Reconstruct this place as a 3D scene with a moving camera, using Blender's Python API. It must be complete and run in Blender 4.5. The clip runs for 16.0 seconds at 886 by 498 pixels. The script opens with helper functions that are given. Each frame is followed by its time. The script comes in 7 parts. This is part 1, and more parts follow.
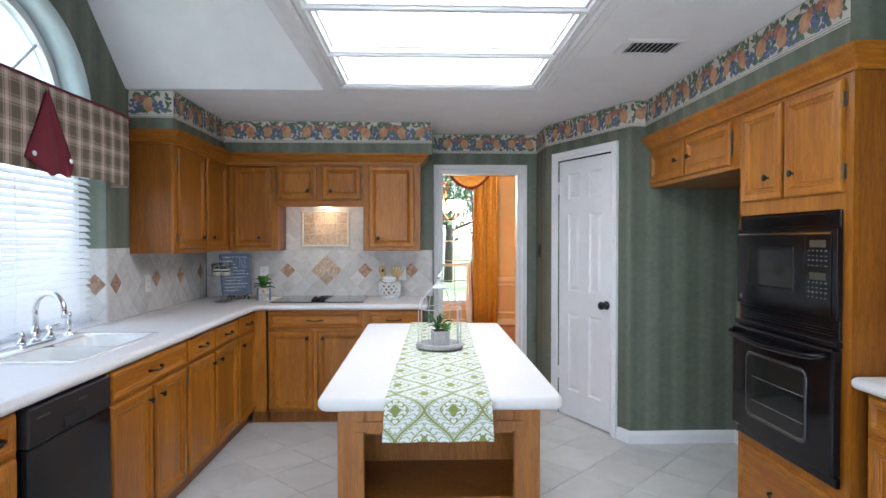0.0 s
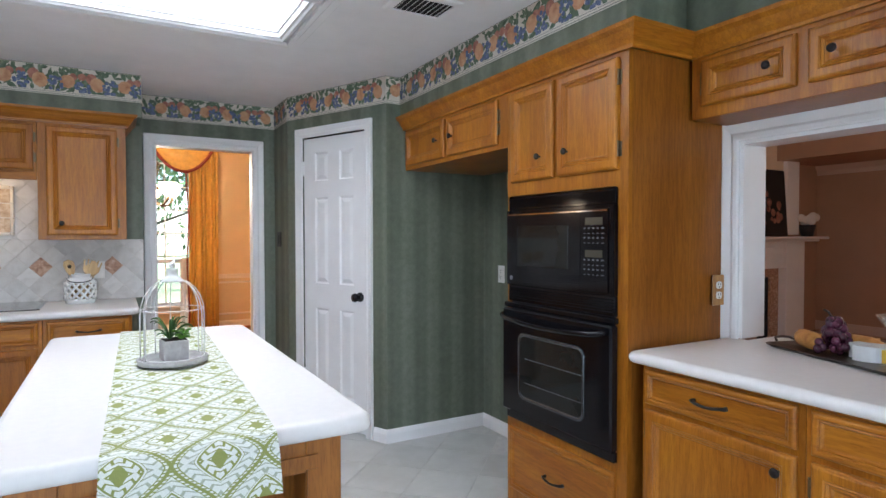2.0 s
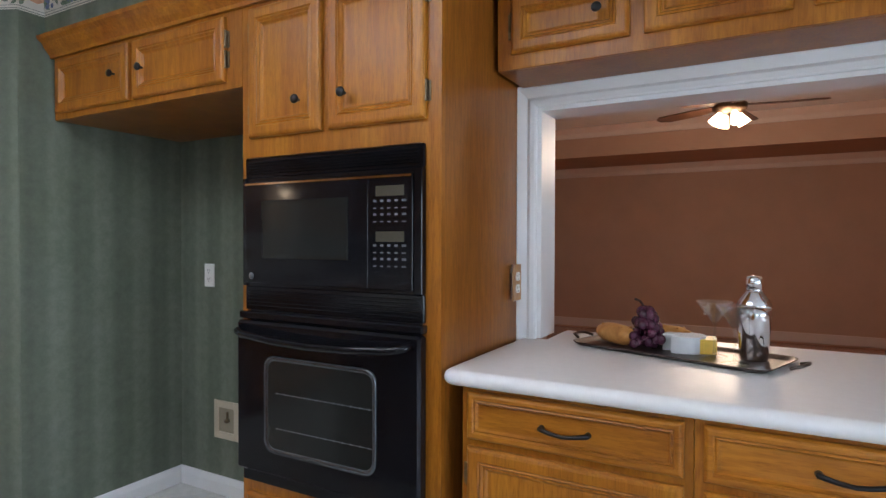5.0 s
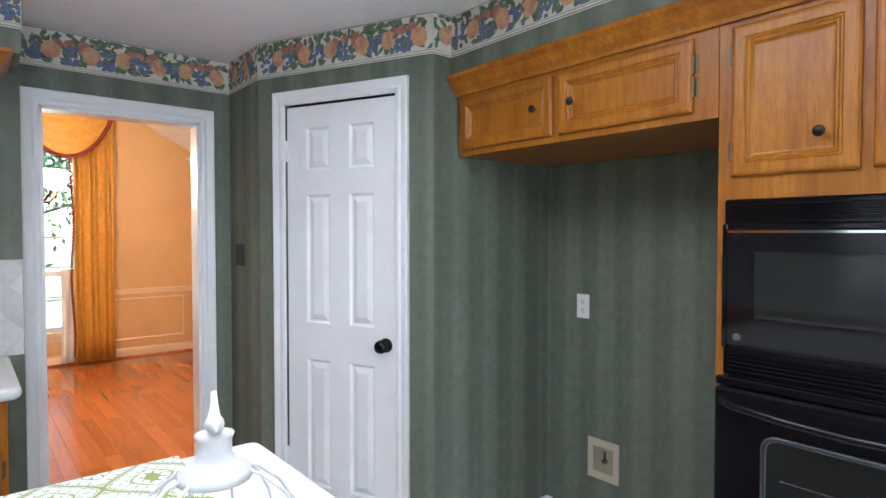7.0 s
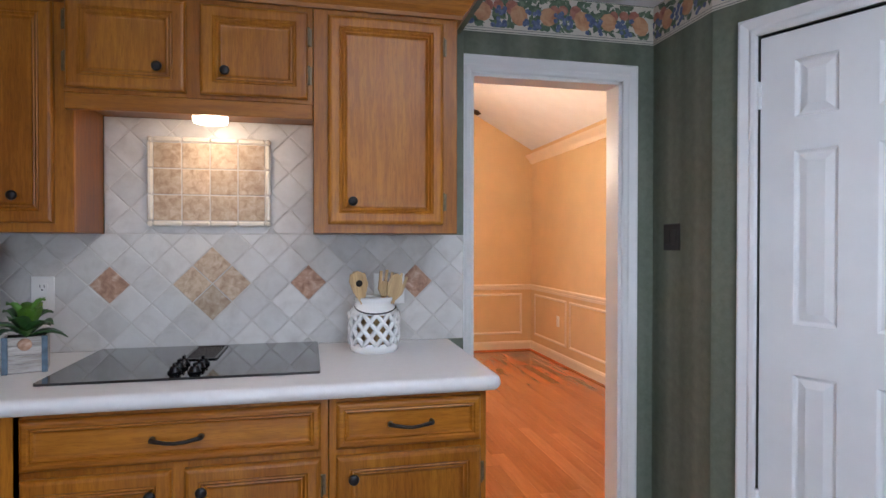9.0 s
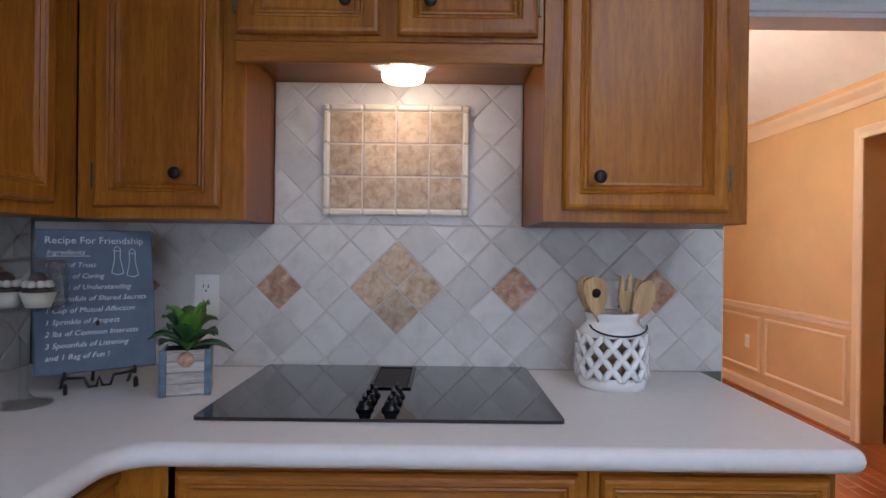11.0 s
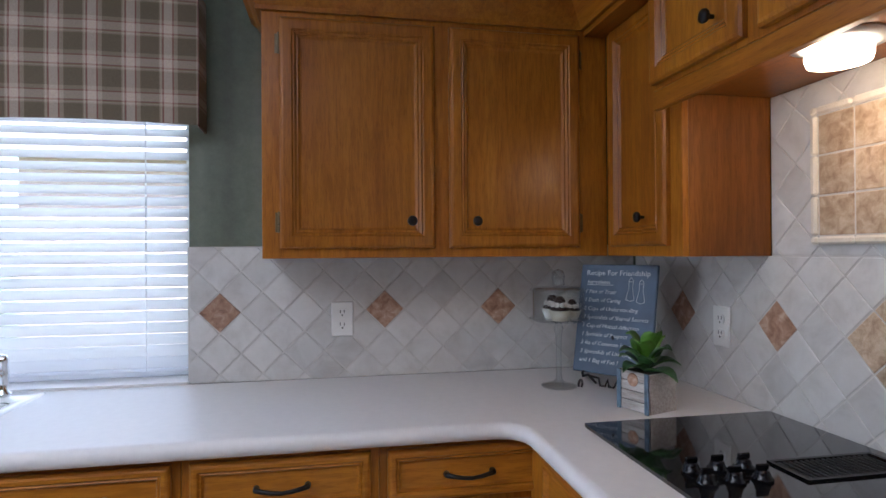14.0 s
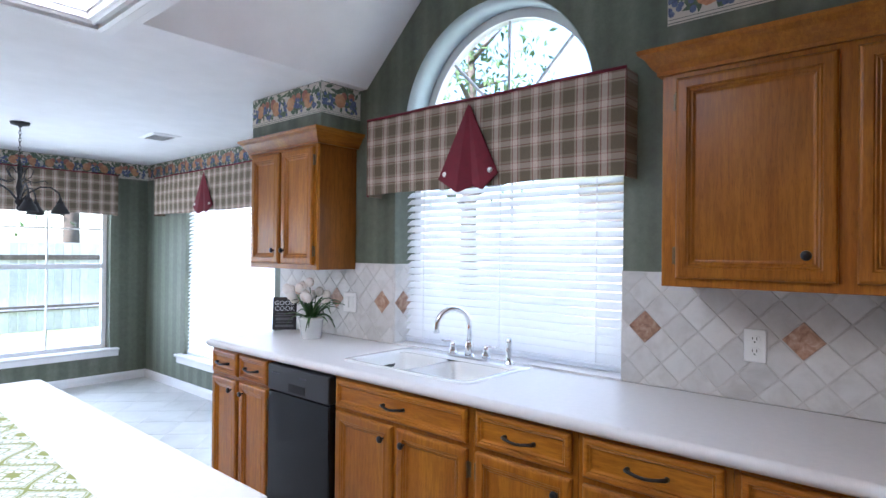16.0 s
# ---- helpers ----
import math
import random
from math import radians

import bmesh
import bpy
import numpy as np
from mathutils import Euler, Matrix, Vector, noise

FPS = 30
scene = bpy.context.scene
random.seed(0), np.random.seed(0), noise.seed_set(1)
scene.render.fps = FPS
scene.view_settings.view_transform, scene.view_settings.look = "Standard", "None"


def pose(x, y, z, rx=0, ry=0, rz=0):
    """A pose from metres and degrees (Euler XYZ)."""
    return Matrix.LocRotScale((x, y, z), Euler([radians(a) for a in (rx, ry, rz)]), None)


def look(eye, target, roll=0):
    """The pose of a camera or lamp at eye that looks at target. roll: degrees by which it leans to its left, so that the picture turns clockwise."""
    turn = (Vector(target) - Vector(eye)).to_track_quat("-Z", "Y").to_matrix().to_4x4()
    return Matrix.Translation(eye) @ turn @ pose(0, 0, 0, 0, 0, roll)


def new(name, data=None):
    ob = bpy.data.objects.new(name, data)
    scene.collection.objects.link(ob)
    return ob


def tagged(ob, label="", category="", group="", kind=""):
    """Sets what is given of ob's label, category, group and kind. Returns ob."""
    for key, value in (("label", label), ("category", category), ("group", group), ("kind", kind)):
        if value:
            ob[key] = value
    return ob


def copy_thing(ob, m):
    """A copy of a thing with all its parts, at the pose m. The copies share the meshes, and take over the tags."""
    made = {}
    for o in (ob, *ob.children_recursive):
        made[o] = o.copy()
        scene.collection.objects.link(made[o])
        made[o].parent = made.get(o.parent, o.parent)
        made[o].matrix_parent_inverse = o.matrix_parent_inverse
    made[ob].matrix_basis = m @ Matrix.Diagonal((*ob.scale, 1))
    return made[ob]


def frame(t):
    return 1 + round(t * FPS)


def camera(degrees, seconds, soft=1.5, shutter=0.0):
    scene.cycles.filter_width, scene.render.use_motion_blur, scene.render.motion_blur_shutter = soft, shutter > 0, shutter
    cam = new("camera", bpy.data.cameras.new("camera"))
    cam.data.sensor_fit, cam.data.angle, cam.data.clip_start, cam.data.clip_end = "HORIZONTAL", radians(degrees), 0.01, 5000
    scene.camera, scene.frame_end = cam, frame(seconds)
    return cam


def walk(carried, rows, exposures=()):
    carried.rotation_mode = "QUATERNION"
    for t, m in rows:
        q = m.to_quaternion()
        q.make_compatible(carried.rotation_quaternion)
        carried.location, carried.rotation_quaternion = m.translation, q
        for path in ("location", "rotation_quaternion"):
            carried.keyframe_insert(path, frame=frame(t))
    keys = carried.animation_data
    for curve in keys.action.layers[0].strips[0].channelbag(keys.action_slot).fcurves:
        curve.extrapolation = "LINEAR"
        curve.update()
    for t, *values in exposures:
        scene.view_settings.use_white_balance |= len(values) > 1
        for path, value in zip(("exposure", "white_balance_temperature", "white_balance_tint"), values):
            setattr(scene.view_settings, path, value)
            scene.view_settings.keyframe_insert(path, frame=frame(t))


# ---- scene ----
cam = camera(75.0, 16.0)
PATH = [
    (0, (-0.019, 0.02, 1.422), (0.047, 2.019, 1.389), -0.0),
    (0.5, (-0.03, 0.213, 1.432), (0.169, 2.203, 1.399), 0.1),
    (1, (-0.097, 0.343, 1.413), (0.331, 2.296, 1.376), 0.0),
    (1.5, (-0.126, 0.424, 1.382), (0.585, 2.293, 1.34), -0.0),
    (2, (-0.106, 0.55, 1.347), (0.878, 2.29, 1.303), -0.1),
    (2.5, (-0.028, 0.627, 1.31), (1.157, 2.237, 1.267), 0.0),
    (3, (0.041, 0.678, 1.253), (1.401, 2.144, 1.227), 0.5),
    (3.2, (0.081, 0.714, 1.254), (1.504, 2.117, 1.22), 0.4),
    (5.3, (0.185, 1.445, 1.273), (1.943, 2.395, 1.245), 0.3),
    (5.5, (0.167, 1.532, 1.288), (1.924, 2.485, 1.257), 0.5),
    (6, (0.065, 1.744, 1.354), (1.743, 2.832, 1.319), 0.5),
    (6.5, (0.001, 1.89, 1.426), (1.481, 3.234, 1.367), 0.2),
    (7, (-0.137, 2.053, 1.442), (1.142, 3.59, 1.387), 0.0),
    (7.5, (-0.278, 2.296, 1.416), (0.802, 3.979, 1.369), -0.1),
    (8, (-0.266, 2.538, 1.347), (0.506, 4.383, 1.312), 0.0),
    (8.5, (-0.363, 2.718, 1.306), (0.199, 4.638, 1.277), -0.05),
    (9, (-0.508, 2.888, 1.3), (-0.077, 4.841, 1.278), 0.05),
    (9.5, (-0.655, 3.06, 1.292), (-0.302, 5.028, 1.256), 0.1),
    (9.7, (-0.692, 3.142, 1.281), (-0.403, 5.121, 1.256), 0.2),
    (11.8, (-0.743, 3.615, 1.269), (-0.978, 5.601, 1.264), 0.07),
    (12, (-0.712, 3.675, 1.276), (-1.046, 5.647, 1.261), -0.23),
    (12.5, (-0.576, 3.741, 1.266), (-1.333, 5.592, 1.266), -0.46),
    (13, (-0.32, 3.783, 1.281), (-1.604, 5.315, 1.293), -0.46),
    (13.5, (-0.073, 3.93, 1.308), (-1.86, 4.827, 1.334), -0.5),
    (14, (0.077, 3.988, 1.346), (-1.889, 4.356, 1.356), -0.4),
    (14.5, (0.206, 4.046, 1.365), (-1.791, 3.943, 1.392), 0.1),
    (15, (0.334, 4.16, 1.383), (-1.58, 3.583, 1.409), 0.3),
    (15.5, (0.372, 4.287, 1.409), (-1.389, 3.339, 1.428), 0.5),
    (16, (0.329, 4.508, 1.436), (-1.18, 3.195, 1.447), 0.6),
]
EXPOSURES = [(0.0, 2.4, 5850, 12), (3.0, 2.35, 5850, 12), (5.5, 2.3, 5850, 12), (7.0, 2.65, 5750, 12), (9.0, 2.3, 5650, 15), (12.0, 1.9, 5500, 19), (13.0, 1.95, 5500, 18), (14.5, 2.35, 5700, 16), (16.0, 2.48, 5620, 16)]
walk(cam, [(t, look(eye, target, roll)) for t, eye, target, roll in PATH], EXPOSURES)

# ---- world and light ----
world = bpy.data.worlds.new("sky")
scene.world = world
world.use_nodes = True
wn = world.node_tree
sky = wn.nodes.new("ShaderNodeTexSky")
sky.sky_type = "NISHITA"
sky.sun_disc = False
sky.sun_elevation, sky.sun_rotation = radians(52), radians(86)
wn.links.new(sky.outputs[0], wn.nodes["Background"].inputs[0])
wn.nodes["Background"].inputs[1].default_value = 0.15


def lamp(name, kind, m, watts, colour=(1, 1, 1), size=0.1, size_y=None, angle=None):
    data = bpy.data.lights.new(name, kind)
    data.energy, data.color = watts, colour
    if kind == "AREA":
        data.shape, data.size, data.size_y = "RECTANGLE", size, size_y or size
    elif kind == "SUN":
        data.angle = radians(angle)
    else:
        data.shadow_soft_size = size
    ob = new(name, data)
    ob.matrix_world = m
    return ob


lamp("sun", "SUN", look((14, 1, 18), (0, 0, 0)), 5.0, (1, 0.95, 0.88), angle=0.6)
DAY = (0.88, 0.94, 1.0)
lamp("sink_window_daylight", "AREA", look((-2.16, 2.865, 1.78), (0, 2.865, 1.6)), 2.3, DAY, 1.25, 1.65)
lamp("nook_side_daylight", "AREA", look((-2.62, -0.48, 1.23), (0, -0.48, 1.1)), 17, DAY, 1.9, 1.9)
lamp("nook_end_daylight", "AREA", look((-0.36, -2.55, 1.23), (-0.36, 2, 1.1)), 27, DAY, 3.5, 1.9)

# ---- materials ----


class Nodes:
    """A node material under construction."""

    def __init__(self, name, rough=0.5, metal=0.0):
        self.m = bpy.data.materials.new(name)
        self.m.use_nodes = True
        self.t = self.m.node_tree
        self.b = self.t.nodes["Principled BSDF"]
        self.b.inputs["Roughness"].default_value = rough
        self.b.inputs["Metallic"].default_value = metal
        self.co = self.t.nodes.new("ShaderNodeTexCoord").outputs["Object"]

    def node(self, kind, **settings):
        n = self.t.nodes.new(kind)
        for key, value in settings.items():
            n.inputs[key].default_value = value
        return n

    def link(self, a, b):
        self.t.links.new(a, b)

    def scaled(self, scale, jitter=False):
        mp = self.node("ShaderNodeMapping")
        mp.inputs["Scale"].default_value = scale
        self.link(self.co, mp.inputs["Vector"])
        if jitter:
            info = self.node("ShaderNodeObjectInfo")
            mul = self.node("ShaderNodeVectorMath")
            mul.operation = "MULTIPLY"
            mul.inputs[1].default_value = (17, 31, 23)
            self.link(info.outputs["Random"], mul.inputs[0])
            self.link(mul.outputs[0], mp.inputs["Location"])
        return mp.outputs[0]

    def noise(self, co, scale, detail=3.0, rough=0.55, warp=0.0):
        n = self.node("ShaderNodeTexNoise", Scale=scale, Detail=detail, Roughness=rough, Distortion=warp)
        self.link(co, n.inputs["Vector"])
        return n.outputs["Fac"]

    def ramp(self, fac, stops):
        r = self.node("ShaderNodeValToRGB")
        e = r.color_ramp.elements
        while len(e) < len(stops):
            e.new(0.5)
        for el, (p, c) in zip(e, stops):
            el.position, el.color = p, (*c, 1)
        self.link(fac, r.inputs[0])
        return r.outputs[0]

    def mix(self, a, b, fac, kind="MIX"):
        n = self.t.nodes.new("ShaderNodeMix")
        n.data_type, n.blend_type = "RGBA", kind
        for sock, v in ((n.inputs[0], fac), (n.inputs[6], a), (n.inputs[7], b)):
            if isinstance(v, (int, float)):
                sock.default_value = v
            elif isinstance(v, tuple):
                sock.default_value = (*v, 1)
            else:
                self.link(v, sock)
        return n.outputs[2]

    def math(self, op, a, b=0.0, c=0.0):
        n = self.t.nodes.new("ShaderNodeMath")
        n.operation = op
        for sock, v in zip(n.inputs, (a, b, c)):
            if isinstance(v, (int, float)):
                sock.default_value = v
            else:
                self.link(v, sock)
        return n.outputs[0]

    def colour(self, v):
        if isinstance(v, tuple):
            self.b.inputs["Base Color"].default_value = (*v, 1)
        else:
            self.link(v, self.b.inputs["Base Color"])
        return self

    def bump(self, height, strength=0.2, dist=0.002):
        n = self.node("ShaderNodeBump", Strength=strength, Distance=dist)
        self.link(height, n.inputs["Height"])
        self.link(n.outputs[0], self.b.inputs["Normal"])
        return self

    def rough(self, fac, lo, hi):
        n = self.node("ShaderNodeMapRange")
        n.inputs["To Min"].default_value, n.inputs["To Max"].default_value = lo, hi
        self.link(fac, n.inputs["Value"])
        self.link(n.outputs[0], self.b.inputs["Roughness"])
        return self


def paint(name, col, rough=0.5, metal=0.0, var=0.08, scale=6.0, bump=0.06, fine=180.0, jitter=False, coat=0.0):
    """A painted, plastic or metal surface with faint clouding and grain."""
    n = Nodes(name, rough, metal)
    co = n.scaled((1, 1, 1), jitter)
    f = n.noise(co, scale, 4)
    g = n.noise(co, fine, 2)
    lo = tuple(c * (1 - var) for c in col)
    hi = tuple(min(1, c * (1 + var)) for c in col)
    n.colour(n.ramp(f, [(0.3, lo), (0.7, hi)]))
    n.rough(f, max(0.02, rough - 0.06), min(1, rough + 0.06))
    if bump:
        n.bump(g, bump, 0.001)
    n.b.inputs["Coat Weight"].default_value = coat
    return n.m


def wood(name, dark, light, axis="z", rough=0.36, ring=24.0, coat=0.08, grain=0.5):
    """Varnished oak: long grain along one axis, pores and a slow drift of tone from piece to piece."""
    n = Nodes(name, rough)
    s = {"z": (1, 1, 0.09), "x": (0.09, 1, 1), "y": (1, 0.09, 1)}[axis]
    co = n.scaled(s, True)
    broad = n.noise(co, ring * 0.35, 3, 0.5, 0.6)
    lines = n.noise(co, ring * 3.2, 5, 0.65, 0.4)
    pores = n.noise(co, ring * 14, 2, 0.5)
    base = n.ramp(broad, [(0.25, dark), (0.75, light)])
    line = n.ramp(lines, [(0.42, (0.55, 0.5, 0.45)), (0.58, (1, 1, 1))])
    col = n.mix(base, line, grain, "MULTIPLY")
    pore = n.ramp(pores, [(0.36, (0.5, 0.42, 0.36)), (0.46, (1, 1, 1))])
    col = n.mix(col, pore, grain * 0.7, "MULTIPLY")
    info = n.node("ShaderNodeObjectInfo")
    tone = n.ramp(info.outputs["Random"], [(0.0, (0.86, 0.84, 0.82)), (1.0, (1.1, 1.1, 1.1))])
    n.colour(n.mix(col, tone, 1.0, "MULTIPLY"))
    n.rough(lines, rough - 0.06, rough + 0.08)
    n.bump(lines, 0.12, 0.001)
    n.b.inputs["Specular IOR Level"].default_value = 0.32
    n.b.inputs["Coat Weight"].default_value = coat
    n.b.inputs["Coat Roughness"].default_value = 0.18
    return n.m


def glow(name, col, strength):
    n = Nodes(name, 0.4)
    n.colour(col)
    n.b.inputs["Emission Color"].default_value = (*col, 1)
    n.b.inputs["Emission Strength"].default_value = strength
    return n.m


def glass(name, tint=(1, 1, 1), rough=0.0, gloss=0.75):
    """Thin clear glass: lets light straight through, with gloss that grows towards the edge."""
    n = Nodes(name, rough)
    clear = n.node("ShaderNodeBsdfTransparent")
    clear.inputs["Color"].default_value = (*tint, 1)
    shine = n.node("ShaderNodeBsdfGlossy")
    shine.inputs["Roughness"].default_value = 0.02
    edge = n.node("ShaderNodeLayerWeight", Blend=0.25)
    weak = n.node("ShaderNodeMath")
    weak.operation = "MULTIPLY"
    weak.inputs[1].default_value = gloss
    n.link(edge.outputs["Facing"], weak.inputs[0])
    both = n.node("ShaderNodeMixShader")
    n.link(weak.outputs[0], both.inputs[0])
    n.link(clear.outputs[0], both.inputs[1])
    n.link(shine.outputs[0], both.inputs[2])
    n.link(both.outputs[0], n.t.nodes["Material Output"].inputs["Surface"])
    return n.m


def slat_material():
    """White vinyl that lets some daylight glow through."""
    n = Nodes("white_blind_slat", 0.45)
    n.colour((0.90, 0.90, 0.90))
    glowing = n.node("ShaderNodeBsdfTranslucent")
    glowing.inputs["Color"].default_value = (0.86, 0.88, 0.90, 1)
    both = n.node("ShaderNodeMixShader")
    both.inputs[0].default_value = 0.6
    n.link(n.b.outputs[0], both.inputs[1])
    n.link(glowing.outputs[0], both.inputs[2])
    n.link(both.outputs[0], n.t.nodes["Material Output"].inputs["Surface"])
    return n.m


def striped_paper():
    """Green wallpaper with soft vertical stripes and a sponged mottle."""
    n = Nodes("green_striped_wallpaper", 0.62)
    sep = n.node("ShaderNodeSeparateXYZ")
    n.link(n.co, sep.inputs[0])
    along = n.math("SUBTRACT", sep.outputs[0], sep.outputs[1])
    wave = n.math("SINE", n.math("MULTIPLY", along, 2 * math.pi / 0.19))
    wave2 = n.math("SINE", n.math("MULTIPLY", along, 2 * math.pi / 0.063))
    mott = n.noise(n.scaled((1, 1, 1)), 28, 5, 0.7)
    slow = n.noise(n.scaled((1, 1, 1)), 3, 2)
    mixed = n.math("ADD", n.math("MULTIPLY", wave, 0.20), n.math("MULTIPLY", wave2, 0.06))
    mixed = n.math("ADD", n.math("ADD", mixed, 0.5), n.math("MULTIPLY", n.math("SUBTRACT", mott, 0.5), 0.9))
    col = n.ramp(mixed, [(0.1, (0.095, 0.110, 0.080)), (0.5, (0.135, 0.157, 0.115)), (0.9, (0.19, 0.215, 0.163))])
    n.colour(n.mix(col, n.ramp(slow, [(0.3, (0.92, 0.94, 0.9)), (0.7, (1.05, 1.03, 1.05))]), 1.0, "MULTIPLY"))
    n.bump(mott, 0.1, 0.001)
    return n.m


def mottled(name, stops, scale=14.0, rough=0.4, bump=0.15, fine=60.0, jitter=True, drift=0.12):
    """Stone, tile or plaster: clouded colour, fine pits, and a tone of its own for each piece."""
    n = Nodes(name, rough)
    co = n.scaled((1, 1, 1), jitter)
    f = n.noise(co, scale, 6, 0.62, 0.5)
    g = n.noise(co, fine, 3)
    col = n.ramp(f, stops)
    if drift:
        info = n.node("ShaderNodeObjectInfo")
        tone = n.ramp(info.outputs["Random"], [(0.0, (1 - drift,) * 3), (1.0, (1 + drift * 0.5,) * 3)])
        col = n.mix(col, tone, 1.0, "MULTIPLY")
    n.colour(col)
    n.rough(f, rough - 0.08, rough + 0.1)
    n.bump(g, bump, 0.002)
    return n.m


def plaid():
    """Woven plaid: beige, olive brown and burgundy bands both ways."""
    n = Nodes("plaid_cotton", 0.85)
    sep = n.node("ShaderNodeSeparateXYZ")
    n.link(n.co, sep.inputs[0])

    def band(v, period, at, width):
        ph = n.math("FRACT", n.math("DIVIDE", n.math("ADD", v, 20.0), period))
        return n.math("LESS_THAN", n.math("ABSOLUTE", n.math("SUBTRACT", ph, at)), width / 2)

    weave = n.noise(n.scaled((1, 1, 1)), 420, 2)
    threads = []
    for v, per in ((sep.outputs[0], 0.105), (sep.outputs[2], 0.105)):
        col = n.mix((0.36, 0.30, 0.23), (0.15, 0.118, 0.075), band(v, per, 0.3, 0.5))
        col = n.mix(col, (0.60, 0.50, 0.42), band(v, per, 0.79, 0.22))
        col = n.mix(col, (0.26, 0.07, 0.07), band(v, per, 0.655, 0.035))
        col = n.mix(col, (0.26, 0.07, 0.07), band(v, per, 0.925, 0.035))
        col = n.mix(col, (0.62, 0.52, 0.42), band(v, per, 0.60, 0.02))
        threads.append(col)
    col = n.mix(threads[0], threads[1], 0.40)
    n.colour(n.mix(col, n.ramp(weave, [(0.3, (0.8, 0.8, 0.8)), (0.7, (1.08, 1.08, 1.08))]), 1.0, "MULTIPLY"))
    n.bump(weave, 0.3, 0.001)
    return n.m


OAK_D, OAK_L = (0.295, 0.091, 0.007), (0.485, 0.192, 0.014)
M = {
    "oak": wood("golden_oak", OAK_D, OAK_L, "z"),
    "oak_x": wood("golden_oak_rail", OAK_D, OAK_L, "x"),
    "oak_island": wood("brown_oak", (0.235, 0.082, 0.012), (0.37, 0.15, 0.028), "z"),
    # darker oak for cabinet bodies, tower panels, shelves and plinths
    "oak_dark": wood("darker_oak", (0.21, 0.068, 0.008), (0.34, 0.125, 0.016), "z"),
    "paper": striped_paper(),
    "white": paint("white_trim_paint", (0.80, 0.80, 0.80), 0.35, var=0.03, bump=0.04),
    "ceiling": paint("ceiling_paint", (0.82, 0.82, 0.83), 0.8, var=0.03, bump=0.25, fine=90),
    "counter": paint("cream_solid_surface", (0.72, 0.70, 0.68), 0.40, var=0.03, scale=40, bump=0.02),
    "sink": paint("white_enamel", (0.83, 0.84, 0.82), 0.15, var=0.02, bump=0.0, coat=0.4),
    "black": paint("black_gloss", (0.006, 0.006, 0.0075), 0.1, var=0.2, bump=0.0, coat=0.0),
    "black_matt": paint("black_satin", (0.010, 0.010, 0.012), 0.45, var=0.2, bump=0.1),
    "black_glass": paint("black_glass", (0.006, 0.006, 0.007), 0.05, var=0.1, bump=0.0, coat=0.6),
    "window_tint": paint("tinted_oven_window", (0.014, 0.015, 0.014), 0.06, var=0.1, bump=0.0, coat=0.1),
    "bronze": paint("oil_rubbed_bronze", (0.02, 0.018, 0.018), 0.38, 0.6, var=0.3, scale=60, bump=0.1),
    "chrome": paint("chrome", (0.82, 0.83, 0.85), 0.08, 1.0, var=0.02, bump=0.0),
    "brass": paint("aged_brass_hinge", (0.16, 0.12, 0.07), 0.4, 0.8, var=0.3, scale=80),
    "grout": paint("sandy_grout", (0.60, 0.57, 0.53), 0.85, var=0.1, scale=30, bump=0.4),
    "tile": mottled("tumbled_cream_tile", [(0.25, (0.50, 0.475, 0.445)), (0.5, (0.62, 0.60, 0.57)), (0.8, (0.70, 0.685, 0.66))], 11, 0.42, 0.25),
    "accent": mottled("rust_travertine", [(0.3, (0.22, 0.11, 0.065)), (0.5, (0.42, 0.24, 0.15)), (0.70, (0.62, 0.46, 0.34))], 34, 0.5, 0.4, 90, drift=0.25),
    "travertine": mottled("honey_travertine", [(0.3, (0.32, 0.20, 0.12)), (0.5, (0.52, 0.39, 0.26)), (0.72, (0.68, 0.57, 0.44))], 36, 0.5, 0.4, 90, drift=0.22),
    "liner": paint("ivory_ceramic_trim", (0.72, 0.66, 0.56), 0.3, var=0.06, scale=30),
    "floor_tile": mottled("pale_grey_floor_tile", [(0.25, (0.50, 0.50, 0.47)), (0.55, (0.60, 0.60, 0.575)), (0.8, (0.67, 0.67, 0.65))], 4.5, 0.32, 0.12, 50, drift=0.06),
    "floor_grout": paint("pale_floor_grout", (0.66, 0.65, 0.62), 0.8, var=0.08, scale=20),
    "orange_wall": paint("apricot_wall_paint", (0.68, 0.46, 0.225), 0.6, var=0.05, scale=3, bump=0.15),
    "cream_wall": paint("peach_trim_paint", (0.78, 0.63, 0.46), 0.45, var=0.03),
    "brown_wall": paint("terracotta_wall_paint", (0.40, 0.235, 0.155), 0.7, var=0.05, scale=3, bump=0.15),
    "plank": wood("cherry_stained_floorboard", (0.35, 0.10, 0.025), (0.53, 0.18, 0.05), "y", 0.16, 18, 0.4, 0.22),
    "blind": slat_material(),
    "plaid": plaid(),
    # wallpaper colour lifted to carry the sky light on the reveal
    "reveal": paint("skylit_window_reveal", (0.52, 0.60, 0.59), 0.6, var=0.06, scale=8, bump=0.15),
    "burgundy": paint("burgundy_cotton", (0.16, 0.012, 0.025), 0.85, var=0.12, scale=30, bump=0.4, fine=400),
    "glass": glass("clear_glass", (0.94, 0.96, 0.96)),
    "pane": glass("window_pane", (0.97, 0.98, 0.98)),
    "plate": paint("white_plastic", (0.78, 0.77, 0.74), 0.35, var=0.02),
    "gap": paint("dark_gap", (0.01, 0.01, 0.01), 0.9, var=0.1),
    "panel_light": glow("lit_acrylic_panel", (0.97, 0.985, 1.0), 1.45),
}
for key in ("black", "window_tint"):
    M[key].node_tree.nodes["Principled BSDF"].inputs["Specular IOR Level"].default_value = 0.28

# ---- shape helpers: things face -y in their own frame, z is up ----


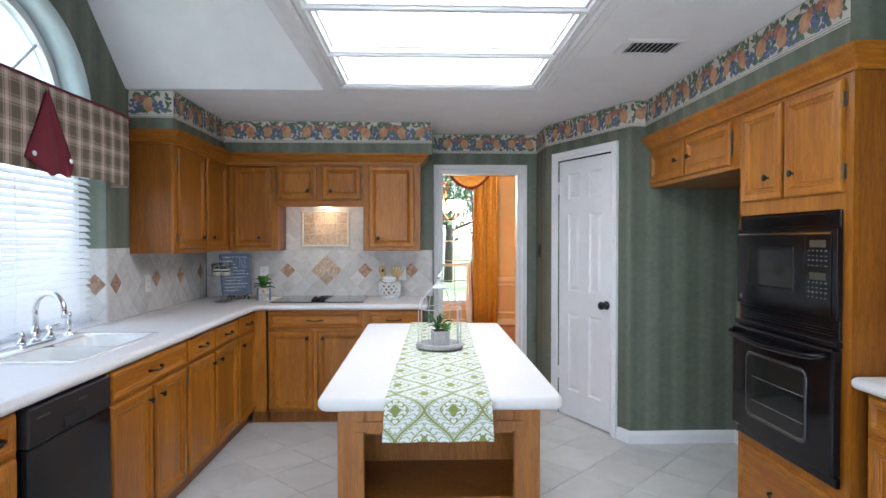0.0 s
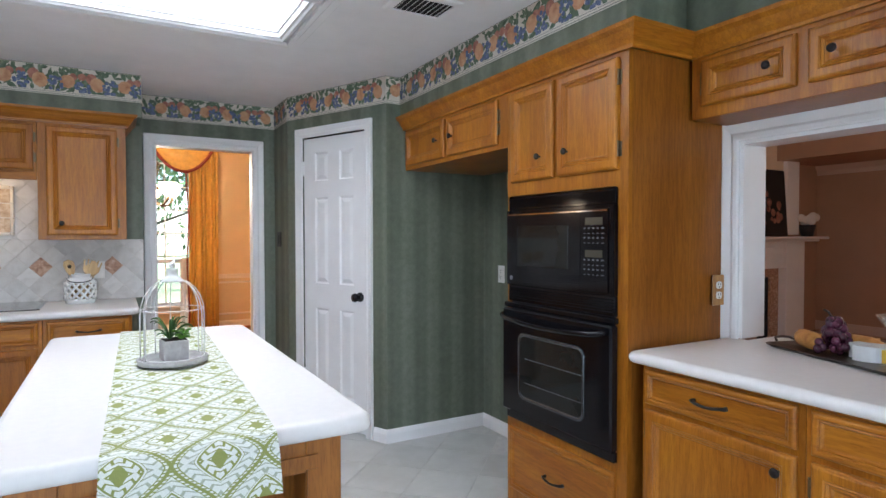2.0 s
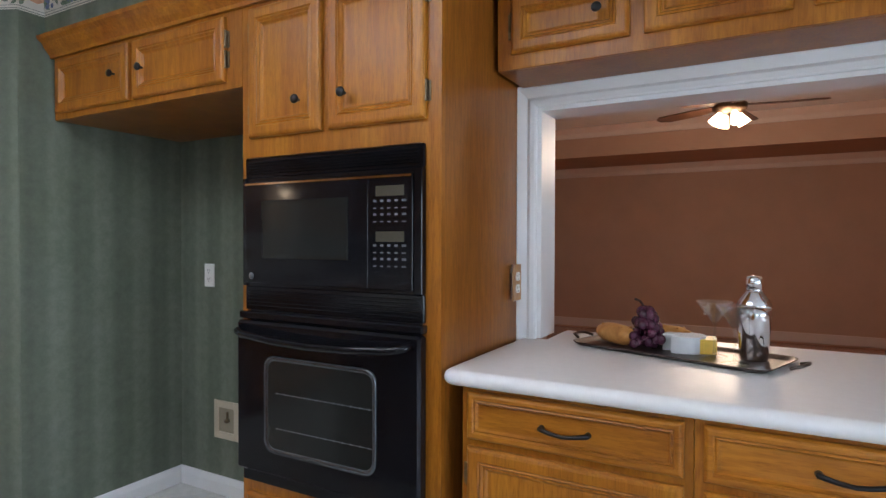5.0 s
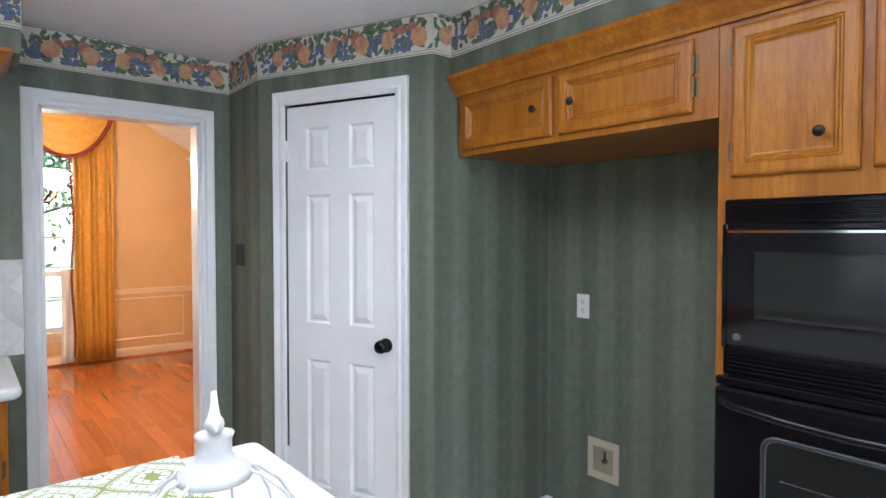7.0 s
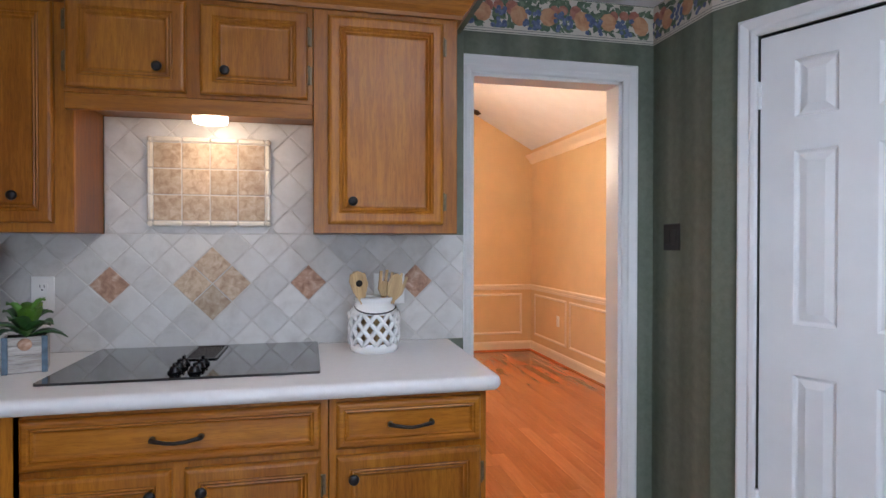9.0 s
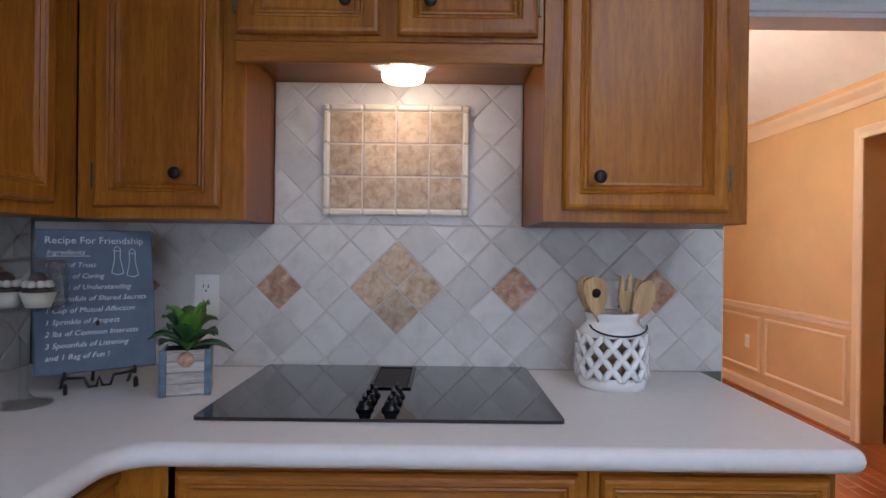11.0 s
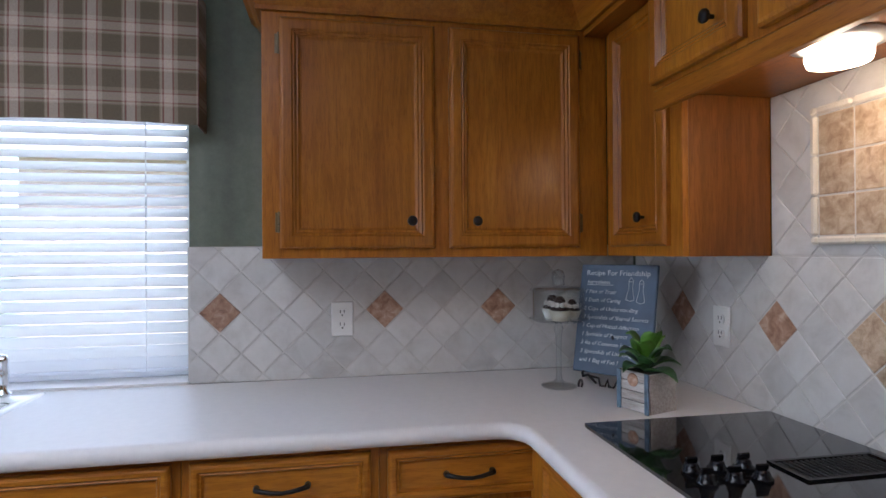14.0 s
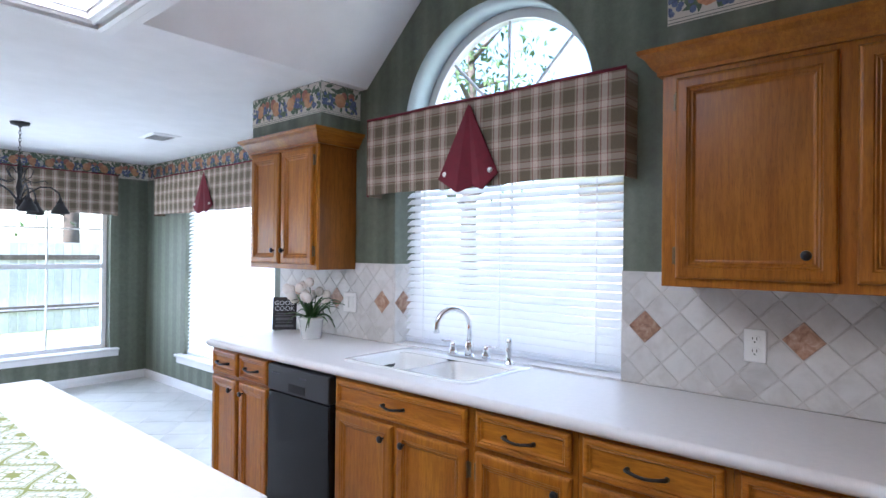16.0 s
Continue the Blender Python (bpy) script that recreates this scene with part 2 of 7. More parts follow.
class Mesh:
    """Faces collected in one list, written out as one mesh."""

    def __init__(self):
        self.v, self.f, self.s = [], [], []

    def add(self, verts, faces, smooth=False):
        k = len(self.v)
        self.v += [tuple(p) for p in verts]
        self.f += [tuple(i + k for i in f) for f in faces]
        self.s += [smooth] * len(faces)
        return self

    def box(self, x0, x1, y0, y1, z0, z1, bevel=0.0):
        x0, x1, y0, y1, z0, z1 = min(x0, x1), max(x0, x1), min(y0, y1), max(y0, y1), min(z0, z1), max(z0, z1)
        if bevel <= 0:
            vs = [(x, y, z) for x in (x0, x1) for y in (y0, y1) for z in (z0, z1)]
            return self.add(vs, [(0, 1, 3, 2), (4, 6, 7, 5), (0, 4, 5, 1), (2, 3, 7, 6), (0, 2, 6, 4), (1, 5, 7, 3)])
        b = min(bevel, (x1 - x0) * 0.45, (y1 - y0) * 0.45, (z1 - z0) * 0.45)
        vs, idx = [], {}
        for i, (x, sx) in enumerate(((x0, 1), (x1, -1))):
            for j, (y, sy) in enumerate(((y0, 1), (y1, -1))):
                for k, (z, sz) in enumerate(((z0, 1), (z1, -1))):
                    for a, p in enumerate(((x, y + sy * b, z + sz * b), (x + sx * b, y, z + sz * b), (x + sx * b, y + sy * b, z))):
                        idx[i, j, k, a] = len(vs)
                        vs.append(p)
        c = lambda i, j, k, a: idx[i, j, k, a]  # noqa: E731
        fs = []
        for s in (0, 1):
            fs.append((c(s, 0, 0, 0), c(s, 0, 1, 0), c(s, 1, 1, 0), c(s, 1, 0, 0)))
            fs.append((c(0, s, 0, 1), c(1, s, 0, 1), c(1, s, 1, 1), c(0, s, 1, 1)))
            fs.append((c(0, 0, s, 2), c(0, 1, s, 2), c(1, 1, s, 2), c(1, 0, s, 2)))
            for r in (0, 1):
                fs.append((c(s, r, 0, 0), c(s, r, 1, 0), c(s, r, 1, 1), c(s, r, 0, 1)))
                fs.append((c(s, 0, r, 0), c(s, 1, r, 0), c(s, 1, r, 2), c(s, 0, r, 2)))
                fs.append((c(0, s, r, 1), c(1, s, r, 1), c(1, s, r, 2), c(0, s, r, 2)))
        fs += [tuple(c(i, j, k, a) for a in range(3)) for i in (0, 1) for j in (0, 1) for k in (0, 1)]
        return self.add(vs, fs)

    def loft(self, loops, closed=True, cap=True, smooth=True):
        n = len(loops[0])
        vs = [p for lp in loops for p in lp]
        fs = []
        for a in range(len(loops) - 1):
            for b in range(n if closed else n - 1):
                c = (b + 1) % n
                fs.append((a * n + b, a * n + c, (a + 1) * n + c, (a + 1) * n + b))
        self.add(vs, fs, smooth)
        if cap and closed:
            k = len(self.v) - len(vs)
            self.f += [tuple(range(k + n - 1, k - 1, -1)), tuple(range(len(self.v) - n, len(self.v)))]
            self.s += [False, False]
        return self

    def lathe(self, centre, profile, seg=24, axis="z", smooth=True, cap=True):
        """profile: (radius, height) pairs, turned round an axis through centre."""
        loops = []
        for r, h in profile:
            lp = []
            for i in range(seg):
                a = 2 * math.pi * i / seg
                p, q = r * math.cos(a), r * math.sin(a)
                off = {"z": (p, q, h), "y": (p, h, -q), "x": (h, p, q)}[axis]
                lp.append(tuple(c + o for c, o in zip(centre, off)))
            loops.append(lp)
        return self.loft(loops, True, cap, smooth)

    def tube(self, path, radius, seg=8):
        """A round bar along a path; radius is a number or one for each point."""
        path = [Vector(p) for p in path]
        rs = radius if isinstance(radius, (list, tuple)) else [radius] * len(path)
        up, loops = None, []
        for i, p in enumerate(path):
            d = (path[min(i + 1, len(path) - 1)] - path[max(i - 1, 0)]).normalized()
            if up is None:
                up = d.orthogonal().normalized()
            up = (up - d * up.dot(d)).normalized()
            side = d.cross(up)
            loops.append([tuple(p + rs[i] * (math.cos(2 * math.pi * k / seg) * up + math.sin(2 * math.pi * k / seg) * side)) for k in range(seg)])
        return self.loft(loops)

    def rings(self, x0, x1, z0, z1, profile, y=0.0):
        """A moulded panel that faces -y: rectangles set in by an inset and raised by a height, one after another."""
        vs, fs = [], []
        for inset, h in profile:
            a, b, c, d = x0 + inset, x1 - inset, z0 + inset, z1 - inset
            vs += [(a, y - h, c), (b, y - h, c), (b, y - h, d), (a, y - h, d)]
        for k in range(len(profile) - 1):
            for i in range(4):
                j = (i + 1) % 4
                fs.append((4 * k + i, 4 * k + j, 4 * k + 4 + j, 4 * k + 4 + i))
        k = 4 * (len(profile) - 1)
        fs.append((k, k + 1, k + 2, k + 3))
        return self.add(vs, fs)

    def sweep(self, path, profile, closed=False, inward=1.0):
        """A moulding: profile (out, up) carried along a flat path of (x, y, z), mitred at the corners; out is to the path's right."""
        n, loops = len(path), []
        for i in range(n):
            p = Vector(path[i])
            a = Vector(path[(i - 1) % n]) if (closed or i) else None
            b = Vector(path[(i + 1) % n]) if (closed or i < n - 1) else None
            d1 = (p - a).normalized() if a is not None else (b - p).normalized()
            d2 = (b - p).normalized() if b is not None else d1
            n1, n2 = Vector((d1.y, -d1.x, 0)), Vector((d2.y, -d2.x, 0))
            m = (n1 + n2).normalized()
            m /= max(0.3, m.dot(n1))
            loops.append([tuple(p + m * o * inward + Vector((0, 0, u))) for o, u in profile])
        if closed:
            loops.append(loops[0])
        return self.loft(loops, True, not closed, False)

    def prism(self, outline, z0, z1):
        n = len(outline)
        vs = [(x, y, z0) for x, y in outline] + [(x, y, z1) for x, y in outline]
        return self.add(vs, [tuple(range(n - 1, -1, -1)), tuple(range(n, 2 * n))] + [(i, (i + 1) % n, n + (i + 1) % n, n + i) for i in range(n)])

    def ball(self, c, r, seg=10, rows=6, squash=1.0):
        return self.lathe(c, [(max(1e-4, r * math.sin(math.pi * i / rows)), -r * squash * math.cos(math.pi * i / rows)) for i in range(rows + 1)], seg)

    def data(self, name, material):
        me = bpy.data.meshes.new(name)
        me.from_pydata(self.v, [], self.f)
        bm = bmesh.new()
        bm.from_mesh(me)
        bmesh.ops.recalc_face_normals(bm, faces=bm.faces)
        bm.to_mesh(me)
        bm.free()
        if any(self.s):
            me.polygons.foreach_set("use_smooth", self.s)
            me.update()
        for m in material if isinstance(material, (list, tuple)) else [material]:
            me.materials.append(m)
        return me


def part(name, mesh, material, parent=None, label=""):
    """One mesh object under a thing or a part."""
    ob = new(name, mesh.data(name, material) if isinstance(mesh, Mesh) else mesh)
    ob.parent = parent
    return tagged(ob, label)


def thing(name, label, category, m=None, group="", kind=""):
    ob = new(name)
    ob.empty_display_size = 0.05
    if m is not None:
        ob.matrix_basis = m
    return tagged(ob, label, category, group, kind)


def setting(name, mesh, material, label="", category="wall"):
    return tagged(part(name, mesh, material), label, category, kind="structure")


def box(*a, **k):
    return Mesh().box(*a, **k)


BACK, LEFT, RIGHT = 0, 90, -90  # facing -y, +x, -x


def smooth_steps(n):
    return [i / (n - 1) for i in range(n)]

# ---- the rooms ----
CEIL = 2.38
XL, YB, YD = -1.91, 5.09, 5.28          # sink wall, cooktop wall, doorway wall
XR = 2.165                              # wall behind the fridge niche
TOP = 2.6

setting("floor", box(-2.6, 2.3, -2.6, 5.34, -0.08, -0.004), M["floor_grout"], "pale grey grout bed under the kitchen tiles", "floor")
setting("floor_dining", box(-2.2, 2.3, 5.341, 9.7, -0.08, -0.012), M["plank"], "dark bed under the dining room boards", "floor")
setting("floor_family", box(2.302, 9.3, -2.0, 5.35, -0.08, 0.0), M["plank"], "stained wood floor of the family room", "floor")

# sink wall: arched window recess
WY0, WY1, WZ0, SPRING = 2.205, 3.525, 0.93, 2.10
WC, WR = 2.835, (WY1 - WY0) / 2
RISE = 0.56
w = Mesh()
X0 = XL - 0.2
w.box(X0, XL, 1.03, WY0, 0, 3.4).box(X0, XL, WY1, YB + 0.2, 0, 3.4).box(X0, XL, WY0, WY1, 0, WZ0).box(X0, XL, WY0, WC - RISE, SPRING, 3.4).box(X0, XL, WC + RISE, WY1, SPRING, 3.4)
arch = [(WC - RISE * math.cos(a), SPRING + RISE * math.sin(a)) for a in (math.pi * i / 28 for i in range(29))]
for (ya, za), (yb, zb) in zip(arch, arch[1:]):
    w.add([(x, y, z) for x in (X0, XL) for y, z in ((ya, za), (yb, zb), (yb, 3.4), (ya, 3.4))],
          [(0, 1, 2, 3), (4, 7, 6, 5), (0, 4, 5, 1), (2, 6, 7, 3), (0, 3, 7, 4), (1, 5, 6, 2)])
setting("wall_west", w, M["paper"], "green striped wallpapered wall with an arched window recess")
setting("wall_nook_return", box(-2.55, X0 - 0.002, 1.03, 1.2, 0, TOP), M["paper"], "green wallpapered return wall of the breakfast nook")

# breakfast nook: side wall with a window, end wall with a window
NX, NY = -2.4, -2.3
w = Mesh()
w.box(NX - 0.15, NX, NY, -1.36, 0, TOP).box(NX - 0.15, NX, 0.4, 1.03, 0, TOP).box(NX - 0.15, NX, -1.36, 0.4, 0, 0.36).box(NX - 0.15, NX, -1.36, 0.4, 2.1, TOP)
setting("wall_nook_side", w, M["paper"], "green striped wallpapered nook wall with a window")
w = Mesh()
w.box(NX - 0.15, -2.02, NY - 0.15, NY, 0, TOP).box(1.3, 2.3, NY - 0.15, NY, 0, TOP).box(-2.02, 1.3, NY - 0.15, NY, 0, 0.36).box(-2.02, 1.3, NY - 0.15, NY, 2.1, TOP)
setting("wall_nook_end", w, M["paper"], "green striped wallpapered end wall with a wide window")

# cooktop wall, doorway wall, pantry walls
setting("wall_north", box(XL, 0.06, YB, YB + 0.25, 0, TOP), M["paper"], "green wallpapered wall behind the cooktop")
DX0, DX1, DZ = 0.135, 0.855, 2.035
w = Mesh()
w.box(0.062, DX0, YD, YD + 0.06, 0, TOP).box(DX1, 1.14, YD, YD + 0.06, 0, TOP).box(DX0, DX1, YD, YD + 0.06, DZ, TOP)
setting("wall_doorway", w, M["paper"], "green wallpapered wall with the cased dining room doorway")
setting("wall_pantry_short", box(1.01, 1.13, 4.875, YD - 0.002, 0, TOP), M["paper"], "short green wallpapered wall beside the doorway")
PA, PB = Vector((1.01, 4.875, 0)), Vector((1.412, 3.98, 0))
PLEN = (PB - PA).length
PYAW = math.degrees(math.atan2(PB.y - PA.y, PB.x - PA.x))
PANTRY = pose(PA.x, PA.y, 0, 0, 0, PYAW)
DO0, DO1 = 0.162, 0.812                 # pantry door opening along the slanted wall
w = Mesh()
w.box(0, DO0, 0.0, 0.1, 0, TOP).box(DO1, PLEN, 0.0, 0.1, 0, TOP).box(DO0, DO1, 0.0, 0.1, 2.07, TOP)
ob = setting("wall_pantry", w, M["paper"], "slanted green wallpapered wall with the pantry door")
ob.matrix_basis = PANTRY
setting("wall_niche", box(1.416, XR + 0.13, 3.98, 4.1, 0, TOP), M["paper"], "green striped wallpapered side wall of the fridge niche")
setting("wall_east", box(XR, XR + 0.13, 2.2, 3.978, 0, TOP), M["paper"], "green striped wallpapered wall behind the fridge niche")

# pass-through wall
PX, PW = 2.11, 0.13
PY1, PZ0, PZ1 = 2.012, 0.905, 1.737
w = Mesh()
w.box(PX, PX + PW, PY1, 2.198, 0, TOP).box(PX, PX + PW, -0.3, PY1, 0, PZ0 - 0.03).box(PX, PX + PW, -0.3, PY1, PZ1, TOP).box(PX, PX + PW, NY, -0.3, 0, TOP)
setting("wall_passage", w, M["brown_wall"], "wall with the wide opening to the family room")

# ceilings
VX = -0.66
c = Mesh()
SKX0, SKX1, SKY0, SKY1 = -0.545, 0.695, 1.80, 3.65
V0, V1 = 1.96, 3.76
c.box(-2.56, VX, NY - 0.15, V0, CEIL, CEIL + 0.06).box(X0, VX, V1, 5.35, CEIL, CEIL + 0.06)
c.box(VX, SKX0, NY - 0.15, 5.35, CEIL, CEIL + 0.06).box(SKX1, 2.4, NY - 0.15, 5.35, CEIL, CEIL + 0.06)
c.box(SKX0, SKX1, NY - 0.15, SKY0, CEIL, CEIL + 0.06).box(SKX0, SKX1, SKY1, 5.35, CEIL, CEIL + 0.06)
setting("ceiling", c, M["ceiling"], "flat white painted kitchen ceiling", "ceiling")
PEAK = CEIL + (V1 - V0) / 2 * 0.94
VM = (V0 + V1) / 2
v = Mesh()
for ya, yb in ((V0, VM), (V1, VM)):
    s = 0.05
    v.add([(X0, ya, CEIL), (VX, ya, CEIL), (VX, yb, PEAK), (X0, yb, PEAK), (X0, ya, CEIL + s), (VX, ya, CEIL + s), (VX, yb, PEAK + s), (X0, yb, PEAK + s)],
          [(0, 1, 2, 3), (4, 7, 6, 5), (0, 4, 5, 1), (1, 5, 6, 2), (2, 6, 7, 3), (3, 7, 4, 0)])
v.add([(VX, V0, CEIL), (VX, V1, CEIL), (VX, VM, PEAK), (VX + 0.05, V0, CEIL + 0.061), (VX + 0.05, V1, CEIL + 0.061), (VX + 0.05, VM, PEAK)], [(0, 1, 2), (3, 5, 4), (0, 3, 4, 1), (1, 4, 5, 2), (2, 5, 3, 0)])
setting("ceiling_vault", v, M["ceiling"], "white sloped ceiling vault over the sink window", "ceiling")

# soffits above the cabinets
SF = 2.115
setting("soffit_west", box(XL, -1.63, 3.80, YB, SF, CEIL), M["paper"], "green wallpapered soffit above the cabinets", "soffit")
setting("soffit_north", box(-1.628, 0.045, 4.745, YB, SF, CEIL), M["paper"], "green wallpapered soffit above the cabinets", "soffit")
setting("soffit_nook", box(XL, -1.63, 1.2, 1.90, SF, CEIL), M["paper"], "green wallpapered soffit above the end cabinet", "soffit")
setting("soffit_east", box(1.515, XR, 2.06, 3.978, SF, CEIL), M["paper"], "green wallpapered soffit above the oven cabinet", "soffit")
setting("soffit_passage", box(1.84, PX - 0.002, NY, 2.058, SF, CEIL), M["paper"], "green wallpapered soffit above the opening", "soffit")

# dining room
DYE, DXE = 9.5, 2.05
DWX0, DWX1, DWZ0, DWZ1 = -0.55, 0.87, 0.37, 2.75
w = Mesh()
w.box(-2.2, DWX0, DYE, DYE + 0.15, 0, 3.6).box(DWX1, DXE + 0.15, DYE, DYE + 0.15, 0, 3.6).box(DWX0, DWX1, DYE, DYE + 0.15, 0, DWZ0).box(DWX0, DWX1, DYE, DYE + 0.15, DWZ1, 3.6)
setting("wall_dining_end", w, M["orange_wall"], "apricot painted dining room wall with a tall window")
setting("wall_dining_east", Mesh().box(DXE, DXE + 0.15, 7.27, DYE, 0, 3.6).box(DXE, DXE + 0.15, 5.395, 6.35, 0, 3.6).box(DXE, DXE + 0.15, 6.35, 7.27, 2.03, 3.6), M["orange_wall"], "apricot painted dining room wall")
setting("wall_dining_west", box(-2.35, -2.2, 5.395, DYE + 0.15, 0, 3.6), M["orange_wall"], "apricot painted dining room wall")
w = Mesh()
w.box(-2.2, DX0, YD + 0.062, YD + 0.11, 0, 3.6).box(DX1, DXE, YD + 0.062, YD + 0.11, 0, 3.6).box(DX0, DX1, YD + 0.062, YD + 0.11, DZ, 3.6)
setting("wall_dining_south", w, M["orange_wall"], "apricot painted dining room wall round the doorway")
v = Mesh()
for xa, xb, za, zb in ((DXE, 0.2, 2.42, 3.45), (-2.2, 0.2, 2.2, 3.45)):
    s = 0.05
    v.add([(xa, 5.4, za), (xb, 5.4, zb), (xb, 9.65, zb), (xa, 9.65, za), (xa, 5.4, za + s), (xb, 5.4, zb + s), (xb, 9.65, zb + s), (xa, 9.65, za + s)],
          [(0, 1, 2, 3), (4, 7, 6, 5), (0, 4, 5, 1), (1, 5, 6, 2), (2, 6, 7, 3), (3, 7, 4, 0)])
setting("ceiling_dining", v, M["ceiling"], "white vaulted dining room ceiling", "ceiling")

# family room
FX, FU, FC_ = 8.6, 7.46, 2.70          # far wall, its overhanging upper part, ceiling
setting("wall_family_far", box(FX, FX + 0.3, -4.0, 5.5, 0, 2.75), M["brown_wall"], "terracotta painted family room wall")
setting("wall_family_upper", box(FU, FX - 0.002, -4.0, 5.5, 2.33, 2.75), M["brown_wall"], "overhanging terracotta upper wall")
setting("wall_family_north", box(2.382, FX - 0.002, 5.1, 5.3, 0, 2.75), M["brown_wall"], "terracotta painted fireplace wall")
setting("wall_family_south", box(2.382, FX - 0.002, -2.0, -1.9, 0, 2.75), M["brown_wall"], "terracotta painted family room wall")
setting("ceiling_family", box(2.382, FX + 0.3, -4.0, 5.5, FC_, FC_ + 0.1), M["ceiling"], "white family room ceiling", "ceiling")

# ---- cabinets ----
DOOR = [(0, 0), (0, 0.012), (0.005, 0.018), (0.012, 0.020), (0.034, 0.020), (0.038, 0.016), (0.042, 0.018), (0.048, 0.012), (0.052, 0.013), (0.058, 0.007), (0.062, 0.006)]
DRAWER = [(0, 0), (0, 0.012), (0.005, 0.018), (0.010, 0.020), (0.018, 0.020), (0.022, 0.015), (0.026, 0.017), (0.031, 0.010), (0.035, 0.009)]
KNOB = [(0.0045, 0.0), (0.0045, -0.010), (0.006, -0.013), (0.0125, -0.016), (0.015, -0.021), (0.0135, -0.026), (0.008, -0.0285), (0.001, -0.029)]


def knob(parent, x, z, y=-0.02):
    return part("knob", Mesh().lathe((x, y, z), KNOB, 14, "y"), M["bronze"], parent, "dark bronze round knob")


def pull(parent, x, z, y=-0.02, w=0.115):
    pts = [(x - w / 2, y, z), (x - w / 2, y - 0.016, z + 0.001), (x - w * 0.40, y - 0.022, z), (x - w * 0.2, y - 0.025, z - 0.004), (x, y - 0.026, z - 0.006),
           (x + w * 0.2, y - 0.025, z - 0.004), (x + w * 0.40, y - 0.022, z), (x + w / 2, y - 0.016, z + 0.001), (x + w / 2, y, z)]
    m = Mesh().tube(pts, [0.008, 0.0065, 0.0055, 0.005, 0.0048, 0.005, 0.0055, 0.0065, 0.008], 8)
    return part("pull_handle", m, M["bronze"], parent, "dark bronze bow pull")


def hinge(parent, x, z, side):
    m = Mesh().box(x, x + side * 0.012, -0.003, 0.0, z - 0.028, z + 0.028, 0.001)
    m.lathe((x, -0.009, z), [(0.004, -0.030), (0.0055, -0.027), (0.0042, -0.024), (0.0042, 0.024), (0.0055, 0.027), (0.004, 0.030)], 8)
    return part("hinge", m, M["brass"], parent, "aged brass hinge")


def front_door(cab, x0, x1, z0, z1, knob_at=None, hinge_side=0):
    d = part("cabinet_door", Mesh().rings(x0, x1, z0, z1, DOOR), M["oak"], cab)
    if knob_at:
        knob(d, *knob_at)
    if hinge_side:
        xh = x1 + 0.001 if hinge_side > 0 else x0 - 0.001
        for zz in (z0 + 0.075, z1 - 0.075):
            hinge(d, xh, zz, hinge_side)
    return d


def front_drawer(cab, x0, x1, z0, z1, handle=True):
    d = part("drawer_front", Mesh().rings(x0, x1, z0, z1, DRAWER), M["oak_x"], cab)
    if handle:
        pull(d, (x0 + x1) / 2, (z0 + z1) / 2)
    return d


def carcass(cab, w, depth, z0, z1, toe=0.0, lower=0.0):
    """Box with a proud face frame; toe: height of the recessed plinth."""
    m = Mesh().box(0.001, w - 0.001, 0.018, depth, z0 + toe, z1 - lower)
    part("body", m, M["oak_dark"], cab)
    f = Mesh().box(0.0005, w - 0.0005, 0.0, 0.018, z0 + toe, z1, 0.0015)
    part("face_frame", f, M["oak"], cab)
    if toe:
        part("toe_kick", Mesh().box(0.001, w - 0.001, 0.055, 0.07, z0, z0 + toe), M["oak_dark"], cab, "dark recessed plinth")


BZ = 0.884  # underside of the worktop
DZ0, DZ1, OZ0, OZ1 = 0.742, 0.868, 0.125, 0.722


def base_unit(name, label, m, w, doors=1, drawer=True, split=None, hinges=None, depth=0.57, group="base cabinets", lower=0.0):
    cab = thing(name, label, "cabinet", m, group)
    carcass(cab, w, depth, 0, BZ, 0.1, lower)
    if drawer:
        for a, b in (split or [(0.02, w - 0.02)]):
            front_drawer(cab, a, b, DZ0, DZ1)
    a = 0.02
    step = (w - 0.04 - 0.03 * (doors - 1)) / doors
    for i in range(doors):
        x0, x1 = a + i * (step + 0.03), a + i * (step + 0.03) + step
        left_hung = (i == 0) if doors == 2 else bool(hinges == "left")
        kx = x1 - 0.045 if left_hung else x0 + 0.045
        front_door(cab, x0, x1, OZ0, OZ1, (kx, OZ1 - 0.055), -1 if left_hung else 1)
    return cab


XF = -1.33  # base fronts on the sink side
base_unit("base_cabinet", "golden oak base cabinet with two small drawers beside the dishwasher", pose(XF, 1.31, 0, 0, 0, LEFT), 0.60, 2, split=[(0.02, 0.285), (0.315, 0.58)])
base_unit("base_cabinet", "golden oak sink base cabinet with a wide false drawer", pose(XF, 2.43, 0, 0, 0, LEFT), 0.79, 2, lower=0.15)
base_unit("base_cabinet", "golden oak base cabinet with one drawer and door", pose(XF, 3.22, 0, 0, 0, LEFT), 0.42, 1, hinges="left")
base_unit("base_cabinet", "golden oak base cabinet with one drawer and door", pose(XF, 3.64, 0, 0, 0, LEFT), 0.45, 1, hinges="right")
base_unit("base_cabinet", "golden oak corner base cabinet with one drawer and door", pose(XF, 4.09, 0, 0, 0, LEFT), 0.44, 1, hinges="right")
YF = 4.475
part_filler = thing("corner_filler", "plain golden oak filler in the corner of the base run", "cabinet", pose(XF - 0.02, YF, 0), "base cabinets")
carcass(part_filler, 0.14, 0.05, 0, BZ, 0.1)
base_unit("base_cabinet", "golden oak cooktop base cabinet with a wide drawer front", pose(-1.228, YF, 0), 0.753, 2)
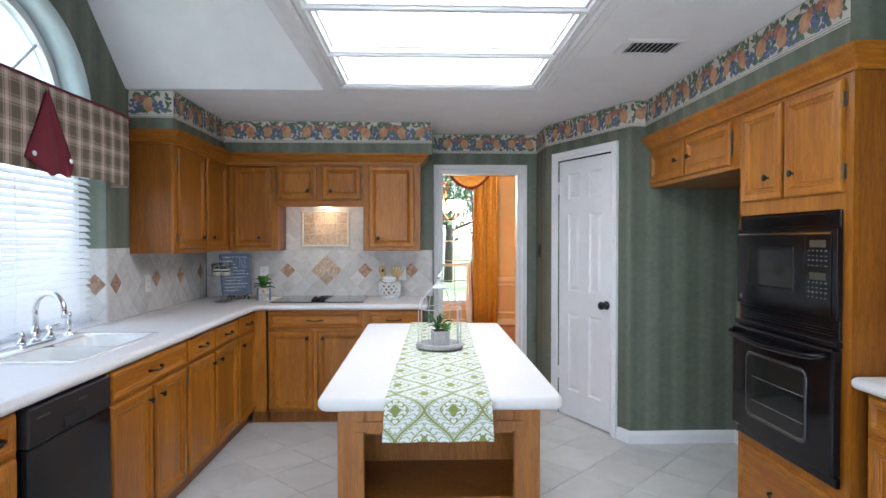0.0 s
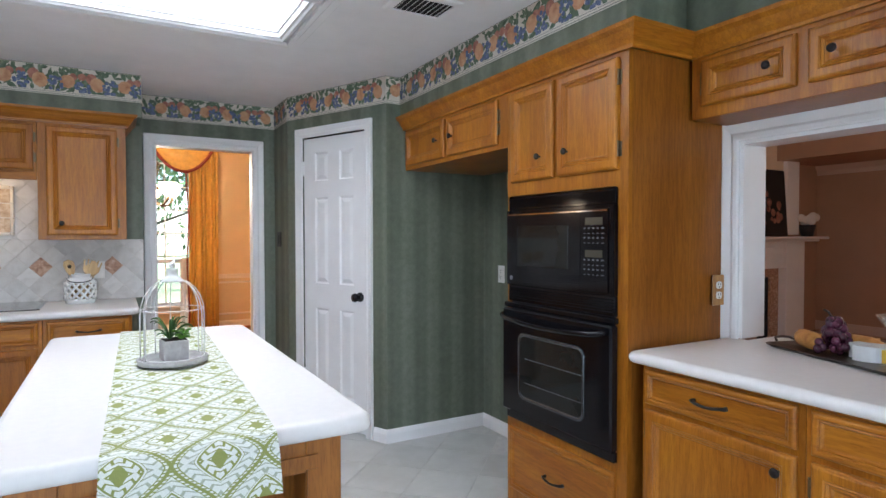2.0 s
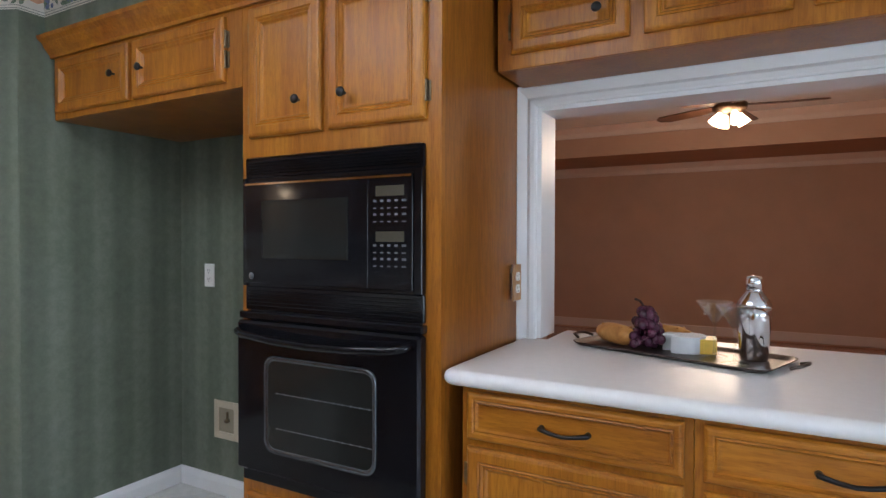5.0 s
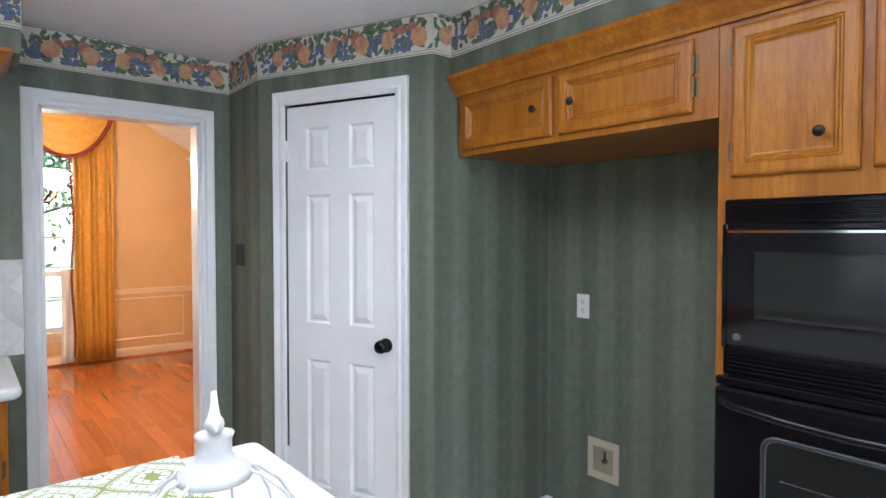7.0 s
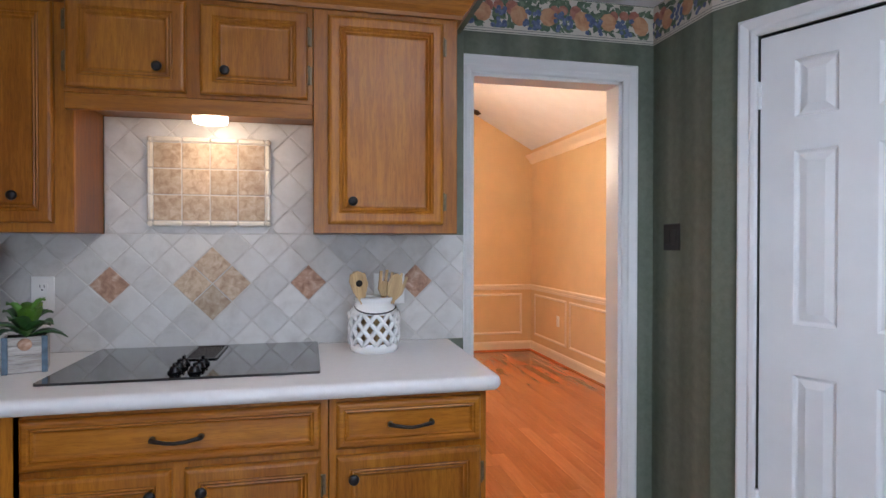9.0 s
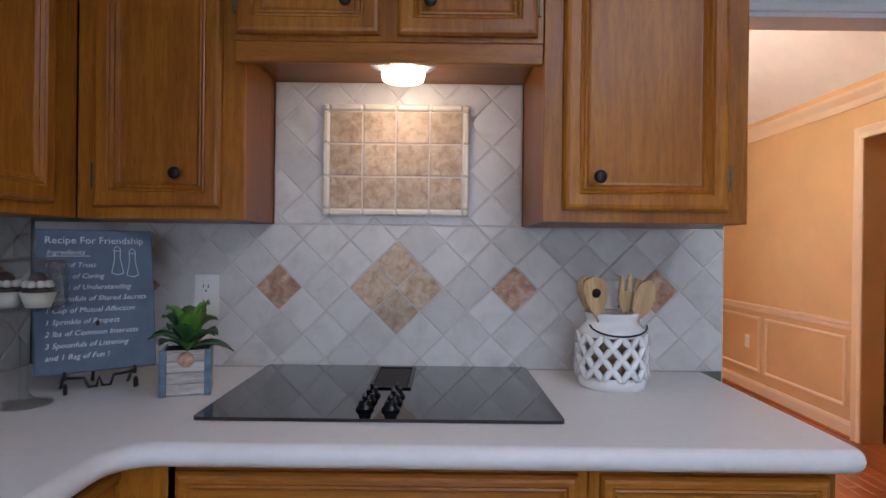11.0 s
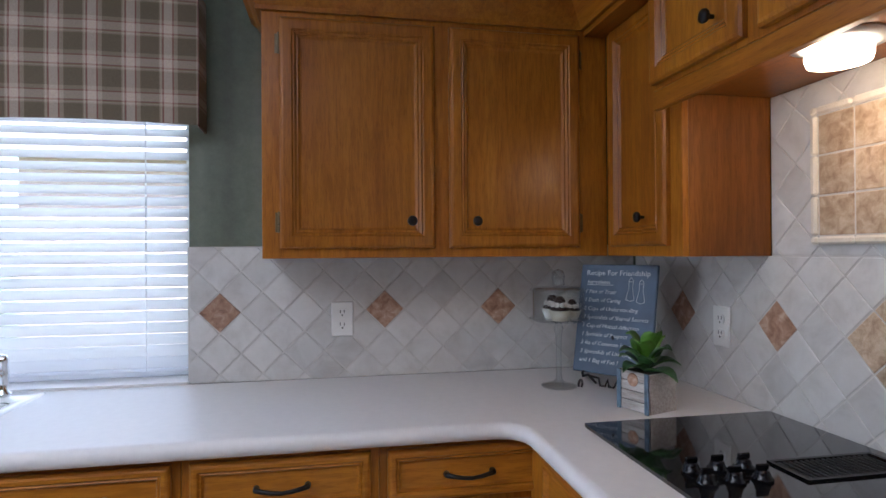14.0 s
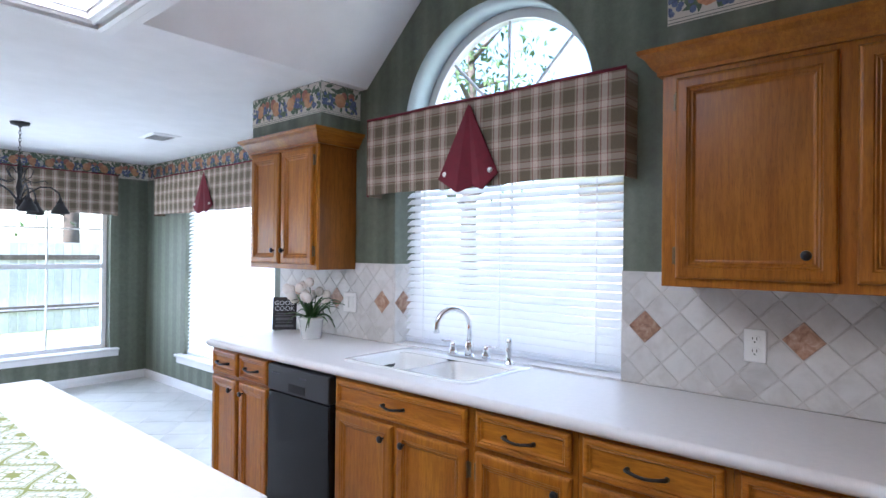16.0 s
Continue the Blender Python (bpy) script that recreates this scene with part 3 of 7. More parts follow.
base_unit("base_cabinet", "golden oak base cabinet with one drawer, beside the doorway", pose(-0.474, YF, 0), 0.444, 1, hinges="right")
XE = 1.565
for y1, wd in ((2.02, 0.575), (1.445, 0.575), (0.87, 0.575), (0.295, 0.575)):
    base_unit("base_cabinet", "golden oak drawer cabinet under the pass-through counter", pose(XE, y1, 0, 0, 0, RIGHT), wd, 1, hinges="left", depth=0.535, group="pass-through cabinets")

UZ0, UZ1 = 1.33, 2.04
UD0, UD1 = 1.358, 2.018


def upper_unit(label, m, w, fronts, z0=UZ0, depth=0.28, group="wall cabinets"):
    """fronts: x0, x1, z0, z1, knob x, knob z, hinge side."""
    cab = thing("wall_cabinet", label, "cabinet", m, group)
    carcass(cab, w, depth, z0, UZ1)
    for x0, x1, a, b, kx, kz, hs in fronts:
        front_door(cab, x0, x1, a, b, (kx, kz), hs)
    return cab


UX, UY = -1.625, 4.758
upper_unit("golden oak wall cabinet with two panelled doors, beside the sink window", pose(UX, 3.785, 0, 0, 0, LEFT), 1.052,
           [(0.05, 0.497, UD0, UD1, 0.425, 1.437, -1), (0.541, 0.955, UD0, UD1, 0.62, 1.437, 1)])
UC = 4.837  # the corner unit stands back from its neighbours
upper_unit("golden oak corner wall cabinet with one door", pose(UX + 0.002, UC, 0), 0.402, [(0.045, 0.35, UD0, UD1, 0.252, 1.437, -1)], depth=0.25)
tagged(part("cabinet_bridge", Mesh().box(UX + 0.002, -1.222, UY + 0.002, UC - 0.001, 2.02, 2.04, 0.002), M["oak_x"]), "plain oak board closing the top of the corner", "cabinet")
hood_cab = upper_unit("low golden oak cabinet over the cooktop with two small doors", pose(-1.219, UY, 0), 0.704,
           [(0.008, 0.332, 1.748, UD1, 0.258, 1.815, -1), (0.373, 0.688, 1.748, UD1, 0.446, 1.815, 1)], 1.735, 0.33)
part("front_rail", Mesh().box(0.001, 0.703, 0.0, 0.02, 1.688, 1.7345, 0.002), M["oak_x"], hood_cab)
upper_unit("golden oak wall cabinet with one door, beside the doorway", pose(-0.514, UY, 0), 0.467, [(0.045, 0.417, UD0, UD1, 0.121, 1.43, 1)], depth=0.33)
upper_unit("golden oak wall cabinet with two narrow doors, between the windows", pose(UX, 1.2, 0, 0, 0, LEFT), 0.68,
           [(0.025, 0.325, UD0, UD1, 0.29, 1.437, -1), (0.355, 0.655, UD0, UD1, 0.39, 1.437, 1)])
TX = 1.545  # fronts of the oven tower
hood_cab = upper_unit("low golden oak cabinet over the empty fridge niche", pose(TX, 3.965, 0, 0, 0, RIGHT), 1.133,
           [(0.03, 0.53, 1.80, UD1, 0.455, 1.905, -1), (0.56, 1.06, 1.80, UD1, 0.63, 1.905, 1)], 1.775, 0.61, "oven wall cabinets")
for y1 in (2.055, 0.855, -0.345):
    upper_unit("low golden oak cabinet over the pass-through opening", pose(1.87, y1, 0, 0, 0, RIGHT), 1.2,
               [(0.05, 0.405, 1.845, UD1, 0.32, 1.93, -1), (0.445, 0.80, 1.845, UD1, 0.53, 1.93, 1), (0.845, 1.16, 1.845, UD1, 1.0, 1.93, 0)], 1.80, 0.235, "pass-through wall cabinets")

# oven tower
tw = thing("oven_tower", "tall golden oak cabinet holding a black microwave and oven", "cabinet", pose(TX, 2.83, 0, 0, 0, RIGHT), "oven wall cabinets")
TW = 0.755
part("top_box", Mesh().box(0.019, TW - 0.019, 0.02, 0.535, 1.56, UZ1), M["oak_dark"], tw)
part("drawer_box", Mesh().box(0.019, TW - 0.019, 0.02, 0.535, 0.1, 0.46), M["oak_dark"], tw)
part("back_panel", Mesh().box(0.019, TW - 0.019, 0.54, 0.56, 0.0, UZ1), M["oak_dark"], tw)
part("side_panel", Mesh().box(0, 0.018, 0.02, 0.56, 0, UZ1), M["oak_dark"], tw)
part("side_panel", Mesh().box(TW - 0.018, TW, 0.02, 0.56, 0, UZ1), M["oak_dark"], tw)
m = Mesh().box(0, 0.022, 0, 0.02, 0.0, UZ1).box(TW - 0.06, TW, 0, 0.02, 0.0, UZ1).box(0.022, TW - 0.06, 0, 0.02, 1.537, UZ1).box(0.022, TW - 0.06, 0, 0.02, 0.0, 0.475)
part("face_frame", m, M["oak"], tw)
front_door(tw, 0.04, 0.345, 1.60, UD1, (0.265, 1.697), -1)
front_door(tw, 0.372, 0.71, 1.60, UD1, (0.442, 1.697), 1)
front_drawer(tw, 0.03, 0.70, 0.14, 0.44, True)

# crown mouldings
CROWN = [(0, 0), (0.012, 0.0), (0.014, 0.012), (0.03, 0.03), (0.045, 0.055), (0.062, 0.068), (0.066, 0.082), (0.0, 0.082)]


def crown(label, path):
    return tagged(part("crown_moulding", Mesh().sweep([(x, y, 2.036) for x, y in path], CROWN), M["oak_x"]), label, "moulding")


crown("golden oak crown moulding along the wall cabinets", [(XL, 3.783), (UX, 3.783), (UX, UY), (-0.045, UY), (-0.045, YB)])
crown("golden oak crown moulding on the end cabinet", [(XL, 1.198), (UX, 1.198), (UX, 1.882), (XL, 1.882)])
crown("golden oak crown moulding along the oven cabinets", [(TX, 3.976), (TX, 2.058), (1.87, 2.058), (1.87, -1.6)])

# ---- worktops ----
NOSE = [(0.0, 0.0), (-0.004, 0.004), (0.006, -0.0), (0.016, 0.006), (0.02, 0.02), (0.016, 0.034), (0.006, 0.04)]


def offset_loop(pts, d):
    """Moves a counter-clockwise outline outwards by d."""
    out, n = [], len(pts)
    for i in range(n):
        p, a, b = (Vector(pts[k % n]) for k in (i, i - 1, i + 1))
        d1, d2 = (p - a).normalized(), (b - p).normalized()
        n1, n2 = Vector((d1.y, -d1.x)), Vector((d2.y, -d2.x))
        m = (n1 + n2).normalized()
        out.append(tuple(p + m * d / max(0.35, m.dot(n1))))
    return out


def rounded(pts, radii, seg=6):
    """Rounds the corners of an outline; a radius of 0 leaves a corner sharp."""
    out, n = [], len(pts)
    for i in range(n):
        p, a, b = (Vector(pts[k % n]) for k in (i, i - 1, i + 1))
        r = radii[i]
        if r <= 0:
            out.append(tuple(p))
            continue
        u, v = (a - p).normalized(), (b - p).normalized()
        s, e = p + u * r, p + v * r
        for k in range(seg + 1):
            t = k / seg
            out.append(tuple((1 - t) ** 2 * s + 2 * t * (1 - t) * p + t * t * e))
    return out


def slab(outline, z0, z1, holes=(), r=0.02):
    """A worktop with a bullnose round its outline and holes cut through it."""
    th = z1 - z0
    prof = [(-r * (1 - math.sin(a)), (z0 + z1) / 2 - th / 2 * math.cos(a)) for a in (math.pi * i / 8 for i in range(9))]
    bm = bmesh.new()
    loops = [[bm.verts.new((x, y, z)) for x, y in offset_loop(outline, d)] for d, z in prof]
    n = len(outline)
    for la, lb in zip(loops, loops[1:]):
        for i in range(n):
            f = bm.faces.new((la[i], la[(i + 1) % n], lb[(i + 1) % n], lb[i]))
            f.smooth = True
    for z, lp in ((z1, loops[-1]), (z0, loops[0])):
        edges = [bm.edges.get((lp[i], lp[(i + 1) % n])) for i in range(n)]
        for h in holes:
            hv = [bm.verts.new((x, y, z)) for x, y in h]
            edges += [bm.edges.new((hv[i], hv[(i + 1) % len(hv)])) for i in range(len(hv))]
        bmesh.ops.triangle_fill(bm, edges=edges, use_beauty=True)
    bmesh.ops.recalc_face_normals(bm, faces=bm.faces)
    me = bpy.data.meshes.new("worktop")
    bm.to_mesh(me)
    bm.free()
    me.materials.append(M["counter"])
    return me


CT = 0.925
SINK = rounded([(-1.80, 2.40), (-1.43, 2.40), (-1.43, 3.10), (-1.80, 3.10)], [0.05] * 4, 4)
top = slab(rounded([(XL - 0.012, 1.27), (-1.285, 1.27), (-1.285, 4.43), (0.01, 4.43), (0.01, YB + 0.012), (XL - 0.012, YB + 0.012)], [0.0, 0.05, 0.07, 0.045, 0.0, 0.0]), CT - 0.042, CT, [SINK])
tagged(part("worktop", top, None), "cream solid-surface worktop with a rounded front edge", "worktop")
top = slab(rounded([(1.52, 2.066), (1.52, -1.5), (2.37, -1.5), (2.37, 1.985), (PX + 0.02, 1.985), (PX + 0.02, 2.066)], [0.04, 0.0, 0.02, 0.02, 0, 0]), CT - 0.042, CT)
tagged(part("worktop", top, None), "cream solid-surface pass-through worktop with a rounded edge", "worktop")
setting("window_ledge", box(-2.06, XL + 0.012, WY0, WY1, WZ0 - 0.02, WZ0 + 0.004), M["counter"], "cream ledge under the sink window", "ledge")

# ---- island ----
isl = thing("kitchen_island", "oak kitchen island with an open shelf at its end", "island", pose(0.03, 2.6, 0))
IX, IY0, IY1 = 0.325, -0.72, 0.74
m = Mesh().box(-IX, -IX + 0.02, IY0, IY1, 0.08, 0.879).box(IX - 0.02, IX, IY0, IY1, 0.08, 0.879).box(-IX + 0.02, IX - 0.02, IY1 - 0.02, IY1, 0.08, 0.879).box(-IX + 0.02, IX - 0.02, IY0 + 0.33, IY0 + 0.35, 0.08, 0.879)
part("body", m, M["oak_island"], isl)
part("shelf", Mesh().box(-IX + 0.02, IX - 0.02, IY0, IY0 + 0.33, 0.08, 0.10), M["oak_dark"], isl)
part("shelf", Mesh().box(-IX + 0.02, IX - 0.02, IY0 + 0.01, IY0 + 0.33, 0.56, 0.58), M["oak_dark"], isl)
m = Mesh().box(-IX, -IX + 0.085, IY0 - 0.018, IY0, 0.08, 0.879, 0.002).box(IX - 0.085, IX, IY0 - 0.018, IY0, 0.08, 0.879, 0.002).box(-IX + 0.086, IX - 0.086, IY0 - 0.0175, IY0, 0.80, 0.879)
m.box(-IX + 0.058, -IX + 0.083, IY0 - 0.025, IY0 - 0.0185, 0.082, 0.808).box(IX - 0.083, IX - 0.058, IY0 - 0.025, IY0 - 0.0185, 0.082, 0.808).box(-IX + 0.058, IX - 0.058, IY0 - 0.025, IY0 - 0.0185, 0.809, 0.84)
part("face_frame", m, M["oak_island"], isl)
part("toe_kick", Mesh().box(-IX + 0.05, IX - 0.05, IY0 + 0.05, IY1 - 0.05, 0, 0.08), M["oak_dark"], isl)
it = slab(rounded([(-0.357, 1.825), (0.428, 1.825), (0.428, 3.46), (-0.357, 3.46)], [0.04] * 4), CT - 0.046, CT)
tagged(part("worktop", it, None), "cream island worktop with rounded edges", "worktop")

# ---- lights in the ceiling ----
lt = thing("ceiling_light", "large ceiling light box with three lit acrylic panels in white frames", "ceiling light", pose(0, 0, 0))
m = Mesh().box(SKX0, SKX1, SKY0, SKY1, CEIL + 0.10, CEIL + 0.14)
for a in (SKX0, SKX1 - 0.02):
    m.box(a, a + 0.02, SKY0, SKY1, CEIL, CEIL + 0.10)
for a in (SKY0, SKY1 - 0.02):
    m.box(SKX0, SKX1, a, a + 0.02, CEIL, CEIL + 0.10)
part("box", m, M["white"], lt)
MOULD = [(0.0, 0.0), (0.0, -0.018), (0.02, -0.022), (0.03, -0.014), (0.055, -0.014), (0.06, -0.004), (0.075, -0.004), (0.08, 0.0)]
path = [(SKX0 - 0.0, SKY0, CEIL), (SKX1, SKY0, CEIL), (SKX1, SKY1, CEIL), (SKX0, SKY1, CEIL)]
part("frame_moulding", Mesh().sweep(path, MOULD, True), M["white"], lt)
span = (SKY1 - SKY0 - 0.04) / 3
for i in range(3):
    y0 = SKY0 + 0.02 + i * span
    fr = Mesh().sweep([(SKX0 + 0.02, y0 + 0.005, CEIL), (SKX0 + 0.02, y0 + span - 0.005, CEIL), (SKX1 - 0.02, y0 + span - 0.005, CEIL), (SKX1 - 0.02, y0 + 0.005, CEIL)],
                      [(0, -0.01), (0.012, -0.014), (0.02, -0.004), (0.034, -0.004), (0.04, 0.02), (0.05, 0.02), (0.052, 0.045), (0, 0.045)], True)
    pf = part("panel_frame", fr, M["white"], lt)
    part("light_panel", box(SKX0 + 0.072, SKX1 - 0.072, y0 + 0.057, y0 + span - 0.057, CEIL + 0.04, CEIL + 0.046), M["panel_light"], pf, "lit white acrylic panel")


def casing_profile(w=0.07):
    return [(0, 0), (0, 0.010), (0.006, 0.014), (w * 0.3, 0.016), (w * 0.45, 0.012), (w * 0.7, 0.018), (w - 0.008, 0.022), (w, 0.02), (w, 0)]


def upright_casing(name, x0, x1, z0, z1, m, material, label, w=0.07, sides="LTR"):
    """Door casing round an opening x0..x1 up to z1, facing -y: profile swept up, over and down with mitres."""
    prof = casing_profile(w)
    loops = []
    for x, z, sx, sz in ((x0, z0, -1, 0), (x0, z1, -1, 1), (x1, z1, 1, 1), (x1, z0, 1, 0)):
        loops.append([(x + sx * o, -u, z + sz * o) for o, u in prof])
    ob = tagged(part(name, Mesh().loft(loops, True, True, False), material), label, "casing", kind="structure")
    ob.matrix_basis = m
    return ob


# doorway to the dining room
upright_casing("trim_doorway", DX0 + 0.005, DX1 - 0.005, 0, DZ - 0.005, pose(0, YD - 0.001, 0), M["white"], "white moulded door casing")
j = Mesh().box(DX0, DX0 + 0.02, YD, YD + 0.112, 0, DZ).box(DX1 - 0.02, DX1, YD, YD + 0.112, 0, DZ).box(DX0, DX1, YD, YD + 0.112, DZ - 0.02, DZ + 0.001)
setting("trim_doorway_jamb", j, M["white"], "white painted doorway jamb", "jamb")

# second doorway of the dining room, into a plain passage
upright_casing("trim_dining_doorway", -7.265, -6.355, 0, 2.025, pose(DXE - 0.001, 0, 0, 0, 0, RIGHT), M["cream_wall"], "peach painted casing of the dining room's side doorway", 0.075)
setting("wall_hall", Mesh().box(DXE + 0.9, DXE + 1.0, 5.4, 9.5, 0, 2.5).box(DXE + 0.151, DXE + 0.9, 5.4, 5.5, 0, 2.5).box(DXE + 0.151, DXE + 0.9, 9.4, 9.5, 0, 2.5), M["orange_wall"], "apricot wall beyond the side doorway")
setting("floor_hall", box(DXE + 0.001, DXE + 1.0, 5.4, 9.5, -0.08, -0.002), M["plank"], "stained wood floor beyond the side doorway", "floor")
setting("ceiling_hall", box(DXE + 0.151, DXE + 1.0, 5.4, 9.5, 2.5, 2.6), M["ceiling"], "white ceiling beyond the side doorway", "ceiling")

# pantry door
upright_casing("trim_pantry", DO0 + 0.012, DO1 - 0.012, 0, 2.058, PANTRY @ pose(0, -0.001, 0), M["white"], "white moulded casing of the pantry door", 0.065)
door = tagged(thing("door_1", "white six-panel pantry door with a black round knob, closed", "door", PANTRY), kind="structure")
a, b = DO0 + 0.018, DO1 - 0.018
st, mid = 0.115, (a + b) / 2
rows = [(0.22, 0.835), (1.012, 1.625), (1.742, 1.944)]
m = Mesh().box(a, b, 0.022, 0.045, 0.012, 2.048)
part("slab", m, M["white"], door)
m = Mesh().box(a, a + st, 0.006, 0.022, 0.012, 2.048).box(b - st, b, 0.006, 0.022, 0.012, 2.048).box(mid - 0.056, mid + 0.056, 0.006, 0.022, 0.012, 2.048)
zs = [0.012] + [z for r in rows for z in r] + [2.048]
for z0, z1 in zip(zs[0::2], zs[1::2]):
    m.box(a + st, mid - 0.056, 0.006, 0.022, z0, z1).box(mid + 0.056, b - st, 0.006, 0.022, z0, z1)
part("stiles_and_rails", m, M["white"], door)
for z0, z1 in rows:
    for x0, x1 in ((a + st, mid - 0.056), (mid + 0.056, b - st)):
        part("panel", Mesh().rings(x0, x1, z0, z1, [(0, 0.016), (0.008, 0.006), (0.014, 0.004), (0.04, 0.013), (0.042, 0.013)], 0.022), M["white"], door)
kb = part("door_knob", Mesh().lathe((b - 0.052, 0.006, 0.938), [(0.032, 0), (0.032, -0.008), (0.012, -0.012), (0.012, -0.03), (0.026, -0.04), (0.03, -0.052), (0.026, -0.064), (0.01, -0.07), (0.001, -0.071)], 20, "y"), M["black"], door, "black round door knob")
for zz in (0.34, 1.84):
    part("hinge", Mesh().box(a - 0.02, a + 0.004, -0.004, 0.007, zz - 0.05, zz + 0.05, 0.002).lathe((a - 0.004, -0.002, zz), [(0.007, -0.05), (0.007, 0.05)], 8), M["white"], door, "white painted hinge")
# black sheet closing the opening; its colour stands for the unlit closet
setting("door_gap", box(DO0, DO1, 0.05, 0.06, 0, 2.07), M["gap"], "black sheet behind the pantry door in place of the closet's shade", "gap").matrix_basis = PANTRY

# pass-through casing and jamb
upright_casing("trim_passage", -PY1 + 0.005, 0.3, PZ0 + 0.006, PZ1 - 0.005, pose(PX - 0.001, 0, 0, 0, 0, RIGHT), M["white"], "white fluted casing round the pass-through", 0.072)
j = Mesh().box(PX, PX + PW + 0.02, PY1 - 0.02, PY1 + 0.001, CT + 0.002, PZ1).box(PX, PX + PW + 0.02, -0.3, PY1 - 0.02, PZ1 - 0.02, PZ1 + 0.001).box(PX, PX + PW + 0.02, -0.3, -0.28, CT + 0.002, PZ1)
setting("trim_passage_jamb", j, M["white"], "white painted jamb of the pass-through", "jamb")

# baseboards
BASE = [(0, 0), (0.016, 0), (0.016, 0.06), (0.011, 0.075), (0.006, 0.085), (0, 0.088)]


def baseboard(label, path, material=None):
    return tagged(part("baseboard", Mesh().sweep([(x, y, 0) for x, y in path], BASE), material or M["white"]), label, "baseboard", kind="structure")


pa = PANTRY @ Vector((DO1 + 0.06, 0, 0))
pb = PANTRY @ Vector((DO0 - 0.06, 0, 0))
baseboard("white moulded baseboard round the fridge niche", [(pa.x, pa.y), (PB.x, PB.y), (XR, 3.98), (XR, 2.84)])
baseboard("white baseboard beside the pantry door", [(DX1 + 0.07, YD), (1.01, YD), (1.01, 4.875), (pb.x, pb.y)])
baseboard("white baseboard of the breakfast nook", [(2.1, NY), (NX, NY), (NX, 1.03), (XL, 1.03), (XL, 1.27)])


# ---- windows ----
def window(name, label, m, w, z0, z1, cols, rows, rail=None, depth=0.05):
    """A white framed window, facing -y, with bars and panes; rail: height of the meeting rail."""
    win = tagged(thing(name, label, "window", m), kind="structure")
    f = Mesh().box(0, 0.045, 0, depth, z0, z1).box(w - 0.045, w, 0, depth, z0, z1).box(0.045, w - 0.045, 0, depth, z0, z0 + 0.045).box(0.045, w - 0.045, 0, depth, z1 - 0.045, z1)
    if rail:
        f.box(0.045, w - 0.045, -0.008, depth, rail - 0.025, rail + 0.025)
    part("window_frame", f, M["white"], win)
    for i in range(1, cols):
        x = 0.045 + (w - 0.09) * i / cols
        part("glazing_bar", Mesh().box(x - 0.008, x + 0.008, 0.012, 0.03, z0 + 0.045, z1 - 0.045), M["white"], win)
    for i in range(1, rows):
        z = z0 + 0.045 + (z1 - z0 - 0.09) * i / rows
        part("glazing_bar", Mesh().box(0.045, w - 0.045, 0.011, 0.031, z - 0.008, z + 0.008), M["white"], win)
    p = part("pane", Mesh().box(0.04, w - 0.04, 0.019, 0.023, z0 + 0.04, z1 - 0.04), M["pane"], win)
    p.visible_shadow = False
    return win


SW = window("window_1", "white framed sink window under an arched fanlight", pose(-2.07, WY0, 0, 0, 0, LEFT), WR * 2, WZ0, SPRING, 2, 1)
fan = Mesh()
FC = WC - WY0
arc = [(FC - RISE * math.cos(t), SPRING + RISE * math.sin(t)) for t in (math.pi * i / 28 for i in range(29))]
inner = [(FC - (RISE - 0.05) * math.cos(t), SPRING + (RISE - 0.05) * math.sin(t)) for t in (math.pi * i / 28 for i in range(29))]
fan.loft([[(xa, 0, za), (xa, 0.05, za), (xb, 0.05, zb), (xb, 0, zb)] for (xa, za), (xb, zb) in zip(arc, inner)], True, True, False)
part("fanlight_frame", fan, M["white"], SW)
for ang in (45, 90, 135):
    cx, cz = math.cos(radians(ang)), math.sin(radians(ang))
    part("glazing_bar", Mesh().tube([(FC, 0.025, SPRING), (FC - cx * (RISE - 0.03), 0.025, SPRING + cz * (RISE - 0.03))], 0.009, 6), M["white"], SW)
pane = Mesh()
pane.add([(x, 0.022, z) for x, z in inner], [tuple(range(len(inner)))])
pp = part("pane", pane, M["pane"], SW)
pp.visible_shadow = False

# thin liner over the arch's wallpaper, its paleness standing in for sky light
rv = Mesh()
loops = []
for (ya, za) in arch:
    ny, nz = (WC - ya) / RISE, (SPRING - za) / RISE
    loops.append([(XL - 0.001, ya + ny * 0.001, za + nz * 0.001), (X0 + 0.042, ya + ny * 0.001, za + nz * 0.001), (X0 + 0.042, ya + ny * 0.005, za + nz * 0.005), (XL - 0.001, ya + ny * 0.005, za + nz * 0.005)])
rv.loft(loops, True, True, True)
setting("trim_arch_reveal", rv, M["reveal"], "reveal of the arched fanlight, sky light put into its pale colour", "reveal")

window("window_2", "white framed nook window with blinds", pose(NX - 0.09, -1.36, 0, 0, 0, LEFT), 1.76, 0.36, 2.1, 3, 4, 1.25)
for k in range(3):
    window("window_3", "white framed nook end window", pose(-2.02 + 1.107 * (k + 1), NY - 0.09, 0, 0, 0, 180), 1.1, 0.36, 2.1, 2, 4, 1.25)
for lab, bx in (("white wooden stool under the nook side window", (NX - 0.05, NX + 0.07, -1.45, 0.5)), ("white wooden stool under the nook end window", (-2.1, 1.38, NY - 0.05, NY + 0.07))):
    x0, x1, y0, y1 = bx
    setting("window_sill", Mesh().box(x0, x1, y0, y1, 0.34, 0.365, 0.006).box(max(x0, NX), x1 - 0.02, max(y0 + 0.02, NY), y1 - 0.03, 0.28, 0.34), M["white"], lab.replace("stool", "sill"), "sill")


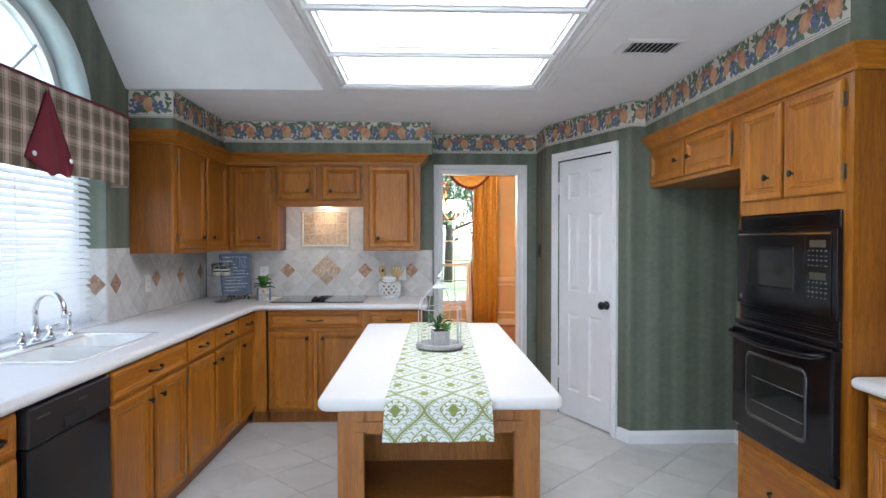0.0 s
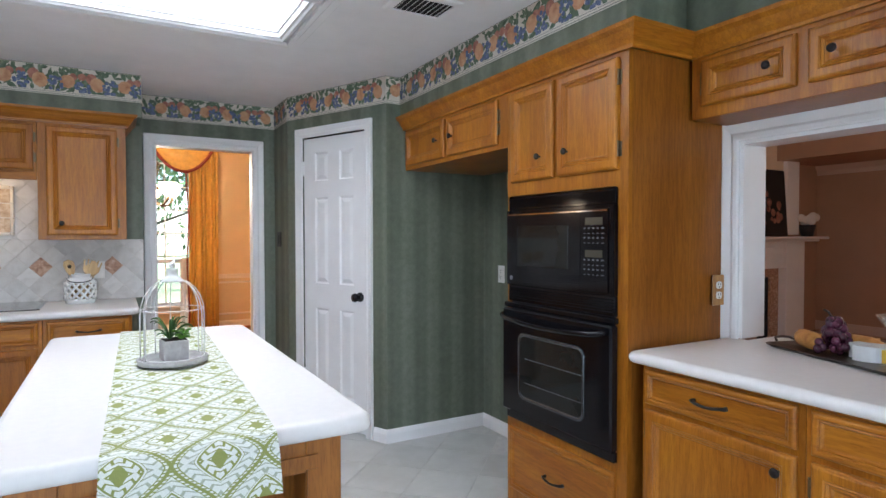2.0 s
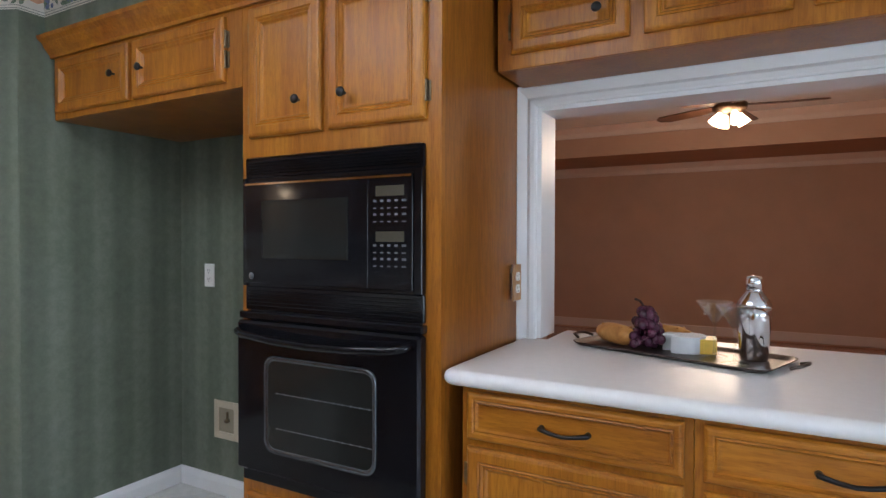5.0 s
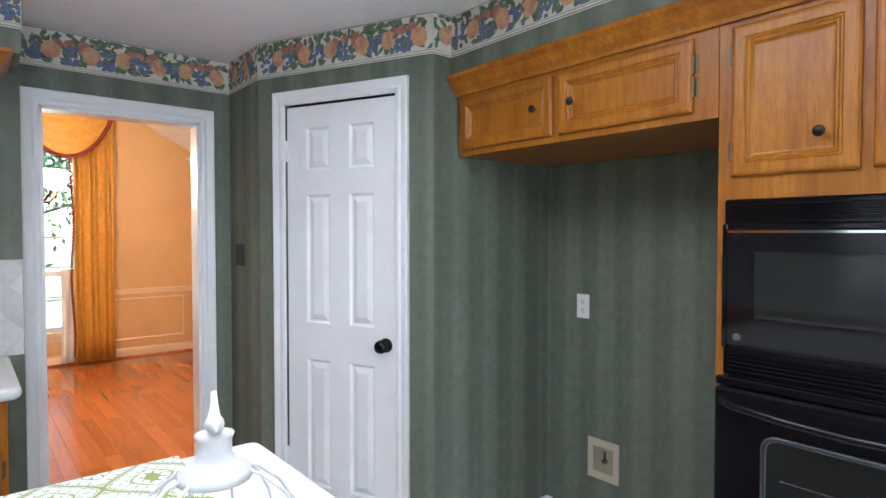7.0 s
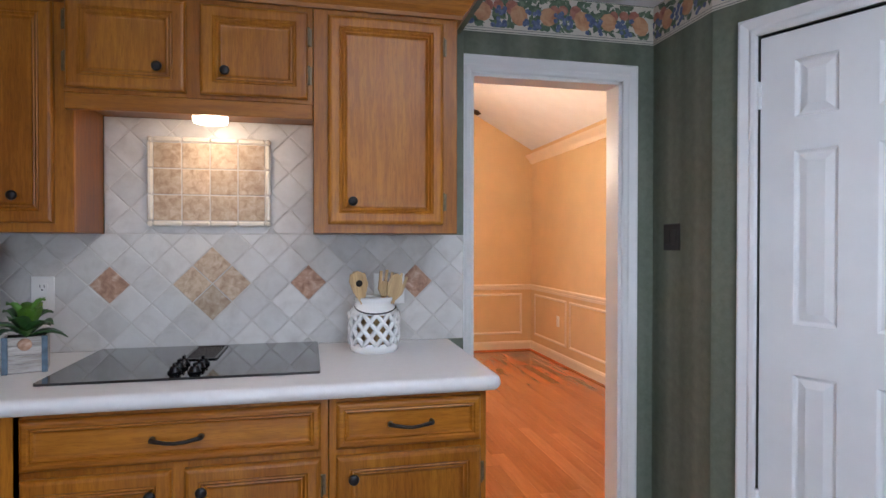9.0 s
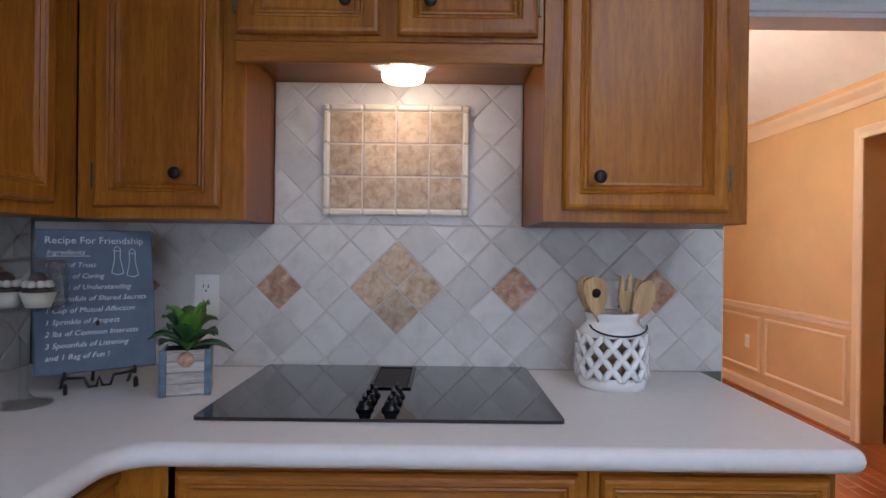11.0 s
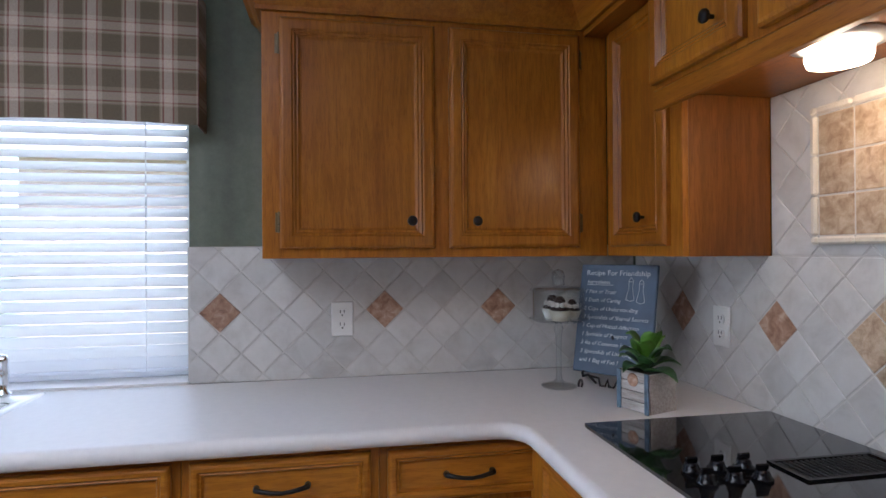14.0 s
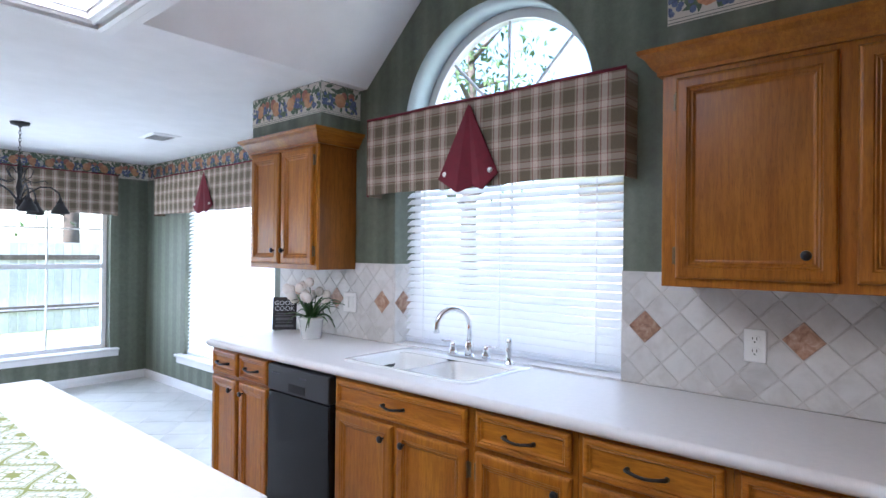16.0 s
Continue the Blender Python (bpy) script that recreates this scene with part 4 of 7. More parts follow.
def blinds(label, m, w, z0, z1, tilt=40, pitch=0.0385, group="window blinds"):
    bl = thing("venetian_blind", label, "blind", m, group)
    part("head_rail", Mesh().box(0, w, -0.025, 0.025, z1 - 0.04, z1, 0.003), M["blind"], bl)
    slat = None
    z = z0 + 0.05
    ct, st_ = math.cos(radians(tilt)), math.sin(radians(tilt))
    sm = Mesh()
    prof = [(-0.024, 0.0), (-0.012, 0.0022), (0, 0.003), (0.012, 0.0022), (0.024, 0.0)]
    pts = [(p * ct, p * st_ + q) for p, q in prof] + [(p * ct, p * st_ + q - 0.0018) for p, q in reversed(prof)]
    sm.loft([[(x, p, q) for p, q in pts] for x in (0.004, w - 0.004)], True, True, False)
    me = sm.data("slat", M["blind"])
    while z < z1 - 0.05:
        s = new("slat", me)
        s.parent, s.location = bl, (0, 0, z)
        z += pitch
    part("bottom_rail", Mesh().box(0.002, w - 0.002, -0.022, 0.022, z0 + 0.005, z0 + 0.025, 0.004), M["blind"], bl)
    for x in (0.14, w / 2, w - 0.14):
        part("cord", Mesh().box(x - 0.002, x + 0.002, -0.027, -0.0255, z0 + 0.02, z1 - 0.03), M["blind"], bl)
    return bl


blinds("white slatted venetian blind, half open, in the sink window", pose(-2.01, WY0 + 0.012, 0, 0, 0, LEFT), WR * 2 - 0.024, WZ0 + 0.004, 1.98)
blinds("white slatted venetian blind, half open, in the nook side window", pose(NX - 0.04, -1.34, 0, 0, 0, LEFT), 1.72, 0.37, 2.05)

# ---- appliances ----
mw = thing("microwave_oven", "black built-in microwave with a keypad and vent grilles", "microwave", pose(TX, 2.83, 0, 0, 0, RIGHT))
A0, A1 = 0.024, 0.708
part("body", Mesh().box(A0 + 0.01, A1 - 0.01, 0.0, 0.42, 1.03, 1.53), M["black_matt"], mw)
for z0, z1, n in ((1.468, 1.533, 5), (1.04, 1.118, 5)):
    part("vent_panel", Mesh().box(A0, A1, -0.012, 0.0, z0, z1, 0.003), M["black"], mw)
    for i in range(n):
        z = z0 + 0.012 + (z1 - z0 - 0.02) * i / n
        part("vent_slat", Mesh().box(A0 + 0.015, A1 - 0.015, -0.019, -0.0122, z, z + 0.006, 0.002), M["black"], mw)
part("surround", Mesh().box(A0, A0 + 0.014, -0.024, 0, 1.119, 1.467, 0.002).box(A1 - 0.026, A1, -0.024, 0, 1.119, 1.467, 0.002).box(A0 + 0.0142, A1 - 0.0262, -0.016, 0, 1.455, 1.467).box(A0 + 0.0142, A1 - 0.0262, -0.016, 0, 1.119, 1.128), M["black"], mw)
md = part("microwave_door", Mesh().box(A0 + 0.016, A1 - 0.1785, -0.0275, 0, 1.13, 1.452, 0.001), M["black"], mw)
part("door_window", Mesh().rings(0.112, 0.46, 1.208, 1.393, [(0, 0), (0.002, 0.002), (0.01, 0.0025)], -0.028), M["window_tint"], md, "dark mesh-backed window")
part("door_trim", Mesh().box(A0 + 0.018, A1 - 0.03, -0.031, -0.0285, 1.443, 1.449), M["chrome"], md, "thin bright trim line")
kp = part("keypad", Mesh().box(A1 - 0.178, A1 - 0.028, -0.027, 0, 1.13, 1.452, 0.001), M["black"], mw)
M["key_print"] = paint("grey_key_print", (0.09, 0.095, 0.105), 0.5, var=0.1)
M["lcd"] = paint("dark_display", (0.06, 0.055, 0.04), 0.15, var=0.05)
for z in (1.42, 1.292):
    part("display", Mesh().box(A1 - 0.15, A1 - 0.055, -0.0285, -0.0272, z - 0.035 + 0.006, z, 0.0005), M["lcd"], kp)
keys = Mesh()
for zt in (1.375, 1.25):
    for r in range(4):
        for c in range(5):
            x = A1 - 0.158 + c * 0.024
            z = zt - r * 0.019
            keys.box(x, x + (0.010 if c < 4 else 0.014), -0.0282, -0.0272, z, z + (0.003 if r % 2 else 0.006))
tagged(part("key_mark", keys, M["key_print"], kp), kind="stuff")
part("badge", Mesh().lathe((A0 + 0.045, -0.0282, 1.152), [(0.011, 0.0), (0.011, -0.002), (0.001, -0.003)], 18, "y"), M["key_print"], mw, "round grey maker's badge")

ov = thing("wall_oven", "black built-in wall oven with a curved handle and window", "oven", pose(TX, 2.83, 0, 0, 0, RIGHT))
part("body", Mesh().box(A0 + 0.01, A1 - 0.01, 0.0, 0.5, 0.482, 1.028), M["black_matt"], ov)
part("top_trim", Mesh().box(A0 - 0.012, A1 + 0.006, -0.03, 0, 1.012, 1.036, 0.004), M["black"], ov)
od = part("oven_door", Mesh().box(A0 - 0.01, A1 + 0.004, -0.042, 0, 0.525, 1.008, 0.008), M["black"], ov)


def round_rect(x0, x1, z0, z1, r, y, n=6):
    pts = []
    for cx, cz, a0 in ((x1 - r, z1 - r, 0), (x0 + r, z1 - r, 90), (x0 + r, z0 + r, 180), (x1 - r, z0 + r, 270)):
        for i in range(n + 1):
            a = radians(a0 + 90 * i / n)
            pts.append((cx + r * math.cos(a), y, cz + r * math.sin(a)))
    return pts


m = Mesh()
m.loft([round_rect(0.142, 0.572, 0.60, 0.905, 0.04, -0.0425), round_rect(0.142, 0.572, 0.60, 0.905, 0.04, -0.047), round_rect(0.151, 0.563, 0.61, 0.895, 0.034, -0.047), round_rect(0.156, 0.558, 0.615, 0.89, 0.03, -0.043)], True, False)
M["steel_trim"] = paint("brushed_trim", (0.11, 0.12, 0.13), 0.25, 0.8, var=0.1)
part("window_trim", m, M["steel_trim"], od, "bright rounded window trim")
m = Mesh()
rr = round_rect(0.156, 0.558, 0.615, 0.89, 0.03, -0.0432)
m.add(rr, [tuple(range(len(rr)))])
part("door_window", m, M["window_tint"], od, "tinted oven window")
for z in (0.68, 0.79):
    rk = Mesh().tube([(0.19, -0.0436, z), (0.556, -0.0436, z)], 0.0012, 5)
    for i in range(12):
        x = 0.196 + i * 0.032
        rk.ball((x, -0.0438, z), 0.003, 6, 4)
    part("oven_rack", rk, M["key_print"], od, "oven rack seen through the window")
hp = [(A0 + 0.02, -0.042, 0.985), (A0 + 0.028, -0.07, 0.978), (A0 + 0.06, -0.083, 0.972), (A0 + 0.20, -0.09, 0.962), (A0 + 0.342, -0.092, 0.958), (A0 + 0.48, -0.09, 0.962), (A1 - 0.06, -0.083, 0.972), (A1 - 0.028, -0.07, 0.978), (A1 - 0.02, -0.042, 0.985)]
part("handle", Mesh().tube(hp, [0.013, 0.013, 0.012, 0.012, 0.012, 0.012, 0.012, 0.013, 0.013], 10), M["black"], od, "curved black handle")
part("base_vent", Mesh().box(A0 - 0.004, A1, -0.02, 0, 0.482, 0.522, 0.003), M["black"], ov)

dw = thing("dishwasher", "black built-in dishwasher with a control strip and pocket handle", "dishwasher", pose(XF, 1.918, 0, 0, 0, LEFT))
part("body", Mesh().box(0.004, 0.504, 0.02, 0.56, 0.0, 0.875), M["black_matt"], dw)
part("door_panel", Mesh().box(0.006, 0.502, -0.028, 0.02, 0.115, 0.735, 0.006), M["black"], dw)
cp = part("control_panel", Mesh().box(0.006, 0.502, -0.030, 0.02, 0.738, 0.868, 0.006), M["black_matt"], dw)
part("pocket_handle", Mesh().box(0.19, 0.32, -0.033, -0.0305, 0.752, 0.79, 0.004), M["gap"], cp, "recessed pocket handle")
bt = Mesh()
for i in range(9):
    bt.box(0.05 + i * 0.014 + (0.16 if i > 4 else 0), 0.058 + i * 0.014 + (0.16 if i > 4 else 0), -0.0318, -0.0302, 0.825, 0.832)
tagged(part("button_mark", bt, M["key_print"], cp), kind="stuff")
part("kick_plate", Mesh().box(0.006, 0.502, 0.03, 0.05, 0.0, 0.11), M["black_matt"], dw)
part("badge", Mesh().box(0.22, 0.275, -0.0295, -0.0282, 0.165, 0.18, 0.0005), M["key_print"], dw, "small grey maker's badge")

ck = thing("cooktop", "black glass electric cooktop with a downdraft vent and six knobs", "cooktop", pose(-0.861, 4.81, CT))
part("glass_top", Mesh().prism(rounded([(-0.366, -0.238), (0.366, -0.238), (0.360, 0.271), (-0.366, 0.271)], [0.012] * 4, 4), 0.0005, 0.0075), M["black_glass"], ck)
vf = part("vent_frame", Mesh().sweep([(-0.052, 0.0, 0.0078), (-0.052, 0.235, 0.0078), (0.05, 0.235, 0.0078), (0.05, 0.0, 0.0078)], [(0, 0), (0, 0.004), (0.008, 0.004), (0.01, 0)], True), M["black"], ck)
for i in range(17):
    y = 0.014 + i * 0.0122
    part("vent_louvre", Mesh().box(-0.042, 0.04, y, y + 0.006, 0.0078, 0.0105, 0.001), M["black_matt"], vf)
for i, (x, y) in enumerate(((-0.036, -0.172), (-0.036, -0.118), (-0.034, -0.064), (0.018, -0.178), (0.02, -0.124), (0.022, -0.07))):
    kn = Mesh().lathe((x, y, 0.0078), [(0.019, 0), (0.019, 0.004), (0.015, 0.008), (0.013, 0.014), (0.012, 0.018), (0.004, 0.019)], 16)
    kn.box(x - 0.003, x + 0.003, y - 0.013, y + 0.013, 0.0255, 0.037, 0.002)
    part("control_knob", kn, M["black"], ck, "black control knob")

hl = thing("hood_lamp", "round lit lamp under the cabinet over the cooktop", "lamp", pose(-0.845, 4.915, 1.735))
part("base_plate", Mesh().lathe((0, 0, 0), [(0.085, 0), (0.085, -0.004), (0.06, -0.01), (0.052, -0.01)], 28), M["white"], hl)
M["lamp_lit"] = glow("lit_lamp_diffuser", (1.0, 0.83, 0.55), 2.2)
part("diffuser", Mesh().lathe((0, 0, 0), [(0.054, -0.010), (0.056, -0.03), (0.052, -0.042), (0.02, -0.046), (0.001, -0.046)], 28), M["lamp_lit"], hl, "glowing frosted diffuser")
lamp("hood_bulb", "POINT", pose(-0.845, 4.915, 1.668), 0.34, (1.0, 0.72, 0.45), 0.035)

# ---- sink and tap ----
sk = thing("kitchen_sink", "white enamel double bowl sink set into the worktop", "sink", pose(0, 0, 0))
rim = Mesh()
o = rounded([(-1.895, 2.36), (-1.405, 2.36), (-1.405, 3.13), (-1.895, 3.13)], [0.06] * 4, 5)
i1 = rounded([(-1.775, 2.41), (-1.44, 2.41), (-1.44, 3.09), (-1.775, 3.09)], [0.055] * 4, 5)
rim.loft([[(x, y, CT + 0.0005) for x, y in o], [(x, y, CT + 0.006) for x, y in offset_loop(o, -0.004)], [(x, y, CT + 0.006) for x, y in offset_loop(i1, 0.006)], [(x, y, CT + 0.0) for x, y in i1]], True, False)
part("rim", rim, M["sink"], sk)
for y0, y1 in ((2.415, 2.74), (2.765, 3.085)):
    loops = []
    for ins, z in ((-0.004, CT - 0.001), (0.004, CT - 0.02), (0.012, CT - 0.14), (0.03, CT - 0.165), (0.08, CT - 0.17)):
        loops.append([(x, y, z) for x, y in rounded([(-1.77 + ins, y0 + ins), (-1.445 - ins, y0 + ins), (-1.445 - ins, y1 - ins), (-1.77 + ins, y1 - ins)], [0.06] * 4, 5)])
    b = Mesh()
    b.loft(loops, True, False)
    n = len(loops[-1])
    b.add(loops[-1], [tuple(range(n))])
    bw = part("bowl", b, M["sink"], sk)
    part("drain", Mesh().lathe((-1.61, (y0 + y1) / 2, CT - 0.169), [(0.042, 0), (0.04, 0.004), (0.03, 0.002), (0.001, 0.001)], 20), M["chrome"], bw, "chrome drain")
part("divider", Mesh().box(-1.775, -1.44, 2.737, 2.768, CT - 0.03, CT - 0.008, 0.008), M["sink"], sk)

fc = thing("kitchen_faucet", "chrome gooseneck faucet with two lever handles and a sprayer", "faucet", pose(-1.845, 2.79, CT + 0.006))
part("deck_plate", Mesh().prism(rounded([(-0.028, -0.125), (0.028, -0.125), (0.028, 0.125), (-0.028, 0.125)], [0.026] * 4, 5), 0, 0.014), M["chrome"], fc)
part("spout_base", Mesh().lathe((0, 0, 0.014), [(0.022, 0), (0.024, 0.012), (0.02, 0.03), (0.022, 0.045), (0.014, 0.062), (0.013, 0.07)], 18), M["chrome"], fc)
neck = [(0, 0, 0.08), (0, 0, 0.15)] + [(0.085 - 0.085 * math.cos(a), -0.03 + 0.03 * math.cos(a), 0.155 + 0.085 * math.sin(a)) for a in (math.pi * i / 10 for i in range(11))] + [(0.17, -0.06, 0.13)]
part("spout", Mesh().tube(neck, [0.0125] * (len(neck) - 2) + [0.012, 0.0145], 12), M["chrome"], fc)
for s in (-1, 1):
    h = part("lever_handle", Mesh().lathe((0, s * 0.1, 0.014), [(0.02, 0), (0.021, 0.012), (0.014, 0.024), (0.018, 0.036), (0.013, 0.052), (0.006, 0.06), (0.001, 0.061)], 16), M["chrome"], fc)
    part("lever", Mesh().tube([(0, s * 0.1, 0.064), (0.004, s * 0.125, 0.07), (0.006, s * 0.15, 0.066), (0.006, s * 0.17, 0.07)], [0.006, 0.005, 0.006, 0.004], 8), M["chrome"], h)
part("sprayer", Mesh().lathe((0.01, 0.235, 0.0), [(0.024, 0), (0.022, 0.008), (0.013, 0.018), (0.014, 0.04), (0.016, 0.07), (0.012, 0.09), (0.016, 0.1), (0.013, 0.118), (0.004, 0.122)], 16), M["chrome"], fc)

# ---- valances ----


def valance(label, m, w, z0, z1, flaps, depth=0.11, group="plaid valances"):
    """A box-pleated valance that faces -y, with burgundy pleat flaps and piping."""
    v = thing("valance", label, "valance", m, group)
    n = max(8, int(w / 0.06))
    face, back = [], []
    rnd = random.Random(int(w * 100))
    for i in range(n + 1):
        x = w * i / n
        face.append((x, -depth + 0.004 * math.sin(x * 9) + rnd.uniform(-0.002, 0.002)))
    cloth = Mesh()
    loops = []
    for x, y in face:
        loops.append([(x, y, z1), (x, y - 0.004, (z0 + z1) / 2), (x, y - 0.001, z0 + 0.004 * math.sin(x * 7)), (x, y + 0.006, z0 + 0.004 * math.sin(x * 7)), (x, y + 0.006, z1)])
    cloth.loft(loops, True, True, False)
    part("front", cloth, M["plaid"], v)
    for x, s in ((0, 1), (w, -1)):
        part("return", Mesh().box(x, x + s * 0.006, -depth + 0.012, 0.0, z0 - 0.01, z1, 0.001), M["plaid"], v)
        part("corner_pleat", Mesh().box(x + s * 0.0005, x + s * 0.0015, -depth - 0.004, -depth + 0.03, z0 - 0.008, z1), M["burgundy"], v, "burgundy pleat lining")
    part("top_board", Mesh().box(0.004, w - 0.004, -depth + 0.01, 0.0, z1 - 0.02, z1 - 0.002), M["white"], v)
    part("piping", Mesh().tube([(x, y - 0.002, z1 + 0.002) for x, y in face], 0.007, 7), M["burgundy"], v, "burgundy top piping")
    for fx, fw in flaps:
        h = z1 - z0
        f = Mesh()
        d = depth + 0.012
        top, a, b, c = (fx, -d, z1 - 0.02), (fx - fw / 2, -d - 0.012, z0 + 0.045), (fx - fw * 0.10, -d - 0.045, z0 - 0.028), (fx + fw * 0.30, -d - 0.035, z0 - 0.022)
        e, g = (fx + fw / 2, -d - 0.01, z0 + 0.05), (fx - 0.01, -d - 0.004, z0 - 0.01)
        f.add([top, a, c, e, g, b, (fx + fw * 0.12, -d - 0.02, z0 + 0.0)], [(0, 1, 5), (0, 5, 6), (0, 6, 2), (0, 2, 3)])
        f.add([(p[0], p[1] + 0.012, p[2]) for p in (top, a, b, (fx + fw * 0.12, -d - 0.02, z0), c, e)], [(0, 2, 1), (0, 3, 2), (0, 4, 3), (0, 5, 4)])
        fl = part("pleat_flap", f, M["burgundy"], v, "burgundy folded pleat flap")
        for bx in (fx - fw * 0.37, fx + fw * 0.40):
            part("button", Mesh().lathe((bx, -d - 0.014, z0 + 0.065), [(0.013, 0), (0.012, -0.006), (0.004, -0.008), (0.001, -0.008)], 14, "y"), M["plate"], fl, "covered button")
    return v


valance("plaid valance with burgundy pleat and piping over the sink window", pose(XL, 2.095, 0, 0, 0, LEFT), 1.485, 1.745, 2.155, [(0.72, 0.35)])
valance("plaid valance with burgundy pleat over the nook side window", pose(NX, -1.85, 0, 0, 0, LEFT), 2.6, 1.80, 2.19, [(1.1, 0.36)])
valance("plaid valance over the nook end window", pose(1.4, NY, 0, 0, 0, 180), 3.45, 1.80, 2.22, [(1.75, 0.36)])

# ---- wallpaper border: cream band printed with fruit ----
BORDER = {
    "cream": paint("cream_border_paper", (0.66, 0.62, 0.54), 0.6, var=0.05, scale=20),
    "peach": mottled("printed_peach", [(0.3, (0.42, 0.17, 0.09)), (0.5, (0.60, 0.32, 0.17)), (0.75, (0.70, 0.46, 0.28))], 22, 0.6, 0, jitter=False, drift=0),
    "rose": mottled("printed_rose", [(0.3, (0.28, 0.09, 0.07)), (0.55, (0.46, 0.20, 0.14)), (0.8, (0.58, 0.34, 0.24))], 26, 0.6, 0, jitter=False, drift=0),
    "berry": mottled("printed_berry", [(0.3, (0.06, 0.08, 0.17)), (0.55, (0.13, 0.17, 0.30)), (0.8, (0.30, 0.34, 0.46))], 70, 0.6, 0, jitter=False, drift=0),
    "leaf": mottled("printed_leaf", [(0.3, (0.05, 0.08, 0.05)), (0.55, (0.13, 0.19, 0.12)), (0.8, (0.30, 0.34, 0.24))], 34, 0.6, 0, jitter=False, drift=0),
    "line": paint("grey_green_rule", (0.16, 0.19, 0.15), 0.6),
}
BZ0, BZ1 = 2.205, CEIL - 0.004


def border(label, x0, y0, x1, y1, seed, z0=BZ0):
    """A stretch of border from one plan point to another, facing to the right of the way."""
    a, b = Vector((x0, y0, 0)), Vector((x1, y1, 0))
    ln = (b - a).length
    yaw = math.degrees(math.atan2(b.y - a.y, b.x - a.x))
    th = thing("wallpaper_border", label, "wallpaper border", pose(x0, y0, 0, 0, 0, yaw), "fruit borders")
    tagged(th, kind="structure")
    part("paper_strip", Mesh().box(0, ln, -0.0025, -0.0005, z0, BZ1), BORDER["cream"], th)
    rnd = random.Random(seed)
    sets = {k: Mesh() for k in ("peach", "rose", "berry", "leaf", "line")}
    lev = {"leaf": -0.003, "rose": -0.0036, "peach": -0.0042, "berry": -0.0048, "line": -0.003}

    def blob(kind, cx, cz, rx, rz, turn=0.0, n=9, pointed=False):
        pts = []
        c, s = math.cos(turn), math.sin(turn)
        for i in range(n):
            t = 2 * math.pi * i / n
            u, v = rx * math.cos(t), rz * math.sin(t)
            if pointed:
                v *= max(0.05, 1 - abs(math.cos(t)) ** 2)
            px, pz = cx + u * c - v * s, cz + u * s + v * c
            pts.append((min(max(px, 0.001), ln - 0.001), lev[kind] - rnd.uniform(0, 0.0004), min(max(pz, z0 + 0.022), BZ1 - 0.002)))
        sets[kind].add(pts, [tuple(range(n - 1, -1, -1))])

    zm = (z0 + BZ1) / 2
    hh = BZ1 - z0
    x = 0.02 + rnd.uniform(0, 0.05)
    k = rnd.randint(0, 3)
    while x < ln - 0.02:
        for _ in range(17):
            blob("leaf", x + rnd.uniform(-0.07, 0.07), zm + 0.012 + rnd.uniform(-0.4, 0.42) * hh, rnd.uniform(0.02, 0.034), rnd.uniform(0.009, 0.014), rnd.uniform(0, 3.1), 10, True)
        if k % 4 == 0:
            blob("rose", x - 0.02, zm + 0.028, 0.030, 0.034)
            blob("peach", x + 0.012, zm - 0.005, 0.040, 0.046, 0.4)
        elif k % 4 == 2:
            blob("peach", x, zm, 0.040, 0.041)
            blob("rose", x + 0.028, zm + 0.03, 0.022, 0.024)
        else:
            for _ in range(16):
                blob("berry", x + rnd.uniform(-0.04, 0.04), zm - 0.015 + rnd.uniform(-0.045, 0.04), 0.011, 0.011, 0, 7)
            if k % 4 == 3:
                blob("rose", x, zm + 0.035, 0.024, 0.022)
        x += rnd.uniform(0.068, 0.085)
        k += 1
    sets["line"].box(0, ln, -0.0034, -0.0026, z0 + 0.004, z0 + 0.007)
    sets["line"].box(0, ln, -0.0034, -0.0026, z0 + 0.016, z0 + 0.018)
    names = {"peach": "printed_peaches", "rose": "printed_roses", "berry": "printed_berries", "leaf": "printed_leaves", "line": "printed_rules"}
    for key, me in sets.items():
        if me.v:
            tagged(part(names[key], me, BORDER[key], th), kind="stuff")
    return th


LB = "cream wallpaper border printed with peaches, berries and leaves"
path = [(XL, 3.80), (-1.63, 3.80), (-1.63, 4.745), (0.045, 4.745)]
for k, (p, q) in enumerate(zip(path, path[1:])):
    border(LB, *p, *q, 10 + k)
border(LB, 0.045, 4.745, 0.045, YD, 14)
path = [(0.05, YD), (1.01, YD), (1.01, 4.875), (PB.x, PB.y), (1.515, 3.98), (1.515, 2.06)]
for k, (p, q) in enumerate(zip(path, path[1:])):
    border(LB, *p, *q, 20 + k)
border(LB, XL, 1.2, -1.63, 1.2, 31)
border(LB, -1.63, 1.2, -1.63, 1.90, 32)
border(LB, -1.63, 1.90, XL, 1.90, 33)
border(LB, NX, NY, NX, 1.03, 34)
border(LB, 2.0, NY, NX, NY, 35)

# ---- table runner ----


